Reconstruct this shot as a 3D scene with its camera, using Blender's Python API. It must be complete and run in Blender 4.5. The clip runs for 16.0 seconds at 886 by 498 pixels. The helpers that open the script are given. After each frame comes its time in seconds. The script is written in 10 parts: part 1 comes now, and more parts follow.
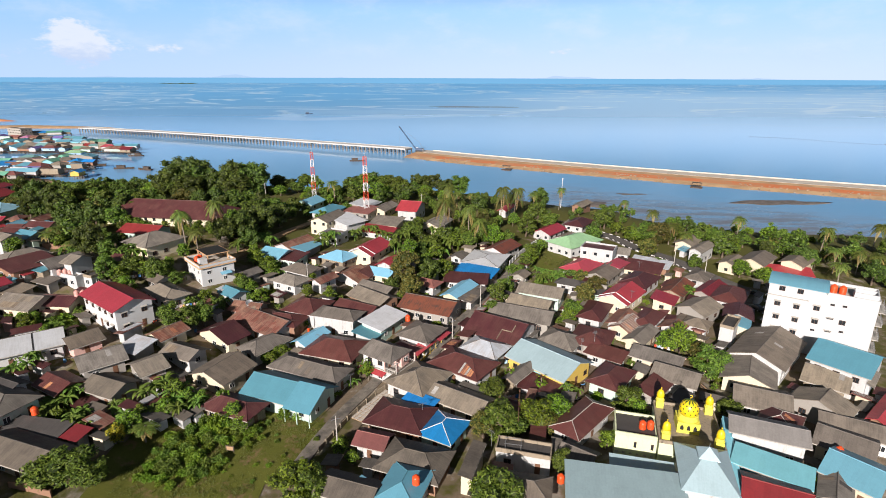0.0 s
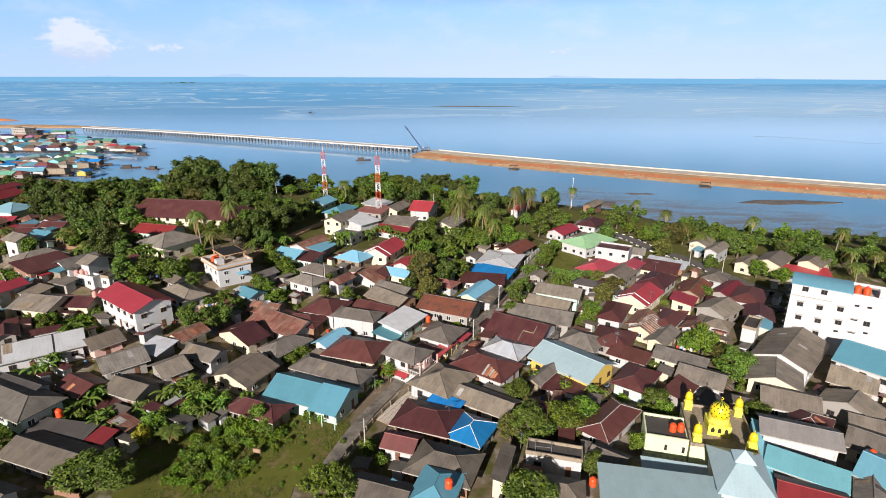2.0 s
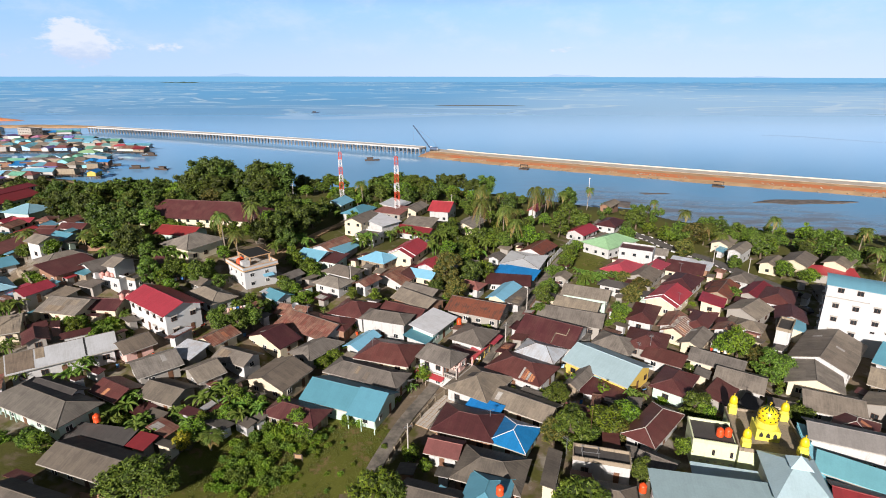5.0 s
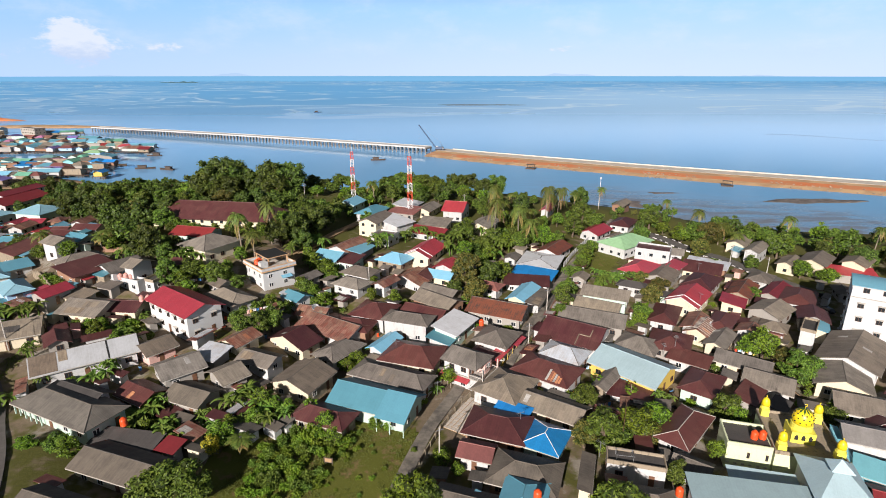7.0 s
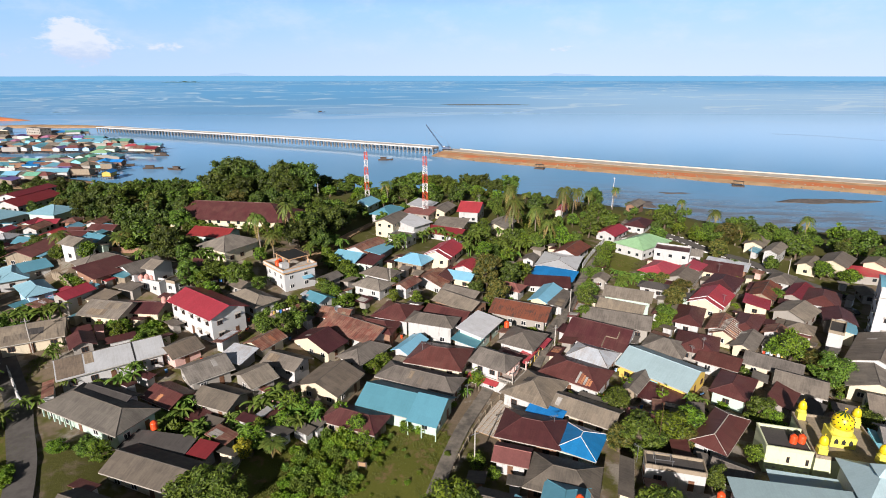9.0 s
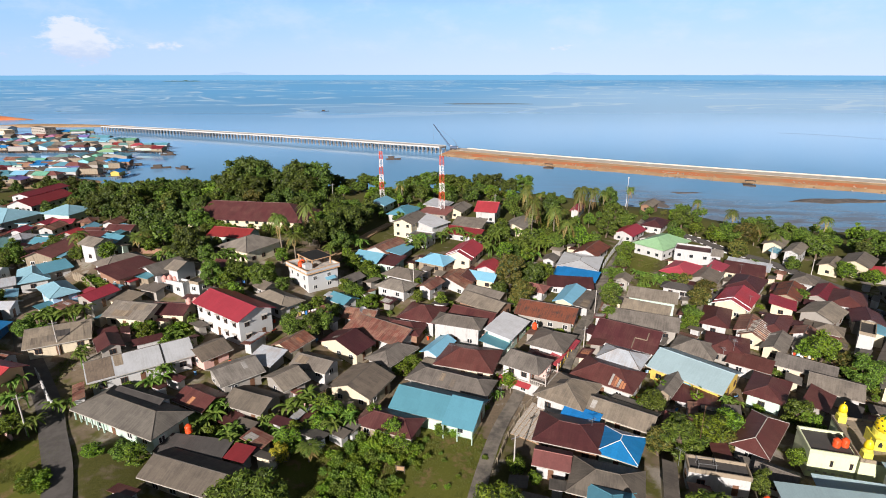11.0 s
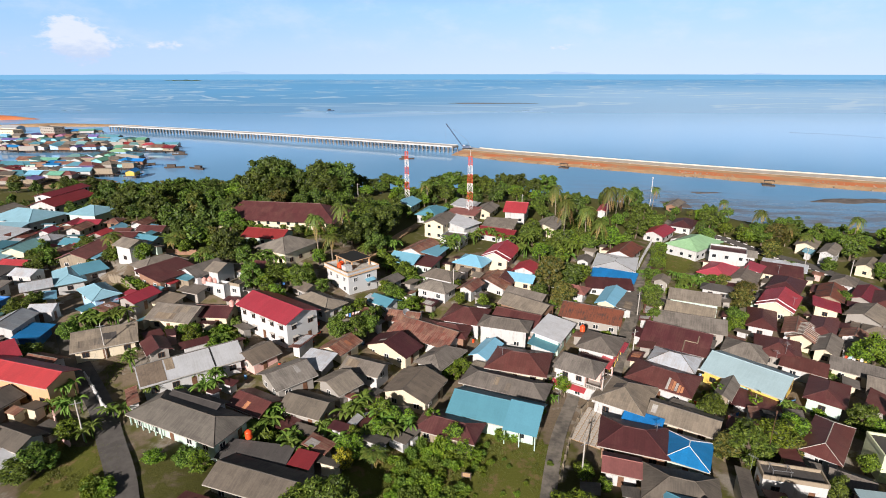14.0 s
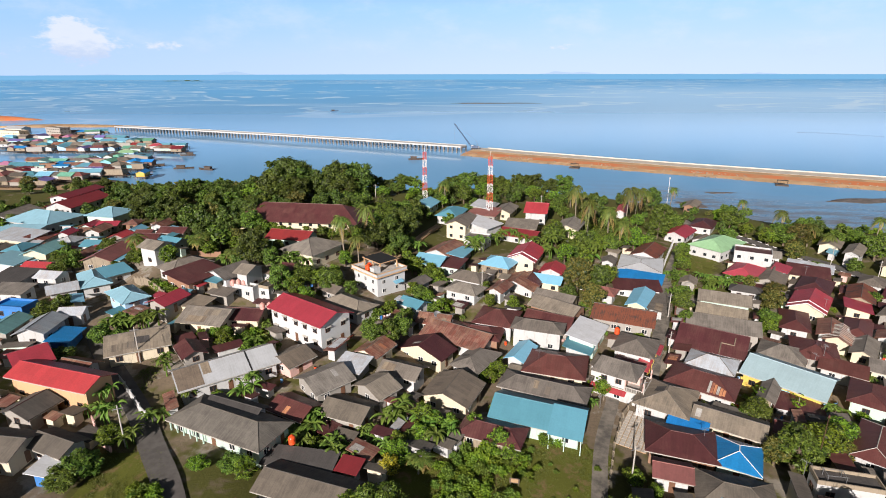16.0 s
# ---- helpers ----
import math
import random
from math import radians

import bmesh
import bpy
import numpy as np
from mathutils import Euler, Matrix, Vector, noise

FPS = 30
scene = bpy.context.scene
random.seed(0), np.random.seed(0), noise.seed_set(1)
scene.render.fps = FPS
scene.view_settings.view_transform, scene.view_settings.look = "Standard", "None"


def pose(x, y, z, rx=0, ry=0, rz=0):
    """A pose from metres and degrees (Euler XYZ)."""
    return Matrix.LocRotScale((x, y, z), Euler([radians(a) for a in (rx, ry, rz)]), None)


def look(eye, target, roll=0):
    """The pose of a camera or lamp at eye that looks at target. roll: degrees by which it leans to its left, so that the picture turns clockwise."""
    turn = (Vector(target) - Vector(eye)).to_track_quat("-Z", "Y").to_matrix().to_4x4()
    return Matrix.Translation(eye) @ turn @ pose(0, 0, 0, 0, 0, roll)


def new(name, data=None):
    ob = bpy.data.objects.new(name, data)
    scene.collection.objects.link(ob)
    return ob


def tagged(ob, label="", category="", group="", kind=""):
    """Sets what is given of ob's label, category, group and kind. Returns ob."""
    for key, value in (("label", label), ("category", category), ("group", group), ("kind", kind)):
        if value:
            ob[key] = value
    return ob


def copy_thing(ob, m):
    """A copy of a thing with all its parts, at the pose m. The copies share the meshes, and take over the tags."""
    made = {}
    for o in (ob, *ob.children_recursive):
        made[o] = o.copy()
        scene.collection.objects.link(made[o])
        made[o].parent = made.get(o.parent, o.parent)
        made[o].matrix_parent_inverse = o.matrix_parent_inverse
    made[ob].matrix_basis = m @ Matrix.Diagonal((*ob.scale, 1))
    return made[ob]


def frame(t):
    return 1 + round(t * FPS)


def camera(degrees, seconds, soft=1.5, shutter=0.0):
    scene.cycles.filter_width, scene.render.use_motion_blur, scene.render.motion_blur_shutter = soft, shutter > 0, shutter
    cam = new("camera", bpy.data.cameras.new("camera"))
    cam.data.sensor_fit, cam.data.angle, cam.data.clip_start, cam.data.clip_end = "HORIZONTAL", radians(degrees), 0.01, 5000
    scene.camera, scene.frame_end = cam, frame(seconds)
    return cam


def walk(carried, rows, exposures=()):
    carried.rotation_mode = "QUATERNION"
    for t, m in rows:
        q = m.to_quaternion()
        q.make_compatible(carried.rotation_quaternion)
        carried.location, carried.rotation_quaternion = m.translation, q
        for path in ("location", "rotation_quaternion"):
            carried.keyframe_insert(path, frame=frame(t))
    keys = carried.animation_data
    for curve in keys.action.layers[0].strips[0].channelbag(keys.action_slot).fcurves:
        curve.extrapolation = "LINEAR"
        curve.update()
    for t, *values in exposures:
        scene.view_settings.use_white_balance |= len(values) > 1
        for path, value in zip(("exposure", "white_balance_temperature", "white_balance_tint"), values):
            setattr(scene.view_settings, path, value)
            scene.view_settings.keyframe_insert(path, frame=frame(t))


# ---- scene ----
cam = camera(78.6, 16.0, 0.95)
PATH = [
    (0, (-16.666, 3.577, 66.911), (-16.649, 5.481, 66.301), 0.2),
    (0.5, (-17.868, 3.78, 66.895), (-17.851, 5.685, 66.285), 0.2),
    (1, (-19.074, 3.98, 66.865), (-19.057, 5.885, 66.253), 0.2),
    (1.5, (-20.325, 4.245, 66.865), (-20.309, 6.149, 66.253), 0.2),
    (2, (-21.544, 4.473, 66.873), (-21.528, 6.377, 66.261), 0.2),
    (2.5, (-22.765, 4.718, 66.9), (-22.749, 6.622, 66.288), 0.1),
    (3, (-23.97, 4.952, 66.938), (-23.955, 6.856, 66.325), 0.1),
    (3.5, (-25.204, 5.185, 66.964), (-25.189, 7.088, 66.351), 0.1),
    (4, (-26.421, 5.424, 66.983), (-26.406, 7.327, 66.369), 0.1),
    (6.5, (-32.881, 6.796, 67.057), (-32.866, 8.699, 66.441), 0.1),
    (7, (-34.233, 7.054, 67.035), (-34.217, 8.956, 66.418), 0.0),
    (7.5, (-35.607, 7.374, 67.001), (-35.592, 9.276, 66.384), 0.0),
    (8, (-37.023, 7.672, 66.982), (-37.008, 9.575, 66.364), 0.0),
    (8.5, (-38.472, 7.944, 66.979), (-38.458, 9.846, 66.361), 0.0),
    (9, (-39.992, 8.219, 66.99), (-39.978, 10.122, 66.372), 0.0),
    (11.5, (-48.114, 9.685, 67.031), (-48.1, 11.586, 66.41), 0.0),
    (12, (-49.856, 9.941, 67.033), (-49.842, 11.842, 66.412), -0.0),
    (12.5, (-51.647, 10.261, 67.033), (-51.633, 12.162, 66.412), 0.0),
    (13, (-53.467, 10.555, 67.027), (-53.452, 12.456, 66.405), -0.0),
    (13.5, (-55.324, 10.903, 67.008), (-55.31, 12.804, 66.386), -0.0),
    (14, (-57.211, 11.22, 67.003), (-57.197, 13.121, 66.38), -0.0),
    (14.5, (-59.091, 11.553, 66.991), (-59.077, 13.454, 66.369), -0.0),
    (15, (-61.003, 11.912, 67.006), (-60.989, 13.812, 66.383), -0.0),
    (15.5, (-62.929, 12.278, 67.001), (-62.915, 14.178, 66.378), -0.1),
    (16, (-64.754, 12.606, 67.008), (-64.74, 14.507, 66.385), -0.1),
]
walk(cam, [(t, look(eye, target, roll)) for t, eye, target, roll in PATH])

# ---- sky and sun ----
SUN_AZ, SUN_EL = 201.0, 23.0        # degrees clockwise from north, above the horizon
scene.view_settings.exposure = 0.55


def link(nt, a, b):
    nt.links.new(a, b)


def maths(nt, op, a, b=None, c=None):
    n = nt.nodes.new("ShaderNodeMath")
    n.operation = op
    for i, v in enumerate((a, b, c)):
        if v is None:
            continue
        if isinstance(v, (int, float)):
            n.inputs[i].default_value = v
        else:
            nt.links.new(v, n.inputs[i])
    return n.outputs[0]


def mix(nt, fac, a, b, blend="MIX"):
    n = nt.nodes.new("ShaderNodeMix")
    n.data_type, n.blend_type = "RGBA", blend
    for sock, v in ((n.inputs[0], fac), (n.inputs[6], a), (n.inputs[7], b)):
        if isinstance(v, (int, float)):
            sock.default_value = v
        elif isinstance(v, tuple):
            sock.default_value = (*v[:3], 1)
        else:
            nt.links.new(v, sock)
    return n.outputs[2]


def noise_tex(nt, vec, scale, detail=4.0, rough=0.55):
    n = nt.nodes.new("ShaderNodeTexNoise")
    n.inputs["Scale"].default_value, n.inputs["Detail"].default_value, n.inputs["Roughness"].default_value = scale, detail, rough
    if vec is not None:
        nt.links.new(vec, n.inputs["Vector"])
    return n.outputs["Fac"]


def ramp(nt, fac, lo, hi):
    n = nt.nodes.new("ShaderNodeMapRange")
    n.interpolation_type = "SMOOTHSTEP"
    n.inputs[1].default_value, n.inputs[2].default_value = lo, hi
    nt.links.new(fac, n.inputs[0])
    return n.outputs[0]


def make_world():
    w = bpy.data.worlds.new("sky")
    scene.world = w
    w.use_nodes = True
    nt = w.node_tree
    nt.nodes.clear()
    out = nt.nodes.new("ShaderNodeOutputWorld")
    sky = nt.nodes.new("ShaderNodeTexSky")
    sky.sky_type, sky.sun_disc = "NISHITA", False
    sky.sun_elevation, sky.sun_rotation = radians(SUN_EL), radians(SUN_AZ)
    sky.altitude, sky.air_density, sky.dust_density, sky.ozone_density = 60, 1.0, 1.2, 2.0
    bg = nt.nodes.new("ShaderNodeBackground")
    bg.inputs[1].default_value = SKY
    link(nt, sky.outputs[0], bg.inputs[0])
    # thin haze and clouds low over the sea
    co = nt.nodes.new("ShaderNodeTexCoord").outputs["Generated"]
    sep = nt.nodes.new("ShaderNodeSeparateXYZ")
    link(nt, co, sep.inputs[0])
    x, y, z = sep.outputs
    az = maths(nt, "ARCTAN2", x, y)
    comb = nt.nodes.new("ShaderNodeCombineXYZ")
    link(nt, az, comb.inputs[0])
    link(nt, maths(nt, "MULTIPLY", z, 2.2), comb.inputs[1])
    v = comb.outputs[0]
    n1 = noise_tex(nt, v, 9.0, 6.0, 0.6)
    n2 = noise_tex(nt, v, 28.0, 5.0, 0.6)

    def blob(a0, z0, sa, sz):
        da = maths(nt, "DIVIDE", maths(nt, "SUBTRACT", az, a0), sa)
        dz = maths(nt, "DIVIDE", maths(nt, "SUBTRACT", z, z0), sz)
        r = maths(nt, "ADD", maths(nt, "MULTIPLY", da, da), maths(nt, "MULTIPLY", dz, dz))
        return maths(nt, "POWER", 2.718, maths(nt, "MULTIPLY", r, -1.0))

    puff = maths(nt, "MULTIPLY", blob(-0.552, 0.040, 0.046, 0.030), maths(nt, "ADD", maths(nt, "MULTIPLY", n2, 1.5), 0.25))
    puff = maths(nt, "ADD", puff, maths(nt, "MULTIPLY", blob(-0.565, 0.062, 0.022, 0.016), n2))
    puff = maths(nt, "ADD", puff, maths(nt, "MULTIPLY", blob(-0.44, 0.040, 0.05, 0.010), n2))
    puff = maths(nt, "ADD", puff, maths(nt, "MULTIPLY", blob(-0.65, 0.026, 0.03, 0.010), n2))
    puff = maths(nt, "ADD", puff, maths(nt, "MULTIPLY", blob(0.21, 0.040, 0.03, 0.008), n2))
    n3 = noise_tex(nt, v, 60.0, 6.0, 0.65)
    puff = maths(nt, "ADD", puff, maths(nt, "MULTIPLY", maths(nt, "SUBTRACT", n3, 0.5), 1.1))
    puff = ramp(nt, puff, 0.28, 0.72)
    wisp = maths(nt, "MULTIPLY", ramp(nt, n1, 0.42, 0.75), ramp(nt, z, -0.01, 0.06))
    cloud = maths(nt, "MAXIMUM", maths(nt, "MULTIPLY", puff, 0.8), maths(nt, "MULTIPLY", wisp, 0.30))
    cb = nt.nodes.new("ShaderNodeBackground")
    shade = maths(nt, "ADD", ramp(nt, z, 0.018, 0.052), maths(nt, "MULTIPLY", maths(nt, "SUBTRACT", n3, 0.5), 1.6))
    link(nt, mix(nt, ramp(nt, shade, 0.0, 1.0), (0.42, 0.49, 0.64), (0.60, 0.62, 0.68)), cb.inputs[0])
    # pale haze towards the horizon, bluer above
    hz = nt.nodes.new("ShaderNodeBackground")
    west = mix(nt, ramp(nt, z, -0.01, 0.13), (0.37, 0.50, 0.72), (0.23, 0.43, 0.72))
    east = mix(nt, ramp(nt, z, -0.01, 0.13), (0.47, 0.57, 0.76), (0.31, 0.51, 0.80))
    link(nt, mix(nt, ramp(nt, az, -0.75, 0.35), west, east), hz.inputs[0])
    m3 = nt.nodes.new("ShaderNodeMixShader")
    link(nt, maths(nt, "SUBTRACT", 1.0, ramp(nt, z, 0.10, 0.18)), m3.inputs[0])
    link(nt, bg.outputs[0], m3.inputs[1]), link(nt, hz.outputs[0], m3.inputs[2])
    # the farthest sea, below the line of the horizon
    sea = nt.nodes.new("ShaderNodeBackground")
    sea.inputs[0].default_value, sea.inputs[1].default_value = (0.17, 0.40, 0.65, 1), 0.86
    # faint far hills along the horizon
    ring = nt.nodes.new("ShaderNodeCombineXYZ")
    link(nt, az, ring.inputs[0])
    crest = maths(nt, "MULTIPLY", ramp(nt, noise_tex(nt, ring.outputs[0], 7.0, 4.0, 0.5), 0.50, 0.72), 0.0062)
    hill = maths(nt, "LESS_THAN", z, maths(nt, "SUBTRACT", crest, 0.0043))
    hb = nt.nodes.new("ShaderNodeBackground")
    hb.inputs[0].default_value = (0.30, 0.43, 0.60, 1)
    m5 = nt.nodes.new("ShaderNodeMixShader")
    link(nt, maths(nt, "MULTIPLY", hill, 0.55), m5.inputs[0])
    m2 = nt.nodes.new("ShaderNodeMixShader")
    below = maths(nt, "LESS_THAN", z, -0.0043)
    link(nt, below, m2.inputs[0])
    m4 = nt.nodes.new("ShaderNodeMixShader")
    link(nt, cloud, m4.inputs[0])
    link(nt, m3.outputs[0], m4.inputs[1]), link(nt, cb.outputs[0], m4.inputs[2])
    link(nt, m4.outputs[0], m5.inputs[1]), link(nt, hb.outputs[0], m5.inputs[2]), link(nt, m5.outputs[0], m2.inputs[1]), link(nt, sea.outputs[0], m2.inputs[2])
    link(nt, m2.outputs[0], out.inputs[0])


SKY = 0.016
make_world()
sun = new("sun", bpy.data.lights.new("sun", "SUN"))
sun.data.energy, sun.data.angle, sun.data.color = 5.5, radians(0.6), (1.0, 0.895, 0.83)
sun.matrix_world = look((0, 0, 0), (-math.sin(radians(SUN_AZ)) * math.cos(radians(SUN_EL)), -math.cos(radians(SUN_AZ)) * math.cos(radians(SUN_EL)), -math.sin(radians(SUN_EL))))

# ---- materials ----
MATS = {}


def shader(name, rough=0.7, metal=0.0, spec=0.5):
    m = bpy.data.materials.new(name)
    m.use_nodes = True
    nt = m.node_tree
    b = nt.nodes["Principled BSDF"]
    b.inputs["Roughness"].default_value, b.inputs["Metallic"].default_value = rough, metal
    b.inputs["Specular IOR Level"].default_value = spec
    MATS[name] = m
    return m, nt, b


def bump(nt, b, height, strength=0.5, dist=0.05):
    n = nt.nodes.new("ShaderNodeBump")
    n.inputs["Strength"].default_value, n.inputs["Distance"].default_value = strength, dist
    link(nt, height, n.inputs["Height"])
    link(nt, n.outputs[0], b.inputs["Normal"])


def coords(nt, which="Object"):
    return nt.nodes.new("ShaderNodeTexCoord").outputs[which]


def rnd(nt):
    return nt.nodes.new("ShaderNodeObjectInfo").outputs["Random"]


def roof_mat(name, base, worn, amount=0.5, rough=0.6, sheet=(0.9, 2.2), streak=None, tone=0.5, alt=None, sheets=0.16, grain=0.66):
    """Corrugated sheets: u runs along the eaves and v up the slope, in metres."""
    m, nt, b = shader("roof_" + name, rough)
    uv = coords(nt, "UV")
    br = nt.nodes.new("ShaderNodeTexBrick")
    br.offset = 0.0
    br.inputs["Color1"].default_value, br.inputs["Color2"].default_value = (0, 0, 0, 1), (1, 1, 1, 1)
    br.inputs["Mortar"].default_value = (0.2, 0.2, 0.2, 1)
    br.inputs["Scale"].default_value, br.inputs["Mortar Size"].default_value = 1.0, 0.012
    br.inputs["Brick Width"].default_value, br.inputs["Row Height"].default_value = sheet
    link(nt, uv, br.inputs["Vector"])
    ob = coords(nt, "Object")
    add = nt.nodes.new("ShaderNodeVectorMath")
    add.operation = "ADD"
    link(nt, ob, add.inputs[0])
    mul = nt.nodes.new("ShaderNodeCombineXYZ")
    r = rnd(nt)
    link(nt, maths(nt, "MULTIPLY", r, 57.0), mul.inputs[0])
    link(nt, maths(nt, "MULTIPLY", r, 31.0), mul.inputs[1])
    link(nt, mul.outputs[0], add.inputs[1])
    big = noise_tex(nt, add.outputs[0], 0.35, 6, 0.62)
    fine = noise_tex(nt, add.outputs[0], 3.0, 6, 0.7)
    stretch = nt.nodes.new("ShaderNodeMapping")
    stretch.inputs["Scale"].default_value = (3.2, 0.22, 1)
    link(nt, uv, stretch.inputs[0])
    runs = noise_tex(nt, stretch.outputs[0], 1.2, 5, 0.6)
    stain = ramp(nt, maths(nt, "ADD", maths(nt, "MULTIPLY", big, 0.6), maths(nt, "MULTIPLY", runs, 0.5)), 0.46, 0.72)
    col = mix(nt, maths(nt, "MULTIPLY", stain, amount), base, worn)
    if streak:
        col = mix(nt, ramp(nt, maths(nt, "MULTIPLY", runs, big), 0.27, 0.36), col, streak)
    if alt:
        col = mix(nt, maths(nt, "FRACT", maths(nt, "MULTIPLY", r, 7.3)), col, mix(nt, maths(nt, "MULTIPLY", stain, 0.6), alt, worn))
    hsv = nt.nodes.new("ShaderNodeHueSaturation")
    val = maths(nt, "ADD", 1.0 - tone / 2, maths(nt, "MULTIPLY", r, tone))
    val = maths(nt, "MULTIPLY", val, maths(nt, "ADD", 1.0 - sheets * 0.6, maths(nt, "MULTIPLY", br.outputs["Color"], sheets)))
    val = maths(nt, "MULTIPLY", val, maths(nt, "ADD", 1.0 - grain / 2, maths(nt, "MULTIPLY", fine, grain)))
    link(nt, val, hsv.inputs["Value"])
    link(nt, maths(nt, "ADD", 0.493, maths(nt, "MULTIPLY", r, 0.014)), hsv.inputs["Hue"])
    link(nt, col, hsv.inputs["Color"])
    link(nt, hsv.outputs[0], b.inputs["Base Color"])
    sep = nt.nodes.new("ShaderNodeSeparateXYZ")
    link(nt, uv, sep.inputs[0])
    wave = maths(nt, "SINE", maths(nt, "MULTIPLY", sep.outputs[0], 2 * math.pi / 0.20))
    bump(nt, b, maths(nt, "ADD", maths(nt, "MULTIPLY", wave, 0.5), maths(nt, "MULTIPLY", fine, 0.6)), 0.28 if grain > 0.5 else 0.15, 0.03)
    return m


def wall_mat(name, base, dirt=(0.20, 0.18, 0.15), amount=0.35, rough=0.8):
    m, nt, b = shader("wall_" + name, rough, spec=0.3)
    ob = coords(nt, "Object")
    stretch = nt.nodes.new("ShaderNodeMapping")
    stretch.inputs["Scale"].default_value = (1.6, 1.6, 0.35)
    link(nt, ob, stretch.inputs[0])
    runs = noise_tex(nt, stretch.outputs[0], 1.1, 6, 0.65)
    fine = noise_tex(nt, ob, 4.0, 5, 0.6)
    col = mix(nt, maths(nt, "MULTIPLY", ramp(nt, runs, 0.5, 0.78), amount), base, dirt)
    hsv = nt.nodes.new("ShaderNodeHueSaturation")
    link(nt, maths(nt, "MULTIPLY", maths(nt, "ADD", 0.92, maths(nt, "MULTIPLY", rnd(nt), 0.12)), maths(nt, "ADD", 0.9, maths(nt, "MULTIPLY", fine, 0.2))), hsv.inputs["Value"])
    link(nt, col, hsv.inputs["Color"])
    link(nt, hsv.outputs[0], b.inputs["Base Color"])
    bump(nt, b, fine, 0.3, 0.02)
    return m


def plain_mat(name, base, rough=0.6, metal=0.0, vary=0.25, scale=2.0, other=None):
    m, nt, b = shader(name, rough, metal)
    f = noise_tex(nt, coords(nt, "Object"), scale, 5, 0.6)
    dark = other or tuple(c * (1 - vary) for c in base)
    link(nt, mix(nt, ramp(nt, f, 0.3, 0.7), dark, base), b.inputs["Base Color"])
    bump(nt, b, f, 0.25, 0.02)
    return m


for args in (
    ("dark", (0.060, 0.055, 0.052), (0.030, 0.028, 0.027), 0.6, 0.8),
    ("red", (0.34, 0.040, 0.055), (0.23, 0.036, 0.045), 0.4, 0.45),
    ("darkred", (0.19, 0.022, 0.028), (0.14, 0.025, 0.03), 0.4, 0.5),
    ("pinkred", (0.42, 0.06, 0.08), (0.38, 0.08, 0.08), 0.4, 0.5),
    ("brownred", (0.22, 0.085, 0.075), (0.13, 0.06, 0.05), 0.5, 0.6),
    ("cyan", (0.085, 0.245, 0.315), (0.07, 0.20, 0.26), 0.4, 0.5),
    ("teal", (0.15, 0.31, 0.31), (0.11, 0.22, 0.22), 0.5, 0.5),
    ("skyblue", (0.17, 0.40, 0.53), (0.14, 0.32, 0.42), 0.4, 0.45),
    ("paleblue", (0.33, 0.45, 0.49), (0.26, 0.35, 0.38), 0.4, 0.5),
    ("blue", (0.016, 0.20, 0.52), (0.015, 0.15, 0.40), 0.3, 0.4),
    ("green", (0.30, 0.52, 0.29), (0.28, 0.48, 0.28), 0.4, 0.5),
    ("white", (0.47, 0.49, 0.51), (0.30, 0.30, 0.29), 0.45, 0.5),
    ("aqua", (0.20, 0.50, 0.58), (0.16, 0.42, 0.50), 0.4, 0.5),
    ("rose", (0.52, 0.33, 0.38), (0.42, 0.28, 0.30), 0.4, 0.5),
    ("lilac", (0.26, 0.26, 0.38), (0.22, 0.22, 0.36), 0.4, 0.5),
    ("tin", (0.38, 0.42, 0.46), (0.30, 0.24, 0.20), 0.6, 0.45),
):
    smooth_sheet = args[0] in ("paleblue", "aqua", "skyblue", "cyan", "white")
    roof_mat(*args, sheets=0.06 if smooth_sheet else 0.16, grain=0.3 if smooth_sheet else 0.66)
roof_mat("maroon", (0.070, 0.021, 0.024), (0.115, 0.052, 0.044), 0.7, 0.5, alt=(0.092, 0.029, 0.026), sheets=0.24, grain=0.8)
roof_mat("dusty", (0.20, 0.37, 0.44), (0.16, 0.29, 0.34), 0.4, 0.5, sheets=0.08, grain=0.4)
roof_mat("grey", (0.185, 0.168, 0.148), (0.082, 0.073, 0.064), 0.75, 0.75, alt=(0.205, 0.168, 0.125), sheets=0.22)
roof_mat("soot", (0.105, 0.096, 0.084), (0.050, 0.045, 0.040), 0.75, 0.8, alt=(0.135, 0.112, 0.086), sheets=0.2)
roof_mat("seagreen", (0.14, 0.36, 0.25), (0.11, 0.28, 0.20), 0.4, 0.5)
roof_mat("mauve", (0.38, 0.16, 0.27), (0.30, 0.15, 0.22), 0.4, 0.5)
roof_mat("violet", (0.15, 0.12, 0.32), (0.12, 0.10, 0.25), 0.4, 0.5)
roof_mat("ash", (0.215, 0.205, 0.195), (0.15, 0.14, 0.13), 0.5, 0.7, sheets=0.12)
roof_mat("sheet_rust", (0.40, 0.17, 0.085), (0.16, 0.065, 0.045), 0.8, 0.8)
roof_mat("sheet_tan", (0.22, 0.175, 0.125), (0.11, 0.085, 0.065), 0.8, 0.8)
roof_mat("sheet_ash", (0.36, 0.35, 0.33), (0.16, 0.14, 0.12), 0.8, 0.7)
for key in ("rust", "tan", "ash"):
    MATS["sheet_" + key] = MATS.pop("roof_sheet_" + key)
roof_mat("rust", (0.165, 0.055, 0.038), (0.28, 0.215, 0.165), 0.9, 0.7, (0.8, 1.8), (0.25, 0.11, 0.06), 0.3, sheets=0.45)
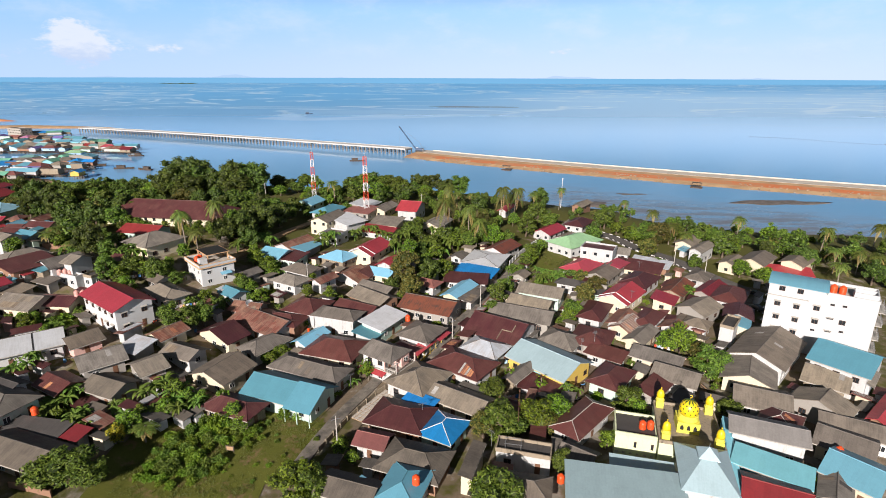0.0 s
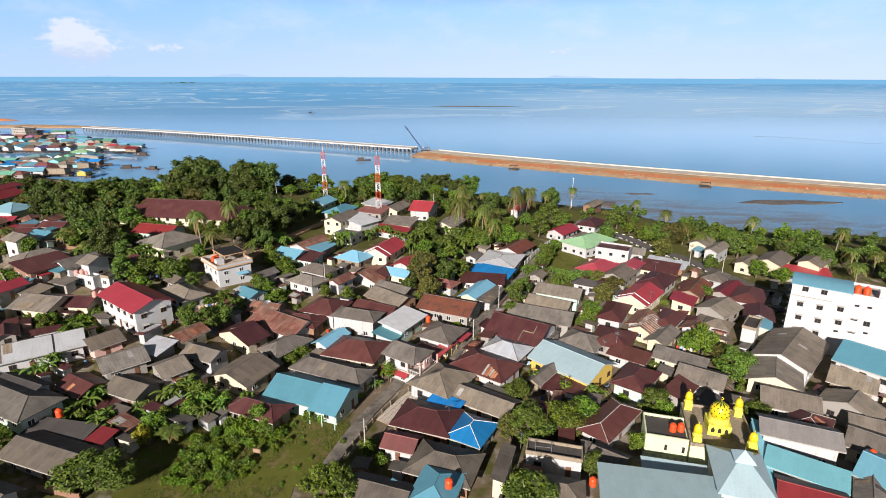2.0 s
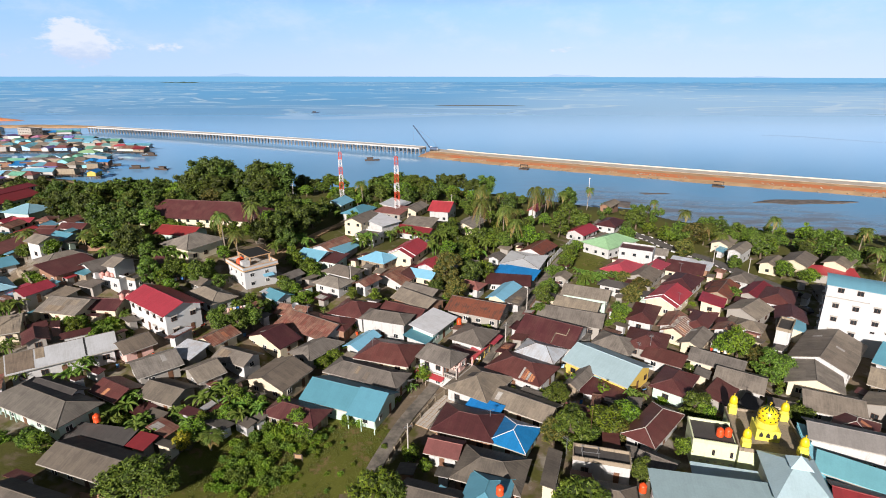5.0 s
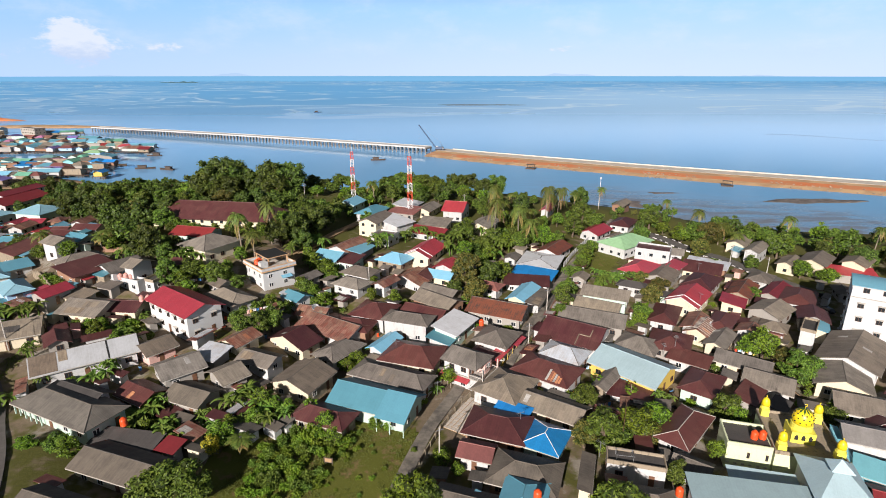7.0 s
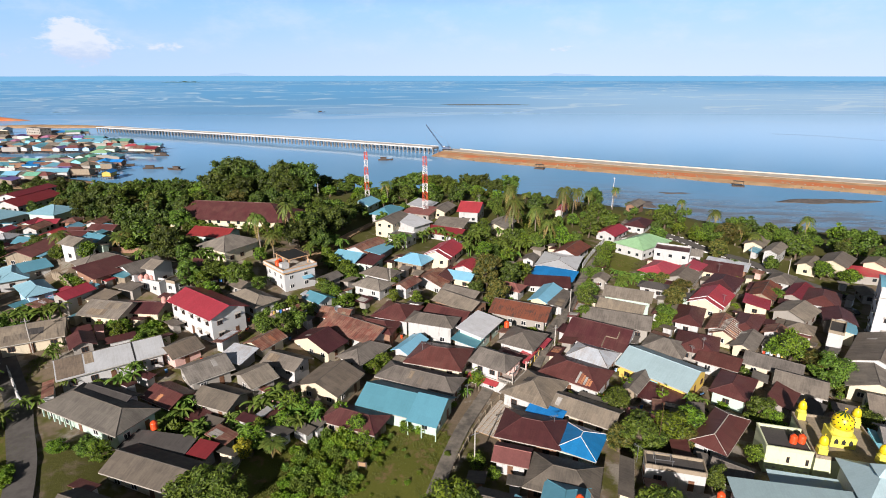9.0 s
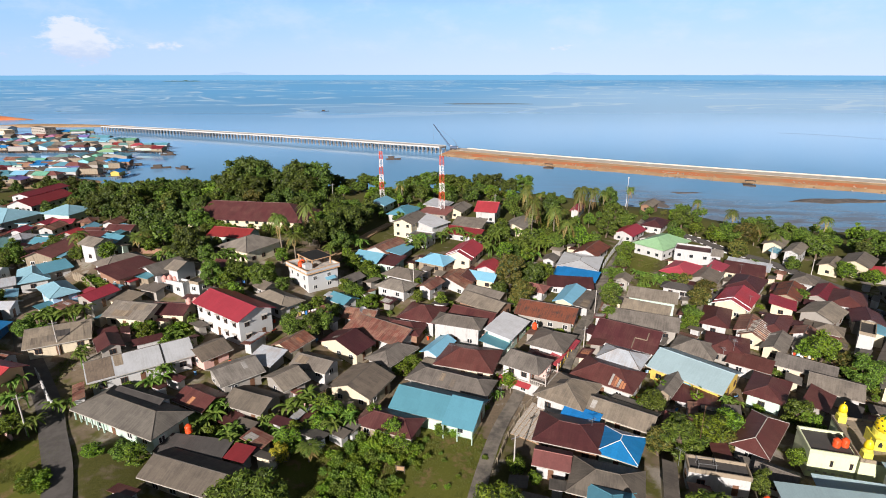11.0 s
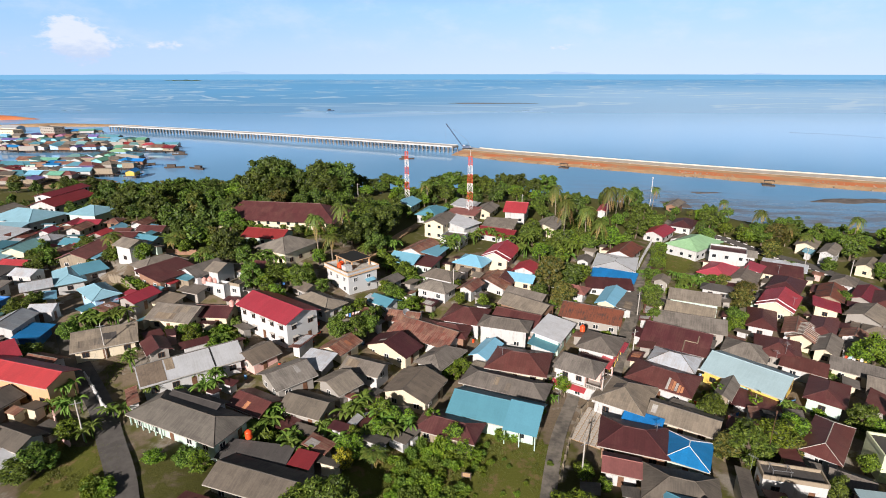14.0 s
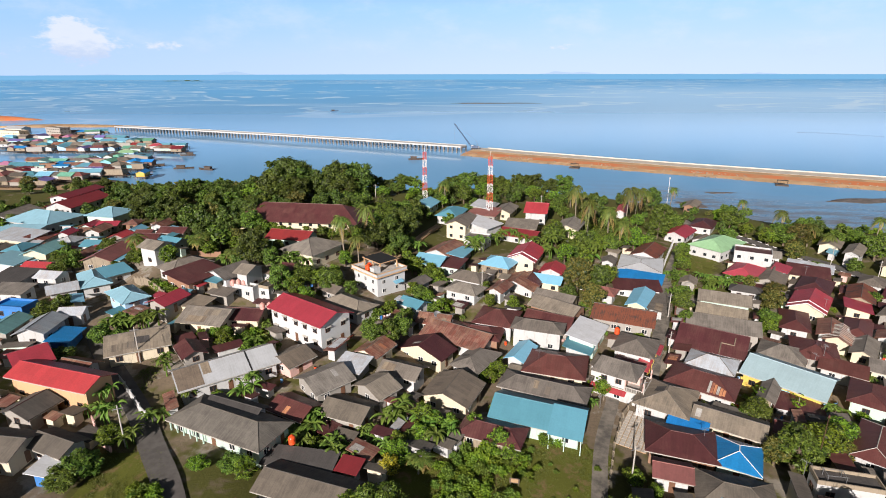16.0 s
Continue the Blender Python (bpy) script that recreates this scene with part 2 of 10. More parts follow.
roof_mat("tile", (0.17, 0.050, 0.028), (0.07, 0.028, 0.021), 0.85, 0.8, (0.25, 0.34), (0.05, 0.035, 0.03), 0.2)
for args in (
    ("white", (0.465, 0.475, 0.475), (0.20, 0.18, 0.15), 0.6), ("cream", (0.58, 0.52, 0.39)), ("mint", (0.44, 0.57, 0.50)), ("pink", (0.62, 0.40, 0.36)),
    ("skywall", (0.36, 0.55, 0.76)), ("blue", (0.04, 0.17, 0.45)), ("yellow", (0.58, 0.42, 0.10)), ("orange", (0.54, 0.34, 0.19), (0.34, 0.20, 0.12), 0.6),
    ("cyanwall", (0.22, 0.50, 0.58)), ("brick", (0.25, 0.145, 0.095)), ("grey", (0.30, 0.285, 0.26)), ("lemon", (0.56, 0.61, 0.40)),
):
    wall_mat(*args)
wall_mat("stained_concrete", (0.27, 0.225, 0.165), (0.035, 0.035, 0.03), 0.85)
wall_mat("clean_white", (0.475, 0.49, 0.495), (0.45, 0.44, 0.42), 0.18)
plain_mat("glass_dark", (0.025, 0.03, 0.035), 0.15, 0.0, 0.3)
plain_mat("frame_white", (0.7, 0.7, 0.68), 0.5)
plain_mat("frame_brown", (0.10, 0.05, 0.03), 0.6)
plain_mat("door_wood", (0.16, 0.08, 0.045), 0.6)
plain_mat("ridge_grey", (0.13, 0.115, 0.10), 0.8)
plain_mat("fascia", (0.42, 0.40, 0.36), 0.7)
plain_mat("tank_pink", (0.60, 0.32, 0.28), 0.5)
plain_mat("car_dark", (0.03, 0.032, 0.036), 0.25)
wall_mat("purple", (0.24, 0.09, 0.30))
plain_mat("tank_orange", (0.72, 0.085, 0.02), 0.35)
plain_mat("concrete", (0.46, 0.44, 0.40), 0.85, 0, 0.35, 0.7)
plain_mat("concrete_pale", (0.50, 0.46, 0.40), 0.85, 0, 0.2, 0.2)
plain_mat("soil_orange", (0.46, 0.135, 0.045), 0.95, 0, 0.5, 0.05, (0.36, 0.20, 0.10))
plain_mat("soil_tan", (0.40, 0.27, 0.15), 0.95, 0, 0.4, 0.12, (0.28, 0.18, 0.10))
plain_mat("mud", (0.20, 0.17, 0.15), 0.6, 0, 0.4, 0.3, (0.08, 0.07, 0.06))
plain_mat("stone_grey", (0.33, 0.26, 0.19), 0.9, 0, 0.5, 1.0)
plain_mat("asphalt", (0.11, 0.102, 0.094), 0.9, 0, 0.3, 0.8)
plain_mat("path_concrete", (0.225, 0.20, 0.165), 0.9, 0, 0.5, 0.45, (0.085, 0.078, 0.068))
plain_mat("steel_red", (0.60, 0.075, 0.030), 0.5)
plain_mat("steel_white", (0.74, 0.74, 0.74), 0.5)
plain_mat("steel_grey", (0.30, 0.31, 0.32), 0.5, 0.6)
plain_mat("yellow_dome", (0.78, 0.58, 0.015), 0.4)
plain_mat("yellow_pale", (0.74, 0.68, 0.09), 0.6)
plain_mat("leaf_paint", (0.03, 0.09, 0.02), 0.5)
plain_mat("black_paint", (0.02, 0.02, 0.02), 0.6)
plain_mat("crane_blue", (0.06, 0.10, 0.18), 0.5)
plain_mat("deck_grey", (0.52, 0.51, 0.49), 0.85, 0, 0.2, 0.3)
plain_mat("pier_concrete", (0.26, 0.25, 0.23), 0.9, 0, 0.4, 0.5)
plain_mat("timber_grey", (0.085, 0.064, 0.050), 0.9)
plain_mat("trunk", (0.14, 0.105, 0.075), 0.9, 0, 0.4, 6)
plain_mat("palm_trunk", (0.26, 0.22, 0.17), 0.9, 0, 0.4, 5)
plain_mat("boat_blue", (0.10, 0.25, 0.45), 0.5)
plain_mat("cloth_white", (0.7, 0.7, 0.7), 0.9)


def leaf_mat(name, a, b2, rough=0.55):
    m, nt, b = shader(name, rough, spec=0.35)
    isl = nt.nodes.new("ShaderNodeNewGeometry").outputs["Random Per Island"]
    col = mix(nt, isl, a, b2)
    big = noise_tex(nt, coords(nt, "Object"), 0.6, 3)
    hsv = nt.nodes.new("ShaderNodeHueSaturation")
    r = rnd(nt)
    link(nt, maths(nt, "MULTIPLY", maths(nt, "ADD", 0.75, maths(nt, "MULTIPLY", r, 0.5)), maths(nt, "ADD", 0.6, maths(nt, "MULTIPLY", big, 0.8))), hsv.inputs["Value"])
    link(nt, maths(nt, "ADD", 0.475, maths(nt, "MULTIPLY", r, 0.04)), hsv.inputs["Hue"])
    link(nt, col, hsv.inputs["Color"])
    link(nt, hsv.outputs[0], b.inputs["Base Color"])
    tr = nt.nodes.new("ShaderNodeBsdfTranslucent")
    link(nt, hsv.outputs[0], tr.inputs[0])
    ms = nt.nodes.new("ShaderNodeMixShader")
    ms.inputs[0].default_value = 0.22
    out = nt.nodes["Material Output"]
    link(nt, b.outputs[0], ms.inputs[1]), link(nt, tr.outputs[0], ms.inputs[2]), link(nt, ms.outputs[0], out.inputs[0])


leaf_mat("leaf", (0.048, 0.098, 0.013), (0.155, 0.225, 0.030))
leaf_mat("leaf_dark", (0.038, 0.072, 0.012), (0.118, 0.165, 0.026))
# crown cores: shade between the leaves, painted as a darker green
leaf_mat("leaf_inner_shade", (0.020, 0.036, 0.008), (0.040, 0.058, 0.012))
leaf_mat("leaf_bright", (0.072, 0.142, 0.012), (0.185, 0.275, 0.022))
leaf_mat("leaf_yellow", (0.26, 0.24, 0.015), (0.40, 0.36, 0.03))
leaf_mat("leaf_brown", (0.085, 0.095, 0.020), (0.18, 0.16, 0.035))
leaf_mat("palm_leaf", (0.065, 0.112, 0.020), (0.160, 0.195, 0.038))
leaf_mat("palm_leaf_dry", (0.20, 0.16, 0.05), (0.28, 0.21, 0.07))
leaf_mat("banana_leaf", (0.07, 0.14, 0.02), (0.16, 0.24, 0.04))
leaf_mat("grass_blade", (0.075, 0.105, 0.017), (0.15, 0.165, 0.036))


def ground_mat():
    m, nt, b = shader("ground", 0.95, spec=0.2)
    p = coords(nt, "Object")
    big = noise_tex(nt, p, 0.045, 5, 0.6)
    mid = noise_tex(nt, p, 0.25, 6, 0.65)
    fine = noise_tex(nt, p, 2.0, 6, 0.7)
    soil = mix(nt, fine, (0.085, 0.066, 0.046), (0.25, 0.195, 0.135))
    grass = mix(nt, fine, (0.038, 0.046, 0.011), (0.125, 0.12, 0.030))
    sep = nt.nodes.new("ShaderNodeSeparateXYZ")
    link(nt, p, sep.inputs[0])
    cover = maths(nt, "ADD", maths(nt, "MULTIPLY", big, 0.5), maths(nt, "MULTIPLY", mid, 0.5))
    cover = maths(nt, "ADD", cover, maths(nt, "MULTIPLY", ramp(nt, sep.outputs[1], 150.0, 200.0), 0.12))
    yard = noise_tex(nt, p, 0.16, 5, 0.6)
    soil = mix(nt, maths(nt, "MULTIPLY", ramp(nt, yard, 0.52, 0.60), 0.85), soil, mix(nt, fine, (0.16, 0.145, 0.12), (0.38, 0.35, 0.30)))
    col = mix(nt, ramp(nt, cover, 0.48, 0.58), soil, grass)
    mud = mix(nt, mid, (0.055, 0.048, 0.042), (0.12, 0.10, 0.08))
    col = mix(nt, ramp(nt, sep.outputs[2], 0.25, 0.0), col, mud)
    link(nt, col, b.inputs["Base Color"])
    bump(nt, b, fine, 0.6, 0.15)


def lawn_mat():
    m, nt, b = shader("lawn", 0.95, spec=0.2)
    p = coords(nt, "Object")
    mid, fine = noise_tex(nt, p, 0.35, 5, 0.65), noise_tex(nt, p, 3.0, 6, 0.7)
    col = mix(nt, fine, (0.062, 0.078, 0.012), (0.150, 0.152, 0.028))
    col = mix(nt, ramp(nt, mid, 0.52, 0.68), col, (0.19, 0.13, 0.065))
    link(nt, col, b.inputs["Base Color"])
    bump(nt, b, fine, 0.7, 0.12)


lawn_mat()


def sea_mat():
    m, nt, b = shader("sea", 0.38, spec=0.4)
    p = coords(nt, "Object")
    st = nt.nodes.new("ShaderNodeMapping")
    st.inputs["Scale"].default_value = (0.0013, 0.0019, 1)
    st.inputs["Rotation"].default_value = (0, 0, radians(-8))
    link(nt, p, st.inputs[0])
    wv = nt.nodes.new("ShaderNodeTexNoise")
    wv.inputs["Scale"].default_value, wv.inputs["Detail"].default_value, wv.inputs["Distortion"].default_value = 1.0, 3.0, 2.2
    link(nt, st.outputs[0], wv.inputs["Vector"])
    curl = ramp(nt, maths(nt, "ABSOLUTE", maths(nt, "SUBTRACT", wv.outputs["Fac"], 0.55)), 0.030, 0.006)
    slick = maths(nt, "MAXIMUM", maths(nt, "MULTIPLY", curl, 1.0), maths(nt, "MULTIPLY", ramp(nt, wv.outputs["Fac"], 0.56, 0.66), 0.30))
    sep = nt.nodes.new("ShaderNodeSeparateXYZ")
    link(nt, p, sep.inputs[0])
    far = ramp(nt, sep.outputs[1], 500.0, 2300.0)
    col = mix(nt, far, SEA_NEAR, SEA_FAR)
    # paler water towards the east
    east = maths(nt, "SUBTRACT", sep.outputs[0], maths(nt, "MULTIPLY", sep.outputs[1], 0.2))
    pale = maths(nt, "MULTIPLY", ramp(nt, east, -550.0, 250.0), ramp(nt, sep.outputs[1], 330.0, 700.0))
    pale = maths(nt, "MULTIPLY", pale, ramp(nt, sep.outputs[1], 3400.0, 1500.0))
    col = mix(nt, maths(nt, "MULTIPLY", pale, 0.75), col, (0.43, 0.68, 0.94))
    # sheen of the slicks, painted as pale streaks in the base colour
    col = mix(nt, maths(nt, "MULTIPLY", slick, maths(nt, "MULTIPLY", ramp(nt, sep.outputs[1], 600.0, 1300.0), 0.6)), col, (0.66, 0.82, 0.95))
    shallow = noise_tex(nt, p, 0.02, 5, 0.6)
    line = maths(nt, "ADD", sep.outputs[1], maths(nt, "MULTIPLY", sep.outputs[0], 0.55))
    line = maths(nt, "ADD", line, maths(nt, "MULTIPLY", shallow, 60.0))
    shoal = nt.nodes.new("ShaderNodeMapping")
    shoal.inputs["Scale"].default_value, shoal.inputs["Rotation"].default_value = (0.05, 0.16, 1), (0, 0, radians(22))
    link(nt, p, shoal.inputs[0])
    streaks = ramp(nt, noise_tex(nt, shoal.outputs[0], 1.0, 6, 0.68), 0.40, 0.60)
    flat = maths(nt, "MULTIPLY", ramp(nt, line, 440.0, 350.0), ramp(nt, sep.outputs[0], -10.0, 80.0))
    flat = maths(nt, "MULTIPLY", flat, maths(nt, "ADD", 0.45, maths(nt, "MULTIPLY", streaks, 0.55)))
    col = mix(nt, maths(nt, "MULTIPLY", flat, 0.85), col, (0.15, 0.125, 0.11))
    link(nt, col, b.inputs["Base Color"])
    calm = ramp(nt, sep.outputs[1], 450.0, 1500.0)
    rough = maths(nt, "ADD", 0.10, maths(nt, "MULTIPLY", calm, maths(nt, "SUBTRACT", 0.36, maths(nt, "MULTIPLY", slick, 0.06))))
    rough = maths(nt, "ADD", rough, maths(nt, "MULTIPLY", flat, 0.35))
    link(nt, rough, b.inputs["Roughness"])
    b.inputs["IOR"].default_value = 1.33
    rip = noise_tex(nt, p, 0.5, 4, 0.6)
    bump(nt, b, rip, 0.10, 0.12)


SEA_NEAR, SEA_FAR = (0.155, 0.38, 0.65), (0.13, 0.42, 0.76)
ground_mat()
sea_mat()

# ---- mesh helpers ----


def mesh_ob(name, bm, mat, parent=None, label=""):
    me = bpy.data.meshes.new(name)
    bm.to_mesh(me)
    bm.free()
    return mesh_data_ob(name, me, mat, parent, label)


def mesh_data_ob(name, me, mat, parent=None, label=""):
    if mat and not me.materials:
        me.materials.append(MATS[mat])
    ob = new(name, me)
    if parent is not None:
        ob.parent = parent
    if label:
        ob["label"] = label
    return ob


def part(name, bm, material, parent, label=""):
    return mesh_ob(name, bm, material, parent, label)


def empty(name, m):
    e = new(name)
    e.empty_display_size = 0.5
    e.matrix_basis = m
    return e


def box(bm, x0, x1, y0, y1, z0, z1):
    vs = [bm.verts.new((x, y, z)) for z in (z0, z1) for x, y in ((x0, y0), (x1, y0), (x1, y1), (x0, y1))]
    for f in ((3, 2, 1, 0), (4, 5, 6, 7), (0, 1, 5, 4), (1, 2, 6, 5), (2, 3, 7, 6), (3, 0, 4, 7)):
        bm.faces.new([vs[i] for i in f])
    return vs


def beam(bm, a, b, r, sides=4, r2=None):
    a, b = Vector(a), Vector(b)
    d = (b - a).normalized()
    u = d.orthogonal().normalized()
    v = d.cross(u)
    r2 = r if r2 is None else r2
    rings = []
    for p, q in ((a, r), (b, r2)):
        rings.append([bm.verts.new(p + (u * math.cos(t) + v * math.sin(t)) * q) for t in (2 * math.pi * (i + 0.5) / sides for i in range(sides))])
    for i in range(sides):
        j = (i + 1) % sides
        bm.faces.new((rings[0][i], rings[0][j], rings[1][j], rings[1][i]))
    bm.faces.new(rings[0][::-1])
    bm.faces.new(rings[1])


def lathe(bm, profile, sides=16, centre=(0, 0, 0)):
    rings = []
    for r, z in profile:
        rings.append([bm.verts.new((centre[0] + r * math.cos(2 * math.pi * i / sides), centre[1] + r * math.sin(2 * math.pi * i / sides), centre[2] + z)) for i in range(sides)])
    for k in range(len(rings) - 1):
        for i in range(sides):
            j = (i + 1) % sides
            bm.faces.new((rings[k][i], rings[k][j], rings[k + 1][j], rings[k + 1][i]))
    bm.faces.new(rings[0][::-1])
    bm.faces.new(rings[-1])


def smooth(bm):
    for f in bm.faces:
        f.smooth = True


# ---- land and sea ----
HILLS = [
    (-107, 84, 7.6), (-112, 91, 7.8), (-124, 95, 9.8), (-122, 87, 7.6), (-97, 111, 8), (-90.5, 114, 9.8), (-119, 112, 10.8),
    (-79, 129, 11.3), (-86, 144, 12.5), (-150, 140, 11.3), (-134, 142, 16.5), (-99, 157, 17.3), (-119, 192, 18), (-69, 128, 6.2),
    (-40, 122, 5), (-54, 107, 3.9), (-61, 114, 4.6), (-28, 103, 3.5), (-30, 82, 3.8), (-18, 85, 3.4), (-9, 77, 3.4),
    (14, 113, 3), (-27, 135, 6), (1, 161, 4.8), (-38, 151, 7.5), (-53, 150, 10.2), (-52, 171, 12.5), (-36, 171, 12),
    (57, 188, 3.6), (33, 198, 5), (24, 134, 3.4), (66, 125, 3.4), (30, 82, 3.2), (-85, 90, 4.6), (-108, 158, 18),
    (-138, 158, 16.5), (-98, 186, 18), (48, 101, 3), (75, 135, 3.2), (-10, 170, 5.5), (-26, 205, 12.5), (-33, 224, 13),
    (-66, 226, 13.5), (-195, 180, 11), (-232, 255, 8), (-138, 228, 13), (0, 198, 7), (-45, 95, 3.6), (-52, 80, 3.8),
    (44, 145, 3.6), (50, 75, 3),
]
COAST = [(-700, 330), (-255, 328), (-231, 326), (-205, 330), (-170, 324), (-141, 318), (-114, 308), (-76, 310), (-34, 318), (15, 306), (51, 284), (70, 280), (79, 261), (91, 252), (110, 240), (168, 230), (300, 212), (700, 190)]


def coast(x):
    for (a, p), (b, q) in zip(COAST, COAST[1:]):
        if x <= b:
            return p + (q - p) * max(0.0, (x - a) / (b - a))
    return COAST[-1][1]


def ground_z(x, y):
    s = n = 0.0
    for a, b, c in HILLS:
        w = 1 / (((x - a) ** 2 + (y - b) ** 2) + 60) ** 2
        s += w * c
        n += w
    d = coast(x) - y
    if d <= 0:
        return max(-3.0, 0.06 * d)
    f = min(1.0, d / 40.0) ** 0.8
    return s / n * f + 0.25 * min(1.0, d / 6.0)


def grid_lines(lo, hi, dlo, dhi, step):
    mid = list(np.arange(dlo, dhi + 0.1, step))
    out = []
    g, p = step, dlo
    while p > lo:
        g *= 1.5
        p = max(lo, p - g)
        out.insert(0, p)
    g, p = step, mid[-1]
    end = []
    while p < hi:
        g *= 1.5
        p = min(hi, p + g)
        end.append(p)
    return out + mid + end


def build_ground():
    xs = grid_lines(-4900, 4900, -300, 250, 4.0)
    ys = grid_lines(-4000, 4900, 30, 360, 4.0)
    verts = [(x, y, ground_z(x, y) + (0.25 * noise.noise((x * 0.12, y * 0.12, 0)) if 30 < y < 360 else 0)) for y in ys for x in xs]
    w = len(xs)
    faces = [(j * w + i, j * w + i + 1, (j + 1) * w + i + 1, (j + 1) * w + i) for j in range(len(ys) - 1) for i in range(w - 1)]
    me = bpy.data.meshes.new("ground")
    me.from_pydata(verts, [], faces)
    me.shade_smooth()
    tagged(mesh_data_ob("ground", me, "ground"), "grassy and bare earth ground sloping to a muddy shore", "ground", kind="structure")


def build_sea():
    bm = bmesh.new()
    vs = [bm.verts.new(p) for p in ((-4980, 195, 0), (4980, 195, 0), (4980, 4980, 0), (-4980, 4980, 0))]
    bm.faces.new(vs)
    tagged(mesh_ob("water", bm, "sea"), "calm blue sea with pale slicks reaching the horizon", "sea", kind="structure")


build_ground()
build_sea()


def ribbon(bm, pts, half, z_of, lift=0.06, sub=3.0, x_off=0.0):
    """A strip draped along a line of points."""
    line = []
    for (a, b), (c, d) in zip(pts, pts[1:]):
        n = max(1, int(math.hypot(c - a, d - b) / sub))
        line += [(a + (c - a) * i / n, b + (d - b) * i / n) for i in range(n)]
    line.append(pts[-1])
    for _ in range(3):
        line = [line[0]] + [((p[0] + 2 * q[0] + r[0]) / 4, (p[1] + 2 * q[1] + r[1]) / 4) for p, q, r in zip(line, line[1:], line[2:])] + [line[-1]]
    rows = []
    for i, (x, y) in enumerate(line):
        a, b = line[max(0, i - 1)], line[min(len(line) - 1, i + 1)]
        t = Vector((b[0] - a[0], b[1] - a[1], 0)).normalized()
        n = Vector((-t.y, t.x, 0))
        row = []
        for s in (-half, 0, half):
            p = Vector((x, y, 0)) + n * (s + x_off)
            row.append((p.x, p.y))
        zz = [max(0.3, z_of(*p)) + lift for p in row]
        top = max(zz)
        rows.append([bm.verts.new((p[0], p[1], (z + top) / 2)) for p, z in zip(row, zz)] + [bm.verts.new((row[2][0], row[2][1], zz[2] - 0.5)), bm.verts.new((row[0][0], row[0][1], zz[0] - 0.5))])
    for p, q in zip(rows, rows[1:]):
        for i in range(5):
            j = (i + 1) % 5
            bm.faces.new((p[j], p[i], q[i], q[j]))


LANE_POINTS = []


def road(pts, width, mat, label):
    for (a, b), (c, d) in zip(pts, pts[1:]):
        n = max(1, int(math.hypot(c - a, d - b) / 2.5))
        LANE_POINTS.extend(Vector((a + (c - a) * i / n, b + (d - b) * i / n, 0)) for i in range(n))
    bm = bmesh.new()
    ribbon(bm, pts, width / 2, ground_z, 0.27)
    bmesh.ops.recalc_face_normals(bm, faces=bm.faces)
    tagged(mesh_ob("road", bm, mat), label, "road", kind="structure")


# ---- causeway and pier over the sea ----


def strip(near, far, z_near, z_far, mat, name, label):
    """A long bank between two lines, each (x, y) by (x, y)."""
    bm = bmesh.new()
    n = len(near)
    rows = []
    for i in range(n):
        (a, b), (c, d) = near[i], far[i]
        rows.append([bm.verts.new(p) for p in ((a, b, -3.2), (a, b, z_near), (c, d, z_far), (c, d, -3.2))])
    for p, q in zip(rows, rows[1:]):
        for i in range(3):
            bm.faces.new((p[i], q[i], q[i + 1], p[i + 1]))
    bm.faces.new(rows[0]), bm.faces.new(rows[-1][::-1])
    bmesh.ops.recalc_face_normals(bm, faces=bm.faces)
    return mesh_ob(name, bm, mat)


def along(pts, t):
    k = min(int(t * (len(pts) - 1)), len(pts) - 2)
    f = t * (len(pts) - 1) - k
    (a, b), (c, d) = pts[k], pts[k + 1]
    return a + (c - a) * f, b + (d - b) * f


BANK = [(-48.0, 468.1), (-10.0, 439.9), (37.0, 410.7), (92.0, 377.4), (149.0, 346.2), (233.3, 303.2), (329.4, 258.8), (429.5, 214.5), (559.7, 160.0)]


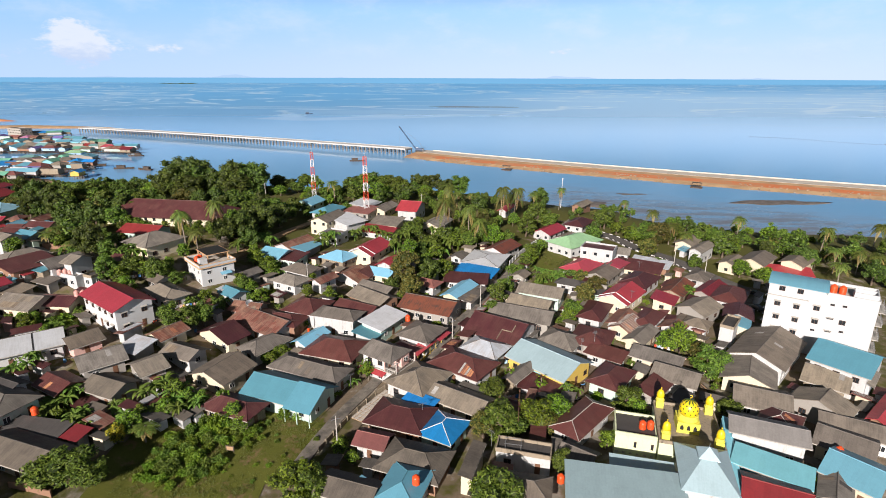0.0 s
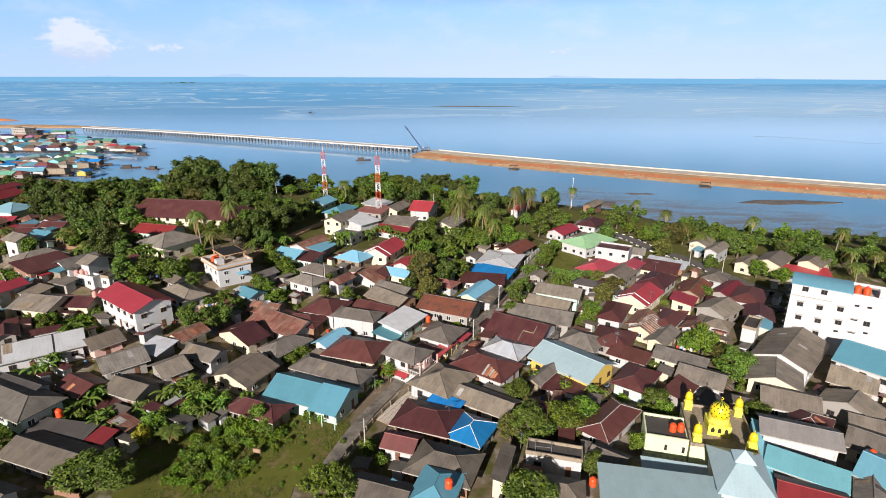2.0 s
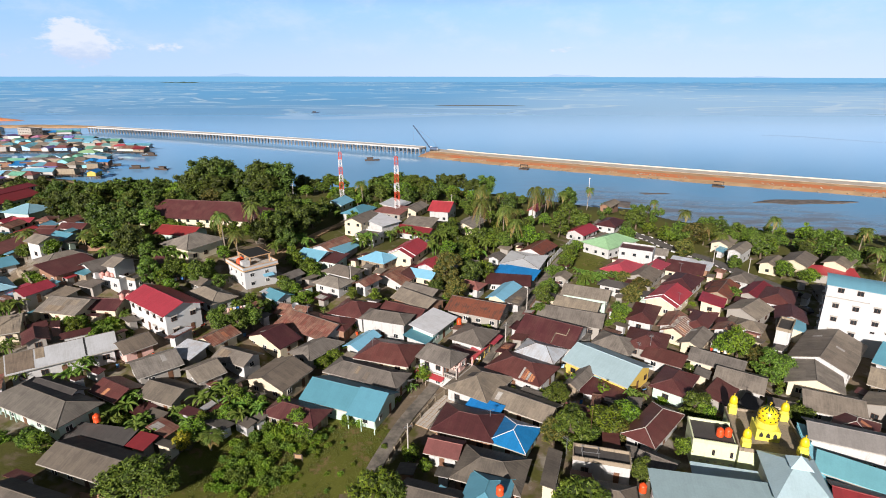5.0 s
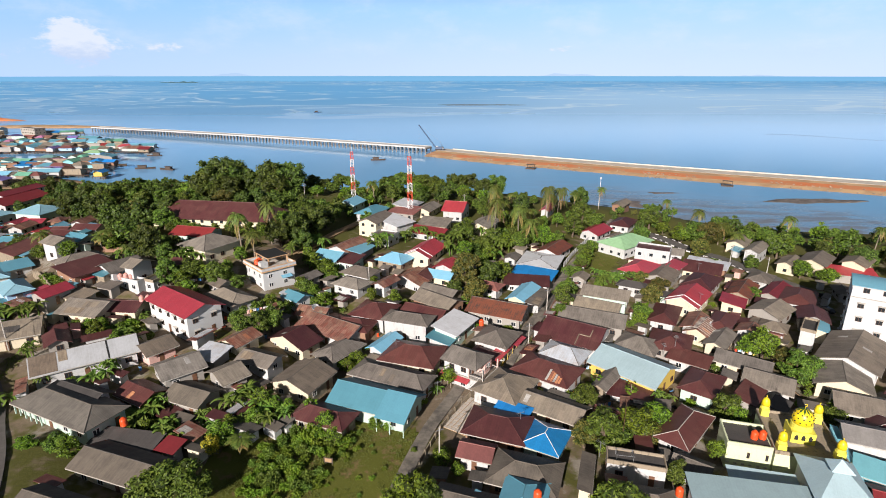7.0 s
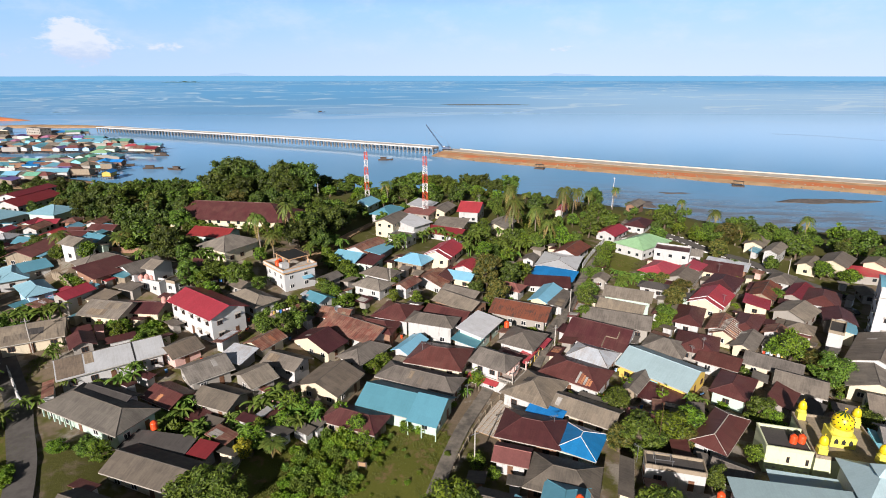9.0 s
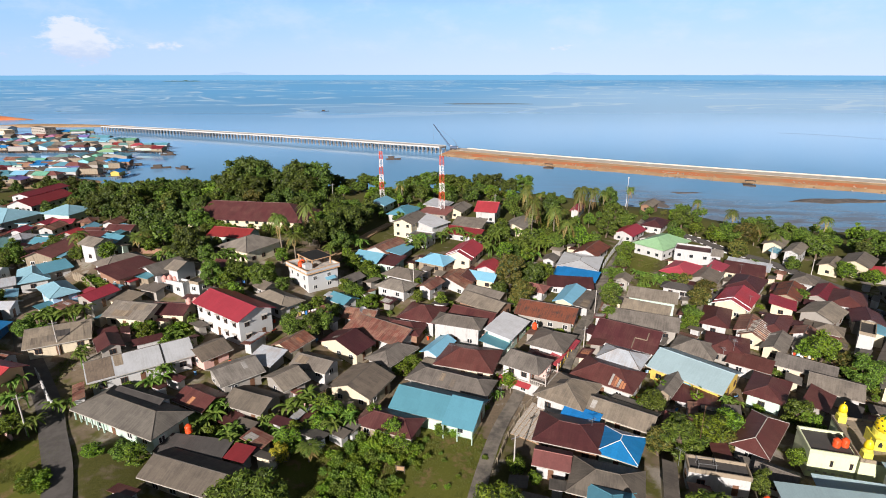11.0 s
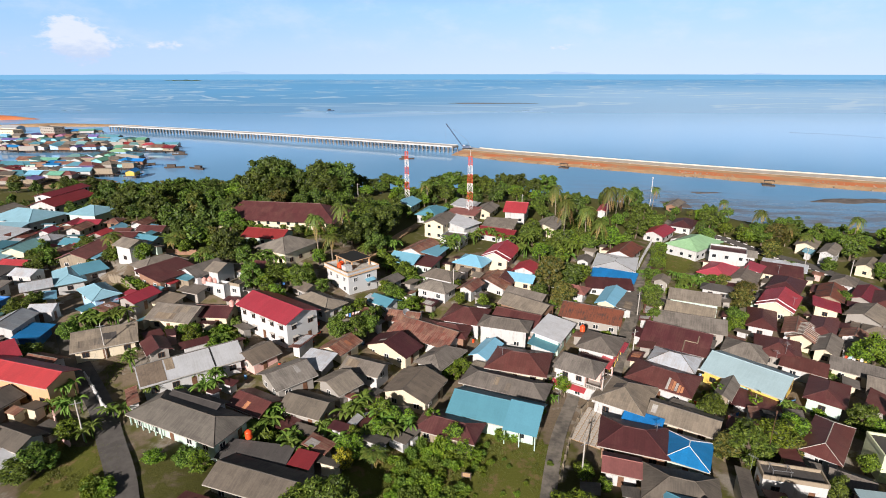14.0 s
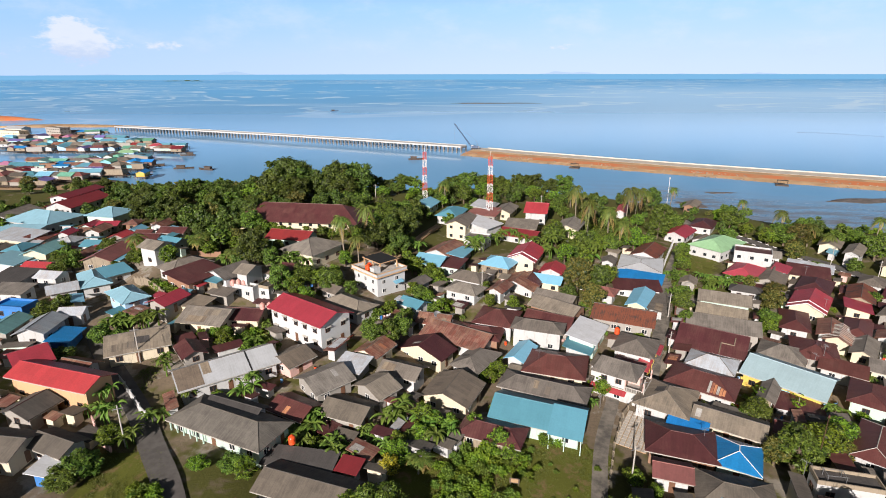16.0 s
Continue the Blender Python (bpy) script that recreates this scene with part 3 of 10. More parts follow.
def build_causeway():
    rng = random.Random(5)
    line = [along(BANK, i / 90) for i in range(91)]

    def off(d, rough=0.0):
        out = []
        for i, (x, y) in enumerate(line):
            a, b = line[max(0, i - 1)], line[min(90, i + 1)]
            t = Vector((b[0] - a[0], b[1] - a[1], 0)).normalized()
            e = d + rng.uniform(-rough, rough)
            out.append((x - t.y * e, y + t.x * e))
        return out
    root = empty("causeway", Matrix())
    tagged(root, "long earth causeway under construction with a pale concrete road", "causeway")
    e0, e1, e2, e3, e4, e5 = off(0, 1.6), off(7, 1.2), off(15, 0.9), off(20), off(34), off(42, 1.0)
    for name, a, b, za, zb, mat in (("bank_foot", e0, e1, -0.3, 1.3, "soil_tan"), ("bank_slope", e1, e2, 1.3, 2.3, "soil_orange"), ("shoulder", e2, e3, 2.3, 3.0, "soil_tan"),
                                    ("carriageway", e3, e4, 3.1, 3.1, "concrete_pale"), ("sea_bank", e4, e5, 2.6, -0.5, "stone_grey")):
        strip(a, b, za, zb, mat, name, "").parent = root
    # loose rocks along the foot
    bm = bmesh.new()
    for i in range(1100):
        s = rng.random() * 0.85
        if noise.noise((s * 30, 3.0, 0)) < rng.uniform(-0.1, 0.35):
            continue
        x, y = along(BANK, s)
        d = rng.uniform(7.0, 10.5) if rng.random() < 0.7 else rng.uniform(0.0, 3.0)
        p = Vector((x + 0.5 * d, y + 0.86 * d, 0.3 + d * 0.14))
        r = rng.uniform(0.25, 0.7)
        ret = bmesh.ops.create_icosphere(bm, subdivisions=1, radius=r)
        for v in ret["verts"]:
            v.co = Vector((v.co.x * rng.uniform(0.8, 1.4), v.co.y, v.co.z * 0.7)) + p
    tagged(mesh_ob("riprap", bm, "stone_grey", root), kind="stuff")
    # low parapets of the road
    for side in (33.5,):
        bm = bmesh.new()
        rows = []
        for p, q in zip(off(side - 0.2)[2:], off(side + 0.2)[2:]):
            rows.append([bm.verts.new((*p, 3.1)), bm.verts.new((*p, 3.9)), bm.verts.new((*q, 3.9)), bm.verts.new((*q, 3.1))])
        for p, q in zip(rows, rows[1:]):
            for i in range(3):
                bm.faces.new((p[i], q[i], q[i + 1], p[i + 1]))
        bmesh.ops.recalc_face_normals(bm, faces=bm.faces)
        part("parapet", bm, "concrete_pale", root)


PIER = [(-46.0, 482.2), (-140.0, 531.6), (-238.1, 580.0), (-340.1, 627.4), (-450.2, 671.8)]


def build_pier():
    root = empty("sea_pier", Matrix())
    tagged(root, "long concrete trestle pier on rows of piles", "pier")
    bm = bmesh.new()
    line = [along(PIER, i / 60) for i in range(61)]
    rows = []
    for i, (x, y) in enumerate(line):
        a, b = line[max(0, i - 1)], line[min(60, i + 1)]
        t = Vector((b[0] - a[0], b[1] - a[1], 0)).normalized()
        n = Vector((t.y, -t.x, 0))
        rows.append([bm.verts.new(Vector((x, y, z)) + n * s) for s, z in ((0, 4.8), (0, 5.9), (0.3, 5.9), (0.3, 5.6), (11.7, 5.6), (11.7, 5.9), (12, 5.9), (12, 4.8))])
    for p, q in zip(rows, rows[1:]):
        for i in range(8):
            j = (i + 1) % 8
            bm.faces.new((p[i], p[j], q[j], q[i]))
    bm.faces.new(rows[0]), bm.faces.new(rows[-1])
    bmesh.ops.recalc_face_normals(bm, faces=bm.faces)
    part("deck", bm, "deck_grey", root)
    bm = bmesh.new()
    beam(bm, (0, 0, -3.5), (0, 0, 4.1), 0.6, 8)
    pile = bpy.data.meshes.new("pier_post")
    bm.to_mesh(pile), bm.free()
    pile.materials.append(MATS["pier_concrete"])
    bm = bmesh.new()
    box(bm, -0.7, 0.7, 0.2, 11.8, 4.0, 4.8)
    cap = bpy.data.meshes.new("cap_beam")
    bm.to_mesh(cap), bm.free()
    cap.materials.append(MATS["pier_concrete"])
    count = 100
    for i in range(count + 1):
        x, y = along(PIER, i / count)
        c, d = along(PIER, min(1, i / count + 0.01)), along(PIER, max(0, i / count - 0.01))
        ang = math.atan2(d[1] - c[1], d[0] - c[0])
        for s in (1.0, 11.0):
            ob = new("pier_post", pile)
            ob.parent = root
            ob.matrix_basis = pose(x - math.sin(ang) * s, y + math.cos(ang) * s, 0)
        ob = new("cap_beam", cap)
        ob.parent = root
        ob.matrix_basis = pose(x, y, 0, 0, 0, math.degrees(ang))


build_causeway()
build_pier()


def bank(name, cx, cy, lx, ly, h, mat, label, seed=1, cat="sandbank"):
    """A low irregular mound."""
    rng = random.Random(seed)
    bm = bmesh.new()
    n = 40
    rings = []
    for k, (f, z) in enumerate(((1.0, -0.8), (0.85, 0.25 * h), (0.55, 0.8 * h), (0.25, h))):
        ring = []
        for i in range(n):
            t = 2 * math.pi * i / n
            r = f * (0.75 + 0.5 * noise.noise((math.cos(t) * 1.5 + seed * 7, math.sin(t) * 1.5, k * 0.3)))
            ring.append(bm.verts.new((cx + lx * r * math.cos(t), cy + ly * r * math.sin(t), z)))
        rings.append(ring)
    for p, q in zip(rings, rings[1:]):
        for i in range(n):
            j = (i + 1) % n
            bm.faces.new((p[i], p[j], q[j], q[i]))
    bm.faces.new(rings[-1])
    smooth(bm)
    return tagged(mesh_ob(name, bm, mat), label, cat, kind="structure")


bank("sandbank", 62.2, 1253.8, 145, 24, 0.9, "mud", "low brown sandbank in the open sea", 3)
bank("sandbank", 171.9, 298.0, 34, 9, 0.10, "mud", "thin brown mudbank just above the water", 4)
bank("mudflat", 69.7, 292.2, 11, 12, 0.35, "mud", "dark mud spit at the edge of the shore", 5, "mudflat")
bank("mudflat", 97.8, 319.2, 16, 4, 0.06, "mud", "thin mudbank just above the water", 8, "mudflat")
bank("reclaimed_land", -560.1, 739.2, 120, 30, 2.4, "soil_tan", "flat tan reclaimed land at the end of the pier", 7, "headland")
bank("headland", -740.2, 840.0, 105, 26, 6.0, "soil_orange", "reclaimed red earth headland by the sea", 6, "headland")

# ---- houses ----


def quad_roof(faces, thick=0.12):
    """A solid roof from its upper faces, with metres along the eaves and up the slope as UV."""
    bm = bmesh.new()
    uv = bm.loops.layers.uv.new("UVMap")
    pool, rims = {}, {}

    def vert(p, low):
        key = (round(p.x, 3), round(p.y, 3), round(p.z, 3), low)
        if key not in pool:
            pool[key] = bm.verts.new(p - Vector((0, 0, thick if low else 0)))
        return pool[key]

    def lay(face, u, v):
        for loop in face.loops:
            loop[uv].uv = (loop.vert.co.dot(u), loop.vert.co.dot(v))
    for f in faces:
        pts = [Vector(p) for p in f]
        n = (pts[1] - pts[0]).cross(pts[-1] - pts[0]).normalized()
        if n.z < 0:
            pts.reverse()
            n.negate()
        u = Vector((0, 0, 1)).cross(n)
        u = u.normalized() if u.length > 1e-4 else Vector((1, 0, 0))
        v = n.cross(u)
        top, low = [vert(p, 0) for p in pts], [vert(p, 1) for p in pts]
        lay(bm.faces.new(top), u, v), lay(bm.faces.new(low[::-1]), u, v)
        for i in range(len(pts)):
            j = (i + 1) % len(pts)
            if (top[j], top[i]) in rims:
                rims.pop((top[j], top[i]))
            else:
                rims[(top[i], top[j])] = (low[i], low[j], u, v)
    for (p, q), (r, s, u, v) in rims.items():
        lay(bm.faces.new((q, p, r, s)), u, v)
    return bm


def shared(name, build):
    key = "shared_" + name
    if key not in SHARED:
        bm = bmesh.new()
        mat = build(bm)
        me = bpy.data.meshes.new(name)
        bm.to_mesh(me), bm.free()
        me.materials.append(MATS[mat])
        SHARED[key] = me
    return SHARED[key]


SHARED = {}
TAKEN = []


def window_frame(bm):
    for x0, x1, z0, z1 in ((-0.62, -0.54, 0, 1.15), (0.54, 0.62, 0, 1.15), (-0.54, 0.54, 0, 0.08), (-0.54, 0.54, 1.07, 1.15), (-0.04, 0.04, 0.08, 1.07)):
        box(bm, x0, x1, -0.07, 0.02, z0, z1)
    return "frame_white"


def window_frame_dark(bm):
    window_frame(bm)
    return "frame_brown"


def window_pane(bm):
    box(bm, -0.54, 0.54, -0.025, 0.02, 0.08, 1.07)
    return "glass_dark"


def window_hood(bm):
    vs = [bm.verts.new(p) for p in ((-0.75, -0.5, 1.2), (0.75, -0.5, 1.2), (0.75, 0.02, 1.35), (-0.75, 0.02, 1.35), (-0.75, -0.5, 1.26), (0.75, -0.5, 1.26), (0.75, 0.02, 1.43), (-0.75, 0.02, 1.43))]
    for f in ((3, 2, 1, 0), (4, 5, 6, 7), (0, 1, 5, 4), (1, 2, 6, 5), (2, 3, 7, 6), (3, 0, 4, 7)):
        bm.faces.new([vs[i] for i in f])
    return "concrete"


def door_leaf(bm):
    box(bm, -0.45, 0.45, -0.05, 0.02, 0, 2.05)
    for z0, z1 in ((0.15, 0.95), (1.1, 1.9)):
        box(bm, -0.33, 0.33, -0.075, -0.05, z0, z1)
    return "door_wood"


def add_window(root, m, dark=False, hood=False, plain=False):
    if plain:
        pn = new("window", shared("pane", window_pane))
        pn.parent, pn.matrix_basis = root, m
        return
    fr = new("window", shared("window_dark" if dark else "window", window_frame_dark if dark else window_frame))
    fr.parent, fr.matrix_basis = root, m
    pn = new("pane", shared("pane", window_pane))
    pn.parent = fr
    if hood:
        hd = new("window_hood", shared("window_hood", window_hood))
        hd.parent = fr


def add_door(root, m):
    d = new("door", shared("door", door_leaf))
    d.parent, d.matrix_basis = root, m


ROOF_WORDS = dict(dusty="greyish blue metal", soot="dark weathered corrugated", seagreen="sea-green metal", mauve="mauve metal", violet="violet metal", ash="light grey metal", grey="weathered grey corrugated", dark="blackened flat", maroon="maroon metal", red="bright red metal", darkred="crimson metal", pinkred="faded pinkish red", brownred="dull reddish brown",
                  cyan="turquoise metal", teal="teal metal", skyblue="sky-blue metal", paleblue="pale blue metal", blue="vivid blue metal", green="pale green metal", white="whitish metal",
                  tin="bright tin", rust="rusty patched tin", aqua="light turquoise metal", rose="pale pink metal", lilac="pale lilac metal", tile="orange-brown clay tile")
WALL_WORDS = dict(white="white", cream="cream", mint="mint-green", pink="pinkish", skywall="light blue", blue="blue", yellow="yellow", orange="orange", cyanwall="turquoise", brick="bare brick", grey="grey concrete",
                  stained_concrete="stained concrete", lemon="lemon", purple="purple", clean_white="white")


PATCHES = dict(grey=("sheet_tan", "sheet_ash", "sheet_tan", "roof_dark", "roof_rust", "roof_grey"), maroon=("roof_rust", "sheet_rust", "sheet_ash", "roof_maroon"),
               rust=("sheet_rust", "roof_tin", "sheet_ash", "sheet_tan"), brownred=("roof_rust", "sheet_ash"))


def patch_roof(root, rng, kind, a, b, e, rise, roof, d):
    """Replaced sheets, laid in short rows over the old roof."""
    run = d if kind == "shed" else b
    tilt = math.degrees(math.atan2(rise, run))
    length = math.hypot(run, rise)
    for _ in range(rng.choice((1, 1, 2, 3))):
        mat = rng.choice(PATCHES[roof])
        side = 1 if kind == "shed" else rng.choice((1, 1, -1))
        half = a - 0.6 if kind != "hip" else a * 0.35
        n = rng.choice((1, 1, 2, 3, 5))
        u = rng.uniform(-half, max(-half, half - n * 0.92))
        v = rng.uniform(0.15, max(0.2, length - 2.2))
        if length < 2.4:
            return
        me = shared("sheet_" + mat, lambda bm: (sheet_shape(bm), mat)[1])
        for i in range(n):
            if u + i * 0.92 > half:
                break
            ob = new("roof_sheet", me)
            s = v + rng.uniform(-0.15, 0.15)
            ob.parent = root
            ob.matrix_basis = (Matrix() if side > 0 else Matrix.Rotation(math.pi, 4, "Z")) @ pose(u + i * 0.92, -b, e, tilt) @ pose(0, s, 0.03 + 0.006 * (i % 2), 0, 0, rng.uniform(-1.5, 1.5))


def sheet_shape(bm):
    """One corrugated sheet, 0.95 by 1.9 m."""
    uv = bm.loops.layers.uv.new("UVMap")
    n = 8
    rows = [[bm.verts.new((0.95 * i / n - 0.475, y, 0.018 * (i % 2))) for i in range(n + 1)] for y in (0.0, 1.9)]
    for i in range(n):
        f = bm.faces.new((rows[0][i], rows[0][i + 1], rows[1][i + 1], rows[1][i]))
        for lp in f.loops:
            lp[uv].uv = (lp.vert.co.x, lp.vert.co.y)


def house(x, y, rot, w, d, z, h, kind="gable", roof="grey", wall="white", rise=None, over=0.8, shed=False, foot=-1.5, group="village houses", far=False, cap_mat=None):
    """A house whose eaves span w by d, with its ridge along w. h: height of the eaves over the ground z."""
    rng = random.Random(int(x * 131 + y * 17))
    name = "shed" if shed else "house"
    root = empty(name, pose(x, y, z, 0, 0, rot))
    storeys = "two-storey" if h > 4.7 else "single-storey"
    form = {"gable": "gable", "hip": "hipped", "shed": "sloping", "flat": "flat"}[kind]
    text = f"{WALL_WORDS[wall]} {storeys} house under a {ROOF_WORDS[roof]} {form} roof"
    if shed:
        text = f"{WALL_WORDS[wall]} lean-to under a {ROOF_WORDS[roof]} {form} roof"
    tagged(root, text.replace("flat flat", "flat"), "shed" if shed else "house", group)
    TAKEN.append((x, y, min(w, d) / 2 + 0.2 * max(0, max(w, d) - min(w, d))))
    a, b = w / 2, d / 2
    ax, by = max(0.8, a - over), max(0.8, b - over)
    if rise is None:
        rise = {"gable": 0.17 * d + 0.2, "hip": 0.175 * min(w, d) + 0.2, "shed": 0.14 * d, "flat": 0.0}[kind]
    top = h - 0.05
    bm = bmesh.new()
    if kind == "gable":
        slope = rise / b
        pk = h + rise - 0.18
        ring = [(-ax, -by), (ax, -by), (ax, by), (-ax, by)]
        zt = h + slope * over - 0.14
        lo = [bm.verts.new((p, q, foot)) for p, q in ring]
        hi = [bm.verts.new((p, q, zt)) for p, q in ring]
        p1, p2 = bm.verts.new((-ax, 0, pk)), bm.verts.new((ax, 0, pk))
        bm.faces.new((lo[0], lo[1], hi[1], hi[0])), bm.faces.new((lo[2], lo[3], hi[3], hi[2]))
        bm.faces.new((lo[1], lo[2], hi[2], p2, hi[1])), bm.faces.new((lo[3], lo[0], hi[0], p1, hi[3]))
        bm.faces.new((hi[0], hi[1], p2, p1)), bm.faces.new((hi[2], hi[3], p1, p2))
    elif kind == "shed":
        lo = [bm.verts.new((p, q, foot)) for p, q in ((-ax, -by), (ax, -by), (ax, by), (-ax, by))]
        hi = [bm.verts.new((p, q, h - 0.15 + rise * (q + b) / d)) for p, q in ((-ax, -by), (ax, -by), (ax, by), (-ax, by))]
        for i in range(4):
            j = (i + 1) % 4
            bm.faces.new((lo[i], lo[j], hi[j], hi[i]))
        bm.faces.new(hi)
    else:
        box(bm, -ax, ax, -by, by, foot, h - (0.05 if kind == "flat" else -0.02))
    part("wall", bm, "wall_" + wall, root)
    e = h - 0.02
    if kind == "gable":
        # uneven sheets: the two slopes are not quite alike
        k = rng.uniform(-0.06, 0.06)
        faces = [[(-a, -b, e), (a, -b, e), (a, 0, e + rise), (-a, 0, e + rise)], [(a, b, e + k), (-a, b, e + k), (-a, 0, e + rise), (a, 0, e + rise)]]
    elif kind == "hip":
        if w >= d:
            r = max(0.4, a - b * 0.9)
            faces = [[(-a, -b, e), (a, -b, e), (r, 0, e + rise), (-r, 0, e + rise)], [(a, b, e), (-a, b, e), (-r, 0, e + rise), (r, 0, e + rise)],
                     [(a, -b, e), (a, b, e), (r, 0, e + rise)], [(-a, b, e), (-a, -b, e), (-r, 0, e + rise)]]
        else:
            r = max(0.4, b - a * 0.9)
            faces = [[(-a, -b, e), (a, -b, e), (0, -r, e + rise)], [(a, b, e), (-a, b, e), (0, r, e + rise)],
                     [(a, -b, e), (a, b, e), (0, r, e + rise), (0, -r, e + rise)], [(-a, b, e), (-a, -b, e), (0, -r, e + rise), (0, r, e + rise)]]
    elif kind == "shed":
        faces = [[(-a, -b, e), (a, -b, e), (a, b, e + rise), (-a, b, e + rise)]]
    else:
        faces = [[(-ax, -by, h + 0.02), (ax, -by, h + 0.02), (ax, by, h + 0.02), (-ax, by, h + 0.02)]]
    part("roof", quad_roof(faces), "roof_" + roof, root)
    # ridge and hip caps, fascia boards, parapet
    bm = bmesh.new()
    cap = 0.085
    if kind == "gable":
        beam(bm, (-a - 0.02, 0, e + rise), (a + 0.02, 0, e + rise), cap, 6)
    elif kind == "hip":
        ends = [(-r, 0), (r, 0)] if w >= d else [(0, -r), (0, r)]
        beam(bm, (*ends[0], e + rise), (*ends[1], e + rise), cap, 6)
        for sx, sy in ((-1, -1), (1, -1), (1, 1), (-1, 1)):
            k = ends[(sx > 0) if w >= d else (sy > 0)]
            beam(bm, (sx * a, sy * b, e + 0.02), (*k, e + rise), cap * 0.8, 6)
    elif kind == "flat":
        for x0, x1, y0, y1 in ((-ax - 0.1, ax + 0.1, -by - 0.1, -by + 0.1), (-ax - 0.1, ax + 0.1, by - 0.1, by + 0.1), (-ax - 0.1, -ax + 0.1, -by + 0.1, by - 0.1), (ax - 0.1, ax + 0.1, -by + 0.1, by - 0.1)):
            box(bm, x0, x1, y0, y1, h - 0.2, h + 0.55)
    if kind == "flat":
        part("parapet", bm, "wall_" + ("stained_concrete" if roof == "dark" else wall), root)
    elif kind != "shed":
        part("ridge_cap", bm, cap_mat if cap_mat else "ridge_grey" if roof in ("grey", "rust", "tin", "white", "tile") else "roof_maroon" if rng.random() < 0.03 else "roof_" + roof, root)
    else:
        bm.free()
    if kind in ("gable", "hip", "shed") and not shed:
        for s in (-1, 1):
            if (kind == "shed" and s > 0) or far or y > 118:
                continue
            bm = bmesh.new()
            box(bm, -a, a, s * b - 0.03, s * b + 0.03, e - 0.30, e - 0.13)
            part("fascia", bm, "fascia", root)
    if kind != "flat" and y < 150 and roof in PATCHES and not far and rng.random() < 0.36:
        patch_roof(root, rng, kind, a, b, e, rise, roof, d)
    if shed:
        return root
    if far:
        for s in (-0.5, 0.5) if y < 300 else (0.3,) if w > 9 else ():
            wn = new("window", shared("pane", window_pane))
            wn.parent, wn.matrix_basis = root, pose(s * ax, -by - 0.02, 0.7)
        return root
    # windows and a door, on the sides that are wide enough
    floors = [1.0] if h < 4.7 else [1.0, 4.0] if h < 8 else [1.0, 4.0, 7.0]
    dark = rng.random() < 0.5
    for fi, base in enumerate(floors):
        for ang, half, dist in ((0, ax, by), (90, by, ax), (180, ax, by), (270, by, ax)):
            n = int(half * 2 / 3.2)
            away = radians(rot + ang)
            if math.sin(away) * (-40 - x) + math.cos(away) * y < 0.1 * y:    # back walls stay blind
                continue
            if n < 1 or base + 1.3 > h:
                continue
            for i in range(n):
                t = (i + 0.5) / n * 2 * half - half + rng.uniform(-0.3, 0.3)
                m = pose(0, 0, 0, 0, 0, ang) @ pose(t, -dist, base)
                if fi == 0 and i == n // 2 and ang in (0, 90) and y < 130:
                    add_door(root, pose(0, 0, 0, 0, 0, ang) @ pose(t, -dist, 0.05))
                else:
                    add_window(root, m, dark, wall == "clean_white", y > 165)
    return root


def tank(x, y, z, s=1.0, mat="tank_orange", label="bright orange plastic water tank on a roof"):
    root = empty("water_tank", pose(x, y, z))
    tagged(root, label, "water tank", "water tanks")
    bm = bmesh.new()
    prof = [(0.55, 0)]
    for i in range(5):
        z0 = 0.05 + i * 0.25
        prof += [(0.6, z0), (0.6, z0 + 0.16), (0.56, z0 + 0.2)]
    prof += [(0.5, 1.38), (0.25, 1.52)]
    lathe(bm, [(r * s, q * s) for r, q in prof], 14)
    smooth(bm)
    part("barrel", bm, mat, root)
    bm = bmesh.new()
    lathe(bm, [(0.24 * s, 1.5 * s), (0.24 * s, 1.62 * s), (0.1 * s, 1.66 * s)], 10)
    part("lid", bm, mat, root)

# ---- trees and plants ----


def leaf_mesh(name, quads, mat):
    """quads: many (centre, side, up) triples, each a small bent leaf."""
    verts, faces = [], []
    for c, s, u in quads:
        i = len(verts)
        n = s.cross(u)
        n = n.normalized() * (s.length * 0.25) if n.length > 1e-9 else n
        verts += [tuple(c - u), tuple(c + s + n), tuple(c + u), tuple(c - s + n)]
        faces += [(i, i + 1, i + 2), (i, i + 2, i + 3)]
    me = bpy.data.meshes.new(name)
    me.from_pydata(verts, [], faces)
    me.materials.append(MATS[mat])
    return me


def rand_unit(rng):
    while True:
        v = Vector((rng.uniform(-1, 1), rng.uniform(-1, 1), rng.uniform(-1, 1)))
        if 0.05 < v.length < 1:
            return v.normalized()


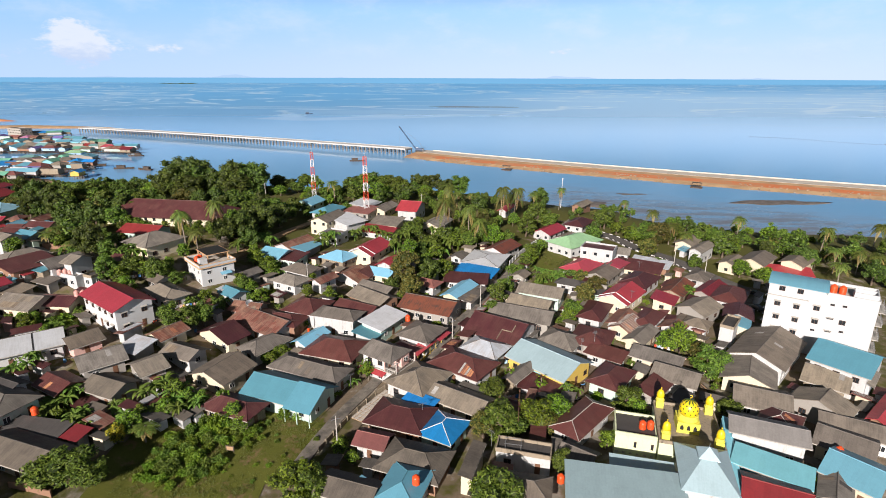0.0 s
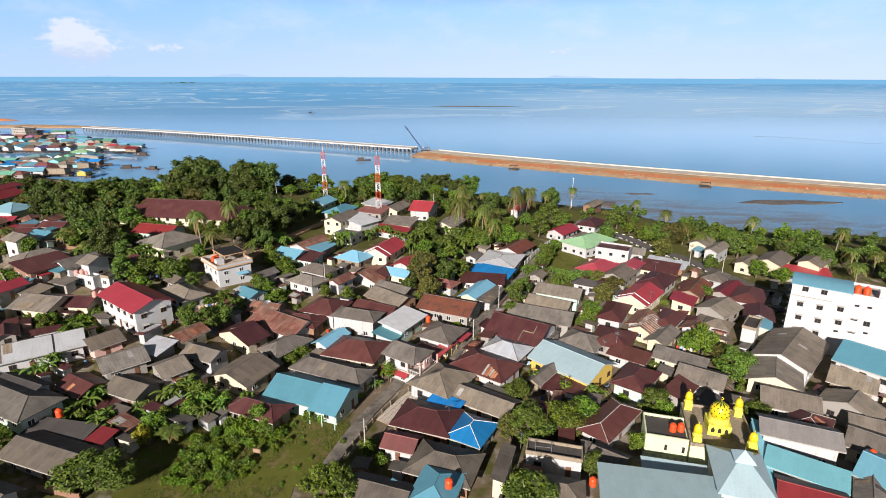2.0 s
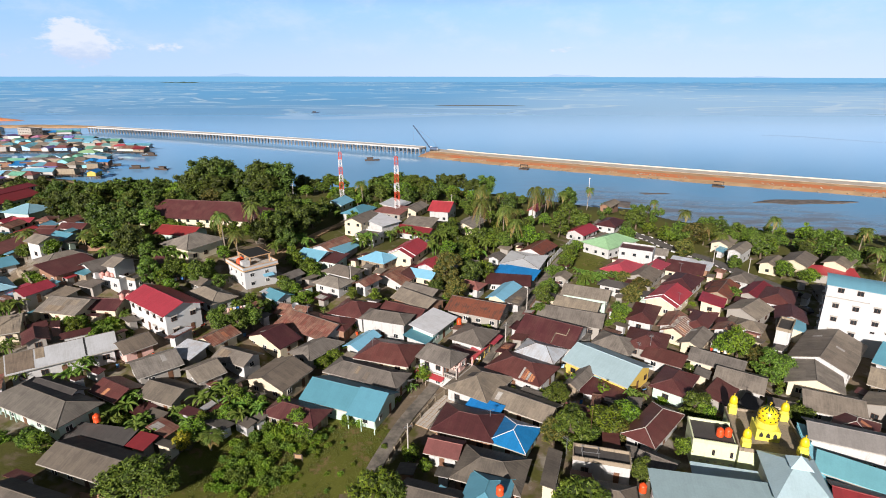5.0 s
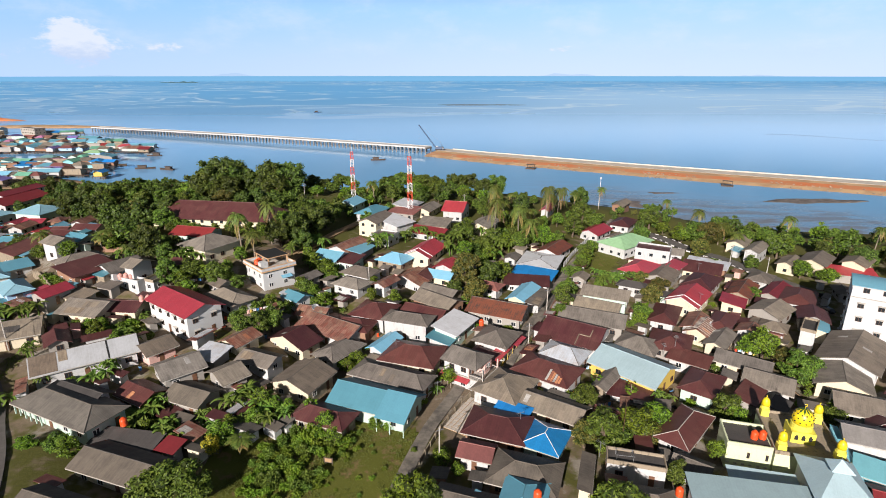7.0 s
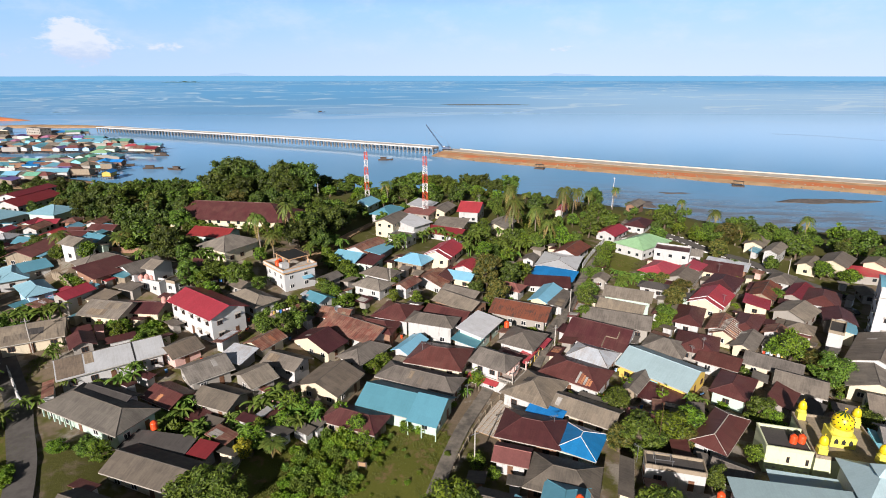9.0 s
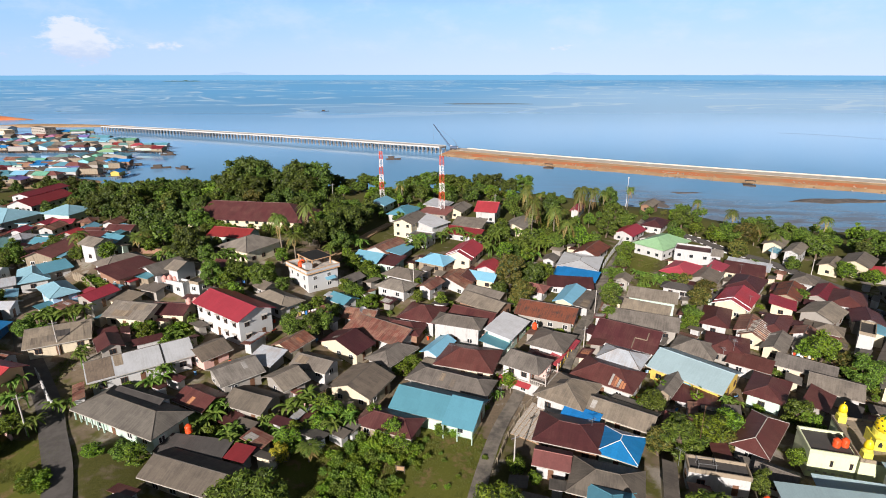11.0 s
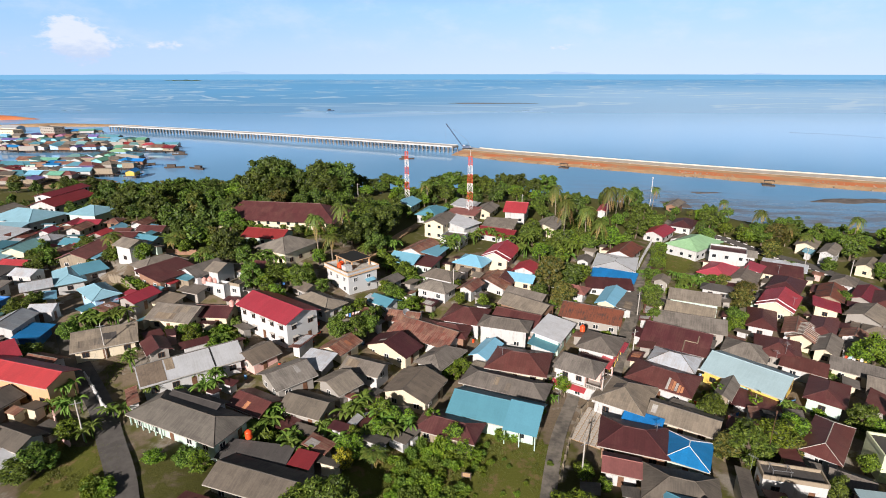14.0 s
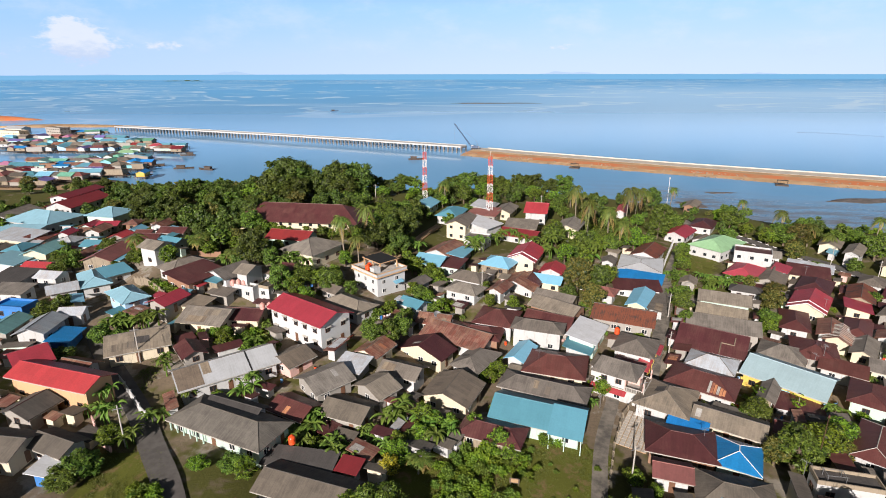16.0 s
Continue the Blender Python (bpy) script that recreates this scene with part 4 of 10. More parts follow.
def tree_proto(seed, mat, lumps=30, leaves=110, flat=0.8, size=0.17, name="tree", whole=False):
    """A broad tree of unit crown radius 3 m and 7 m height: leafy masses of uneven size, each set with single leaves."""
    rng = random.Random(seed)
    root = new(name)
    bm = bmesh.new()
    top = Vector((rng.uniform(-0.3, 0.3), rng.uniform(-0.3, 0.3), 3.6))
    beam(bm, (0, 0, -0.6), top * 0.5, 0.24, 8, 0.19)
    beam(bm, top * 0.5, top, 0.19, 8, 0.13)
    verts, faces, cents, inner = [], [], [], set()
    for i in range(lumps):
        d = rand_unit(rng)
        d.z = d.z if d.z > -0.8 else -d.z * 0.5
        r = rng.uniform(0.45, 1.0) ** 0.5 * (0.80 + 0.42 * noise.noise(d * 1.6 + Vector((seed * 3.3, 0, 0))))
        c = Vector((d.x * 2.6 * r, d.y * 2.6 * r, 3.5 + d.z * (2.75 * flat + (0.25 if d.z > 0 else 0.5)) * r))
        cents.append(c)
        cr = rng.uniform(0.5, 1.1)
        # core faces get the dark green that stands for shade inside the crown
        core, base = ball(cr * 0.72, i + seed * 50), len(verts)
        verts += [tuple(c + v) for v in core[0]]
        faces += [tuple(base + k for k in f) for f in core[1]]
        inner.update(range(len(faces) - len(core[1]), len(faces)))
        for k in range(int(leaves * cr)):
            o = rand_unit(rng)
            if o.z < -0.3 and rng.random() < 0.6:
                o.z = -o.z
            p = c + Vector((o.x, o.y, o.z * 0.85)) * cr * rng.uniform(0.62, 1.12)
            out = (o + rand_unit(rng) * 0.9 + Vector((0, 0, 0.25))).normalized()
            t = Matrix.Rotation(rng.uniform(0, 6.28), 3, out) @ out.orthogonal().normalized()
            z = size * rng.uniform(0.6, 1.5)
            u = out.cross(t) * z
            n = len(verts)
            verts += [tuple(p - u - t * z * 0.5), tuple(p - u * 0.6 + t * z * 0.6), tuple(p + u * 1.3)]
            faces.append((n, n + 1, n + 2))
    for c in cents[::4]:
        beam(bm, top * rng.uniform(0.55, 0.98), c, 0.09, 5, 0.03)
    leafy = len(faces)
    if whole:
        base = len(verts)
        bm.verts.index_update()
        verts += [tuple(v.co) for v in bm.verts]
        faces += [tuple(base + v.index for v in f.verts) for f in bm.faces]
        bpy.data.objects.remove(root)
    else:
        part("trunk", bm, "trunk", root)
    me = bpy.data.meshes.new("tree" if whole else "crown")
    me.from_pydata(verts, [], faces)
    me.materials.append(MATS[mat])
    me.materials.append(MATS["leaf_inner_shade"])
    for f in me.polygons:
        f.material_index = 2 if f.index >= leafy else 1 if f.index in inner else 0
    if whole:
        me.materials.append(MATS["trunk"])
        return mesh_data_ob(name, me, mat)
    mesh_data_ob("crown", me, mat, root)
    return root


def ball(r, seed):
    """A lumpy ball of 20 faces."""
    if not BALL:
        bm = bmesh.new()
        bmesh.ops.create_icosphere(bm, subdivisions=1, radius=1.0)
        bm.verts.index_update()
        BALL.append(([v.co.copy() for v in bm.verts], [[v.index for v in f.verts] for f in bm.faces]))
        bm.free()
    return [v * r * (1 + 0.30 * noise.noise(v * 2.2 + Vector((seed * 1.7, 0, 0)))) for v in BALL[0][0]], BALL[0][1]


BALL = []


def palm_proto(seed, height=9.0, mat="palm_leaf"):
    rng = random.Random(seed)
    root = new("palm_tree")
    bm = bmesh.new()
    bend = Vector((rng.uniform(-0.9, 0.9), rng.uniform(-0.9, 0.9), 0))
    pts = [Vector((0, 0, -0.5)) + bend * (t * t) + Vector((0, 0, height * t)) for t in (0, 0.25, 0.5, 0.75, 1.0)]
    for i, (a, b) in enumerate(zip(pts, pts[1:])):
        beam(bm, a, b, 0.20 - i * 0.025, 8, 0.175 - i * 0.025)
    part("trunk", bm, "palm_trunk", root)
    top = pts[-1]
    quads, dry = [], []
    for i in range(26):
        ang = i * 2.39996 + rng.uniform(-0.2, 0.2)
        lift = rng.uniform(-0.5, 1.1) if i < 19 else rng.uniform(-1.2, -0.7)
        length = rng.uniform(2.6, 3.5)
        d = Vector((math.cos(ang), math.sin(ang), 0))
        side = Vector((-d.y, d.x, 0))
        n = 15
        prev = None
        for k in range(n):
            t = (k + 1) / n
            p = top + d * (length * t * (1 - 0.12 * t)) + Vector((0, 0, lift * t * length * 0.55 - 1.35 * t * t * length * 0.55))
            w = 0.75 * math.sin(math.pi * min(1, 0.12 + t * 0.83)) * rng.uniform(0.8, 1.1)
            if prev is not None:
                ax = (p - prev)
                for s in (-1, 1):
                    tip = side * s * w + ax.normalized() * 0.35 * w + Vector((0, 0, -0.35 * w))
                    (quads if i < 21 else dry).append((p + tip * 0.5, ax * 0.55, tip * 0.5))
            prev = p
    ob = new("fronds", leaf_mesh("fronds", quads, mat))
    ob.parent = root
    ob = new("dry_fronds", leaf_mesh("dry_fronds", dry, "palm_leaf_dry"))
    ob.parent = root
    return root


def banana_proto(seed):
    rng = random.Random(seed)
    root = new("banana_plant")
    verts, faces = [], []
    for st in range(3):
        bm = bmesh.new()
        ox, oy = rng.uniform(-1.1, 1.1), rng.uniform(-1.1, 1.1)
        hgt = rng.uniform(1.5, 2.3)
        beam(bm, (ox, oy, -0.3), (ox, oy, hgt), 0.14, 7, 0.09)
        part("stem", bm, "banana_leaf", root)
        for i in range(9):
            ang = i * 2.4 + rng.uniform(-0.3, 0.3)
            d = Vector((math.cos(ang), math.sin(ang), 0))
            side = Vector((-d.y, d.x, 0))
            ln, lift = rng.uniform(1.5, 2.3), rng.uniform(0.7, 1.5)
            rows = []
            for k in range(7):
                t = k / 6
                p = Vector((ox, oy, hgt)) + d * ln * t * 0.85 + Vector((0, 0, lift * t * ln * 0.7 - 1.25 * t * t * ln * 0.7))
                w = 0.25 * math.sin(math.pi * (0.06 + 0.9 * t)) ** 0.6
                rows.append(len(verts))
                verts += [tuple(p - side * w + Vector((0, 0, 0.1))), tuple(p), tuple(p + side * w + Vector((0, 0, 0.1)))]
            for a, b in zip(rows, rows[1:]):
                faces += [(a, a + 1, b + 1, b), (a + 1, a + 2, b + 2, b + 1)]
    me = bpy.data.meshes.new("leaves")
    me.from_pydata(verts, [], faces)
    me.materials.append(MATS["banana_leaf"])
    ob = new("leaves", me)
    ob.parent = root
    return root


def bush_proto(seed, mat):
    rng = random.Random(seed)
    quads = []
    for i in range(16):
        d = rand_unit(rng)
        c = Vector((d.x * 0.8, d.y * 0.8, 0.32 + abs(d.z) * 0.7))
        for k in range(40):
            p = c + rand_unit(rng) * rng.uniform(0.15, 0.5)
            out = (rand_unit(rng) + Vector((0, 0, 0.6))).normalized()
            s = out.orthogonal().normalized()
            s = Matrix.Rotation(rng.uniform(0, 6.28), 3, out) @ s
            z = rng.uniform(0.10, 0.22)
            quads.append((p, s * z * 0.6, out.cross(s) * z))
    return new("bush", leaf_mesh("bush", quads, mat))


PROTO = {
    "t": [tree_proto(1, "leaf", 46, 105, 0.9, 0.18), tree_proto(2, "leaf", 44, 108, 1.0, 0.18), tree_proto(3, "leaf", 48, 100, 0.85, 0.18)],
    "d": [tree_proto(4, "leaf_dark", 60, 82, 0.95, 0.18, "shade_tree"), tree_proto(5, "leaf_dark", 58, 84, 1.05, 0.18, "shade_tree")],
    "b": [tree_proto(6, "leaf_bright", 40, 92, 0.95, 0.18, "fruit_tree"), tree_proto(7, "leaf_bright", 42, 88, 1.0, 0.18, "fruit_tree")],
    "y": [tree_proto(8, "leaf_yellow", 36, 92, 1.05, 0.18)],
    "o": [tree_proto(9, "leaf_brown", 46, 92, 1.1, 0.18)],
    "T": [tree_proto(14, "leaf", 46, 66, 1.0, 0.22), tree_proto(15, "leaf", 44, 68, 0.9, 0.22)],
    "D": [tree_proto(16, "leaf_dark", 48, 64, 1.0, 0.22, "shade_tree"), tree_proto(17, "leaf_dark", 50, 62, 1.1, 0.22, "shade_tree")],
    "f": [tree_proto(18, "leaf", 30, 30, 0.95, 0.33, whole=True), tree_proto(19, "leaf_bright", 28, 32, 1.05, 0.33, whole=True)],
    "p": [palm_proto(11), palm_proto(12, 10.0), palm_proto(13, 8.0)],
    "n": [banana_proto(21), banana_proto(22), banana_proto(23)],
    "s": [bush_proto(31, "leaf"), bush_proto(32, "leaf_bright"), bush_proto(33, "leaf_bright")],
}
TEXT = {
    "t": ("broad green leafy tree among the houses", "tree"), "d": ("large dark green tree with a dense crown", "tree"), "T": ("green leafy tree in a wooded belt", "tree"), "D": ("dark green tree in a dense wood", "tree"), "b": ("small bright green fruit tree in a yard", "tree"),
    "f": ("leafy green tree in the belt along the shore", "tree"),
    "y": ("small tree with bright yellow foliage", "tree"), "o": ("tree with brownish olive foliage", "tree"), "p": ("tall coconut palm with drooping fronds", "palm tree"),
    "n": ("clump of banana plants with broad torn leaves", "banana plant"), "s": ("low green bush on open ground", "bush"),
}
USED = set()
WOODS = []
TREES = random.Random(77)


def plant(kind, x, y, r, h, z=None):
    """A plant of crown radius r and height h."""
    i = TREES.randrange(len(PROTO[kind]))
    p = PROTO[kind][i]
    z = ground_z(x, y) if z is None else z
    if kind == "p":
        sx, sz = r / 3.0, h / (9.0, 10.0, 8.0)[i]
    elif kind == "n":
        sx, sz = r / 1.9, h / 3.0
    elif kind == "s":
        sx, sz = r / 1.15, h / 1.5
    else:
        sx, sz = r / 3.1, h / 7.0
    m = pose(x, y, z, TREES.uniform(-4, 4), TREES.uniform(-4, 4), TREES.uniform(0, 360))
    if kind == "f":
        WOODS.append((i, m @ Matrix.Diagonal((sx, sx, sz, 1))))
        return None
    if (kind, i) in USED:
        ob = copy_thing(p, m)
    else:
        USED.add((kind, i))
        ob = p
        ob.matrix_basis = m
    ob.scale = (sx, sx, sz)
    return tagged(ob, *TEXT[kind], "plants")

# roads and lanes
road([(-97.9, 65.7), (-104.0, 76.7), (-108.2, 82.8), (-112.9, 88.0), (-116.0, 93.4), (-122.5, 100.2), (-129.0, 107.2), (-136.2, 115.0), (-140.0, 120.3)], 4.0, "asphalt", "winding asphalt village lane")
road([(-41.5, 74.9), (-39.3, 83.1), (-35.8, 94.1), (-31.4, 103.1), (-27.4, 111.8), (-34.1, 113.5)], 2.5, "path_concrete", "narrow concrete lane between the houses")
road([(-20.4, 111.8), (-13.2, 127.1), (-5.8, 141.2), (4.4, 166.9), (14.2, 183.6), (32.5, 218.8), (42.3, 235.4)], 3.0, "path_concrete", "narrow concrete alley between the houses")
road([(79.6, 156.3), (75.9, 162.9), (72.8, 169.7), (70.4, 177.9), (67.5, 188.4), (62.7, 194.8), (58.4, 202.0), (54.8, 210.8), (47.9, 218.7)], 5.5, "asphalt", "grey asphalt coast road with a striped kerb")

road([(-79.3, 160.4), (-76.5, 170.2), (-72.5, 181.8), (-68.8, 193.5), (-64.8, 203.6)], 2.6, "soil_tan", "earthen track between the houses")

# the village
house(-133.8, 99.7, -17.4, 19.2, 6.9, 9.64, 5.0, "gable", "red", "orange")
house(-144.7, 107.0, 47.0, 6.6, 9.7, 10.34, 4.0, "gable", "red", "white")
house(-125.6, 85.3, -21.8, 8.4, 5.3, 8.13, 3.0, "gable", "soot", "white")
house(-133.8, 84.5, -8.5, 9.9, 7.6, 8.59, 3.0, "gable", "soot", "cream")
house(-123.8, 80.5, 84.3, 4.9, 3.9, 8.10, 2.5, "shed", "white", "blue", shed=True)
house(-127.9, 115.2, 26.7, 12.2, 10.8, 10.73, 3, "gable", "grey", "cream")
house(-106.9, 106.9, 34.8, 19.0, 9.4, 8.76, 3.3, "gable", "white", "white", rise=2.13)
house(-100.8, 91.8, -24.9, 20.8, 8.6, 7.10, 3.2, "hip", "soot", "mint")
house(-100.9, 95.7, -23.1, 11.6, 4.6, 7.53, 3, "gable", "dark", "white")
house(-91.1, 97.6, -29.0, 8.4, 6.4, 6.11, 3, "gable", "maroon", "brick")
house(-84.5, 78.5, -19.6, 15.2, 7.3, 5.11, 3.2, "gable", "soot", "cream")
house(-87.2, 84.9, -10.7, 12.2, 4.3, 4.91, 3, "shed", "dark", "stained_concrete")
house(-79.0, 83.2, -18.5, 4.0, 3.5, 5.06, 2.9, "shed", "darkred", "grey", shed=True)
house(-77.4, 87.2, 64.6, 3.3, 4.8, 5.07, 2.6, "shed", "rust", "white", shed=True)
house(-81.4, 97.6, -22.5, 9.2, 7.0, 5.64, 3.0, "gable", "soot", "grey")
house(-76.8, 103.4, 48.1, 6.1, 7.8, 6.64, 3, "gable", "grey", "grey")
house(-87.0, 104.4, 42.3, 8.8, 8.6, 7.63, 3.2, "gable", "grey", "grey")
house(-95.0, 111.5, 50.4, 7.0, 7.4, 8.58, 3.0, "gable", "grey", "pink")
house(-94.1, 124.8, -37.2, 18.4, 9.9, 9.78, 6.2, "gable", "red", "clean_white")
house(-78.6, 116.0, 60.9, 7.6, 6.4, 7.99, 3, "gable", "rust", "cream")
house(-82.4, 109.7, -21.7, 6.6, 6.0, 8.14, 2.6, "shed", "tin", "grey", shed=True)
house(-67.6, 119.9, 58.0, 6.8, 12.0, 5.72, 3, "gable", "maroon", "cream")
house(-56.9, 116.8, 55.2, 10.8, 7.1, 4.82, 3.0, "hip", "grey", "white")
house(-62.2, 105.0, 65.3, 9.7, 10.3, 4.55, 3.2, "gable", "grey", "cream")
house(-55.5, 93.0, -23.1, 11.8, 6.4, 4.10, 3, "hip", "maroon", "stained_concrete")
house(-46.4, 98.2, -22.2, 17.1, 9.6, 3.86, 3.3, "gable", "cyan", "mint", rise=2.17)
house(-44.0, 106.0, -24.4, 17.7, 7.0, 4.22, 3.4, "hip", "grey", "white")
house(-40.0, 114.4, -18.2, 13.1, 10.3, 4.96, 3.0, "hip", "maroon", "cream")
house(-46.7, 119.2, 59.1, 8.8, 4.7, 5.07, 3, "gable", "skyblue", "white")
house(-41.6, 127.2, -19.4, 12.3, 6.5, 5.35, 5.2, "hip", "grey", "white")
house(-30.2, 126.3, 59.2, 11.5, 7.2, 5.82, 3.5, "shed", "white", "mint")
house(-32.9, 122.2, 62.8, 7.5, 6.4, 5.27, 2.8, "shed", "cyan", "white", shed=True)
house(-27.9, 83.0, -18.3, 6.2, 5.1, 3.93, 3, "gable", "brownred", "white")
house(-23.6, 90.0, -19.8, 11.6, 8.9, 3.73, 3.2, "hip", "maroon", "brick")
house(-15.6, 86.4, -30.0, 7.2, 8.1, 3.65, 3.2, "hip", "blue", "mint", cap_mat="frame_white")
house(-20.1, 95.1, -32.0, 7.0, 3.2, 3.78, 2.9, "shed", "blue", "white", shed=True)
house(-20.8, 103.0, 55.6, 11.2, 10.3, 3.80, 3.3, "hip", "grey", "white")
house(-12.3, 95.7, -33.7, 12.3, 7.1, 3.75, 3.0, "gable", "grey", "cream")
house(-20.5, 77.9, -20.5, 11.4, 8.7, 3.76, 3, "hip", "soot", "brick")
house(-21.8, 71.6, 71.0, 8.8, 7.0, 3.83, 3.5, "hip", "cyan", "white")
house(-28.2, 70.8, 58.4, 4.5, 3.9, 3.94, 2.8, "shed", "skyblue", "white", shed=True)
house(-30.3, 71.4, -19.2, 9.7, 5.8, 3.92, 3.0, "gable", "soot", "white")
house(-11.1, 76.8, 70.7, 9.1, 2.3, 3.67, 4, "shed", "soot", "cream")
house(-2.2, 80.1, -15.0, 10.6, 4.9, 3.66, 3.5, "flat", "dark", "white")
house(-11.1, 108.6, -36.7, 13.2, 9.7, 4.07, 3.2, "hip", "maroon", "white", rise=1.84)
house(-5.8, 115.9, -35.1, 10.0, 8.3, 4.17, 3.0, "hip", "tin", "white")
house(8.0, 110.9, -46.0, 15.8, 11.8, 3.30, 3.5, "gable", "paleblue", "yellow")
house(0.6, 105.4, 50.4, 9.2, 3.5, 3.63, 3, "gable", "grey", "stained_concrete")
house(5.1, 103.2, -24.3, 8.9, 6.9, 3.48, 1.9, "shed", "maroon", "white", rise=0.3, shed=True)
house(13.1, 121.6, 53.2, 9.2, 9.7, 3.31, 3, "hip", "grey", "white")
house(20.9, 122.5, 61.0, 10.9, 9.6, 3.45, 3.0, "hip", "maroon", "grey")
house(21.9, 114.4, -37.7, 9.0, 5.3, 3.29, 3, "shed", "maroon", "white")
house(33.3, 112.9, -37.2, 11.5, 7.2, 3.44, 3, "gable", "grey", "cream")
house(20.0, 104.2, 50.4, 10.6, 7.2, 3.33, 3.2, "hip", "maroon", "mint")
house(10.1, 89.6, 46.3, 13.4, 6.2, 3.61, 3, "hip", "maroon", "white", cap_mat="fascia")
house(28.0, 100.5, 45.8, 8.8, 4.6, 3.42, 2.8, "shed", "maroon", "grey", shed=True)
house(34.3, 105.1, -35.3, 9.6, 8.3, 3.36, 3, "gable", "grey", "white")
house(59.1, 114.9, 44.7, 18.6, 12.1, 3.50, 4.0, "gable", "grey", "white")
house(50.6, 106.6, 58.6, 13.0, 10.7, 3.27, 3.2, "gable", "grey", "cream")
house(47.5, 96.5, -26.3, 10.4, 9.4, 3.26, 3.0, "gable", "grey", "white")
house(47.1, 89.5, 47.5, 8.0, 7.0, 3.29, 2.8, "hip", "maroon", "mint", cap_mat="fascia")
house(40.8, 83.6, -23.5, 12.5, 6.7, 3.37, 5.0, "gable", "ash", "white")
house(70.9, 106.2, -50.0, 11.6, 13.5, 3.45, 6.2, "gable", "cyan", "white")
house(65.5, 103.6, -41.3, 8.6, 9.8, 3.40, 3.2, "gable", "grey", "stained_concrete")
house(57.8, 93.7, 39.2, 6.7, 10.3, 3.29, 3.5, "gable", "grey", "grey")
house(72.4, 101.9, 44.4, 8.0, 3.7, 3.48, 4.0, "gable", "grey", "white")
house(59.2, 86.8, -30.3, 11.9, 7.1, 3.28, 3.2, "gable", "grey", "white")
house(54.4, 82.7, -41.6, 9.0, 8.6, 3.26, 3.2, "gable", "grey", "cream")
house(68.4, 91.3, 38.2, 13.2, 3.7, 3.36, 3.5, "gable", "red", "brick")
house(50.6, 75.0, -50.2, 8.3, 9.8, 3.23, 3.5, "gable", "skyblue", "cream")
house(34.5, 70.0, -25.7, 9.6, 6.9, 3.38, 3.5, "gable", "darkred", "grey")
house(44.8, 71.4, 53.5, 7.2, 4.8, 3.25, 3.0, "gable", "grey", "grey")
house(-130.8, 145.8, 51.8, 11.6, 8.7, 16.04, 3.5, "hip", "grey", "white")
house(-143.6, 156.9, -26.6, 7.3, 7.1, 16.22, 5.0, "gable", "grey", "white")
house(-125.6, 140.0, 60.2, 12.0, 9.7, 15.87, 3.2, "shed", "maroon", "brick")
house(-121.3, 138.9, -25.4, 8.4, 5.2, 15.72, 2.8, "shed", "cyan", "stained_concrete", shed=True)
house(-117.8, 141.7, 55.9, 9.5, 9.0, 15.83, 3.2, "gable", "grey", "white")
house(-112.2, 139.9, -23.4, 4.5, 7.1, 15.17, 5.0, "gable", "grey", "white")
house(-112.6, 137.0, -23.4, 8.1, 3.7, 13.92, 3.0, "flat", "grey", "white")
house(-107.3, 137.7, 67.8, 5.3, 5.0, 13.84, 3.0, "flat", "dark", "white")
house(-117.3, 126.5, -12.3, 11.5, 10.1, 11.03, 3.0, "gable", "grey", "cream")
house(-109.7, 128.0, -5.9, 9.2, 7.3, 10.61, 3.0, "gable", "maroon", "cream")
house(-121.9, 129.9, -22.2, 7.7, 5.5, 12.65, 3.0, "shed", "grey", "cream")
house(-86.3, 132.8, -39.8, 12.8, 7.3, 10.92, 3.2, "hip", "grey", "white")
house(-91.5, 139.7, -37.1, 6.6, 5.1, 12.06, 3.0, "gable", "grey", "grey")
house(-71.2, 137.6, -38.6, 7.0, 5.6, 8.96, 3, "gable", "cyan", "white")
house(-100.2, 156.5, 59.8, 13.3, 12.5, 16.90, 4, "hip", "grey", "cream")
house(-108.5, 167.6, -14.0, 13.6, 8.8, 17.72, 3.0, "gable", "darkred", "mint")
house(-156.7, 147.9, -54.1, 13.7, 7.4, 11.90, 3.0, "hip", "dusty", "white")
house(-137.9, 130.6, -41.4, 11.0, 6.4, 14.56, 3.0, "hip", "dusty", "skywall")
house(-152.9, 151.3, 49.5, 7.2, 7.0, 12.65, 3.0, "shed", "cyan", "white")
house(-159.8, 161.2, 88.4, 13.7, 9.2, 13.87, 3.5, "gable", "brownred", "stained_concrete")
house(-186.2, 171.6, 90.7, 10.4, 8.1, 11.29, 4.0, "gable", "teal", "cream")
house(-191.0, 164.9, 87.8, 10.5, 9.1, 11.32, 3.0, "shed", "dusty", "white")
house(-177.4, 147.5, -8.9, 10.2, 8.4, 12.53, 3.0, "shed", "dark", "white")
house(-171.9, 139.1, -5.4, 9.9, 6.0, 12.29, 3.0, "shed", "grey", "white")
house(-164.6, 130.5, -9.0, 9.3, 6.0, 12.08, 3.0, "flat", "blue", "blue")
house(-158.6, 119.6, 92.6, 9.0, 6.2, 12.06, 3.0, "gable", "teal", "grey")
house(-150.1, 118.3, 93.6, 8.9, 6.8, 12.09, 3.5, "gable", "tin", "white")
house(-143.7, 116.2, 95.4, 7.3, 4.8, 11.67, 2.5, "shed", "blue", "blue", shed=True)
house(-219.0, 240.6, 83.1, 24.4, 12.7, 8.21, 6.3, "gable", "darkred", "white")
house(-224.0, 248.2, 84.7, 23.9, 9.3, 8.23, 8.6, "gable", "darkred", "white", rise=1.2)
